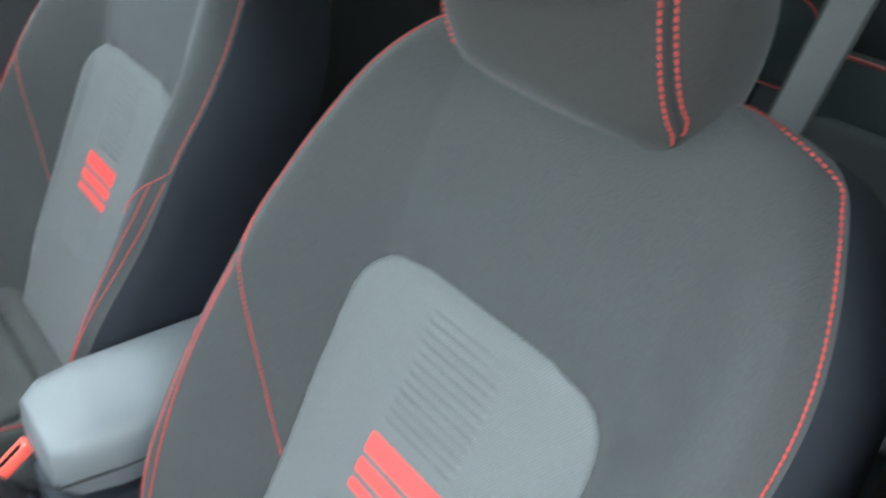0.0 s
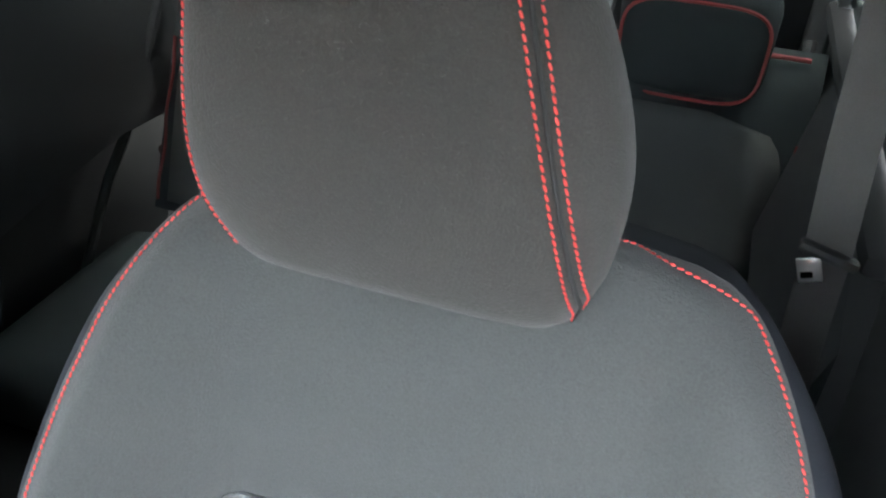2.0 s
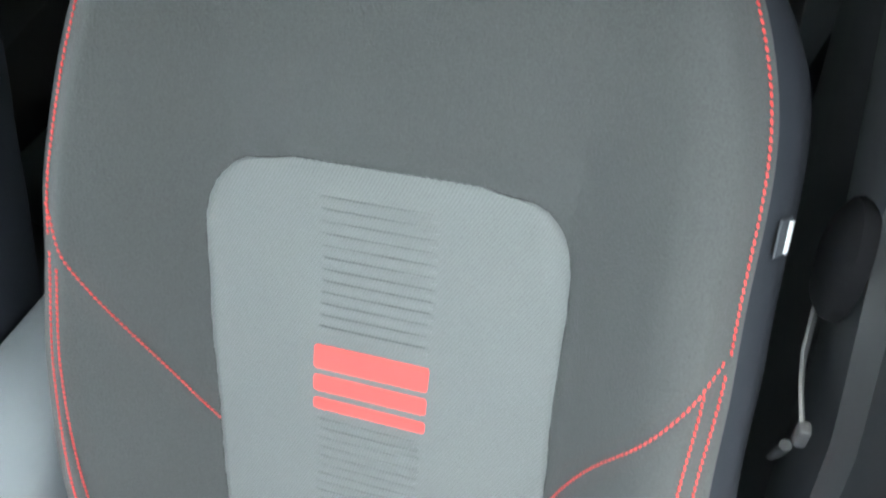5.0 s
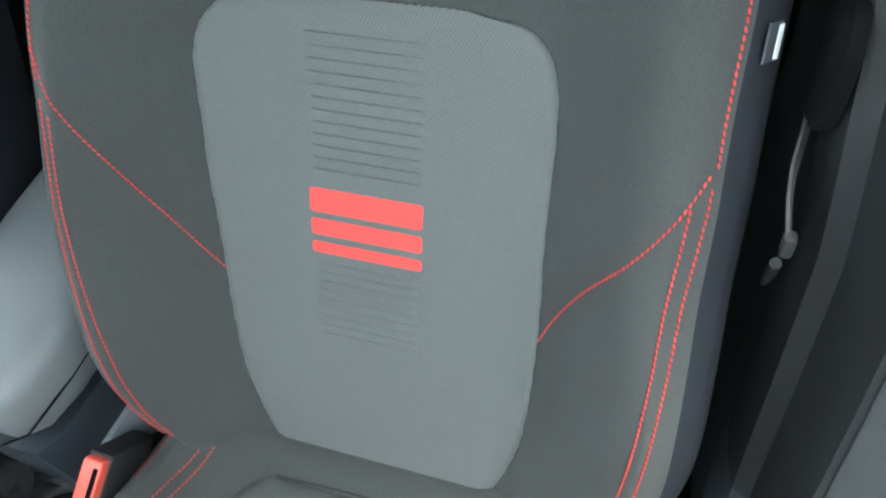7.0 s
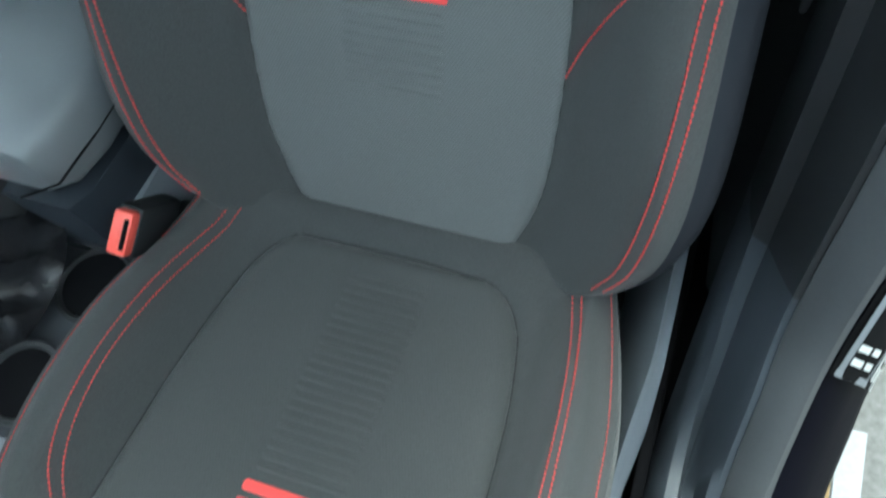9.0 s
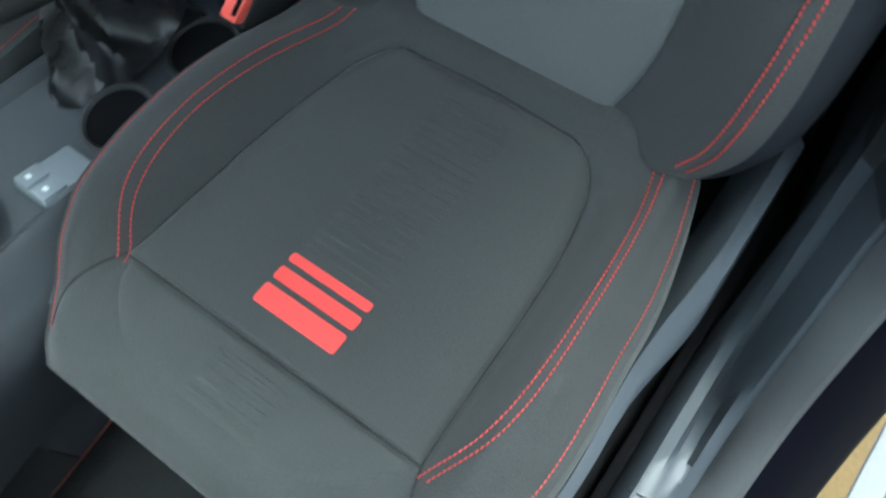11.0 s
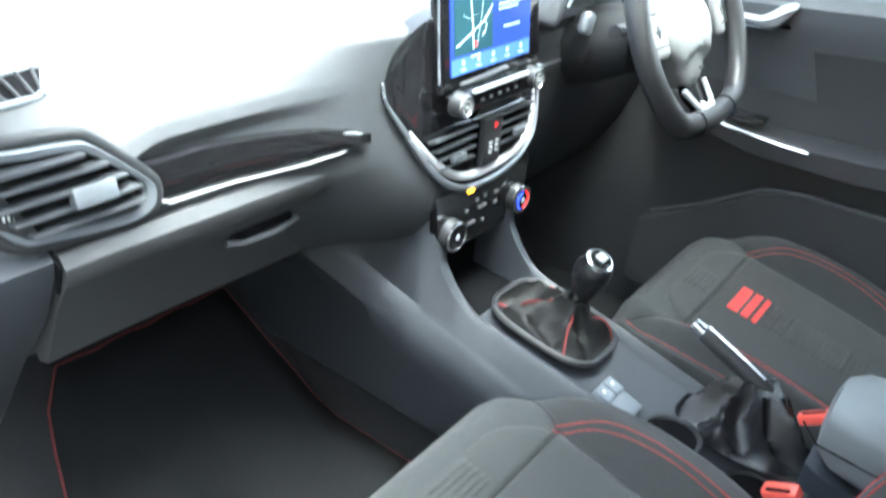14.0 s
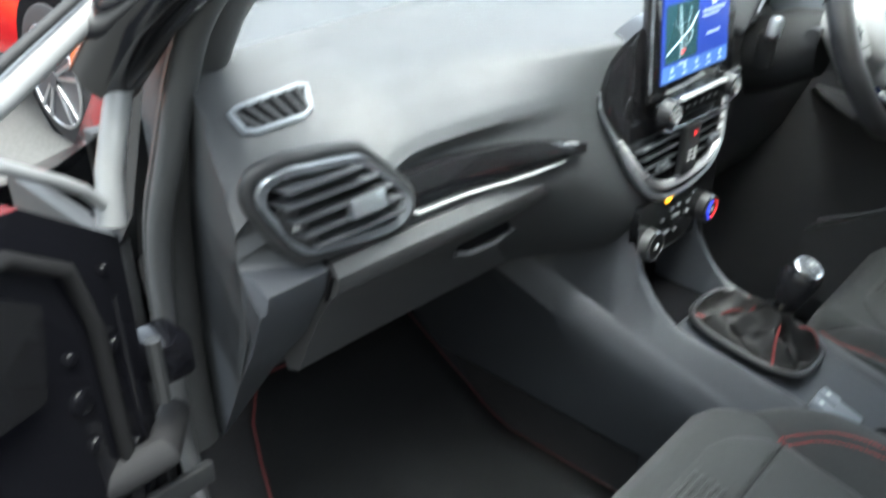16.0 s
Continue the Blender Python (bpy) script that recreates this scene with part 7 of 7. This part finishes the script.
# ---- cars outside ----
def parked_car(x, y, turn, paint, label, length=4.2, high=1.5):
    """A parked car: nose towards its own +x before it is turned."""
    root = thing("parked_car", 0, 0, 0, label, "car", "parked cars")
    L, h = length / 2, high
    prof_low = [(-L, 0.55, 0.62), (-L + 0.08, 0.95, 0.74), (-L + 0.5, 1.0, 0.84), (-0.6, 0.98, 0.88), (0.6, 0.97, 0.88), (1.1, 0.95, 0.88), (L - 0.45, 0.86, 0.84), (L - 0.12, 0.72, 0.74), (L, 0.50, 0.58)]
    rings = []
    for px, top, w in prof_low:
        rings.append([(px, -w, 0.30), (px, -w - 0.02, 0.45), (px, -w, top - 0.15), (px, -w + 0.08, top - 0.02), (px, 0, top + 0.03), (px, w - 0.08, top - 0.02), (px, w, top - 0.15), (px, w + 0.02, 0.45), (px, w, 0.30), (px, w - 0.1, 0.22), (px, -w + 0.1, 0.22)])
    part("body", loft(rings), paint, root)
    cab = []
    for px, z, w in ((-L + 0.25, 1.0, 0.74), (-L + 0.7, h - 0.08, 0.60), (-0.5, h, 0.60), (0.2, h - 0.03, 0.60), (1.15, 0.96, 0.74)):
        cab.append([(px, -w - 0.06 * (h - z), 0.93), (px, -w, z), (px, 0, z + 0.02), (px, w, z), (px, w + 0.06 * (h - z), 0.93)])
    part("cabin", loft(cab), CAR_GLASS, root, "dark tinted cabin glass")
    part("roof", rbox(-0.45, 0, h + 0.005, 1.5, 1.16, 0.05, 0.02), paint, root)
    part("lower_trim", rbox(0, 0, 0.27, length * 0.86, 1.74, 0.12, 0.03), PLASTIC, root, "black lower trim")
    part("grille", rbox(L - 0.03, 0, 0.50, 0.08, 0.9, 0.18, 0.03), DARK, root, "dark front grille")
    for sgn in (1, -1):
        part("headlight", rbox(L - 0.22, sgn * 0.62, 0.72, 0.28, 0.26, 0.13, 0.04, 3, Matrix.Rotation(sgn * -0.5, 4, "Z")), HEADLIGHT, root, "clear headlight")
        part("mirror", rbox(0.85, sgn * 0.98, 1.0, 0.12, 0.18, 0.12, 0.04), paint, root)
        for px in (L - 0.80, -L + 0.75):
            wa = part("wheel_arch", disc((px, sgn * 0.60, 0.33), (0, sgn, 0), 0.39, 0.305, 28), DARK, root, "dark wheel arch")
            wh = part("wheel", disc((px, sgn * 0.70, 0.32), (0, sgn, 0), 0.33, 0.23, 32, 0.04), RUBBER, root, "black tyre with silver rim")
            part("rim", disc((px, sgn * 0.925, 0.32), (0, sgn, 0), 0.235, 0.008, 28), RIM_DARK, wh)
            part("rim_lip", tube([(px + 0.232 * math.cos(t), sgn * 0.936, 0.32 + 0.232 * math.sin(t)) for t in [2 * math.pi * j / 36 for j in range(36)]], 0.008, 6, closed=True), RIM, wh)
            part("hub_cap", disc((px, sgn * 0.938, 0.32), (0, sgn, 0), 0.045, 0.012, 16), RIM_DARK, wh)
            for k in range(10):
                t = 2 * math.pi * (k // 2) / 5 + 0.3 + (0.16 if k % 2 else -0.16)
                part("spoke", rbox(px + 0.13 * math.cos(t), sgn * 0.938, 0.32 + 0.13 * math.sin(t), 0.205, 0.016, 0.020, 0.004, m=Matrix.Rotation(-t, 4, "Y")), RIM, wh)
    root.matrix_world = pose(x, y, -0.06, 0, 0, turn)
    return root


parked_car(9.55, 1.25, 90, PAINT_BLUE, "dark blue parked car with grey alloy wheels", 4.5, 1.62)
parked_car(8.3, 5.2, -100, PAINT_WHITE, "white parked car facing the yard", 4.3, 1.55)
parked_car(1.27, 5.2, -88, PAINT_RED, "bright red parked car with clear headlights", 4.2)
parked_car(-1.6, 6.6, -60, PAINT_ORANGE, "orange parked car beside the red one", 4.2)
parked_car(5.5, 14.0, 180, PAINT_SILVER, "pale silver parked car across the yard", 4.3)
# low yard wall of stone blocks
wall = thing("yard_wall", 13.5, 4, 0, "low yellowish stone wall behind the cars", "wall")
wall["kind"] = "structure"
part("wall_core", rbox(13.5, 4.0, 0.5, 0.22, 14.0, 1.3, 0.02), MORTAR, wall)
block = bpy.data.meshes.new("block")
b0 = rbox(0, 0, 0, 0.06, 0.42, 0.20, 0.012, 1)
b0.to_mesh(block)
b0.free()
block.materials.append(STONE)
for r in range(5):
    for c in range(31):
        o = new("stone", block)
        o.parent = wall
        o.location = (13.375 - 13.5 + 0.01 * random.random(), -2.7 + 0.44 * c + 0.22 * (r % 2) - 4, 0.05 + 0.22 * r)
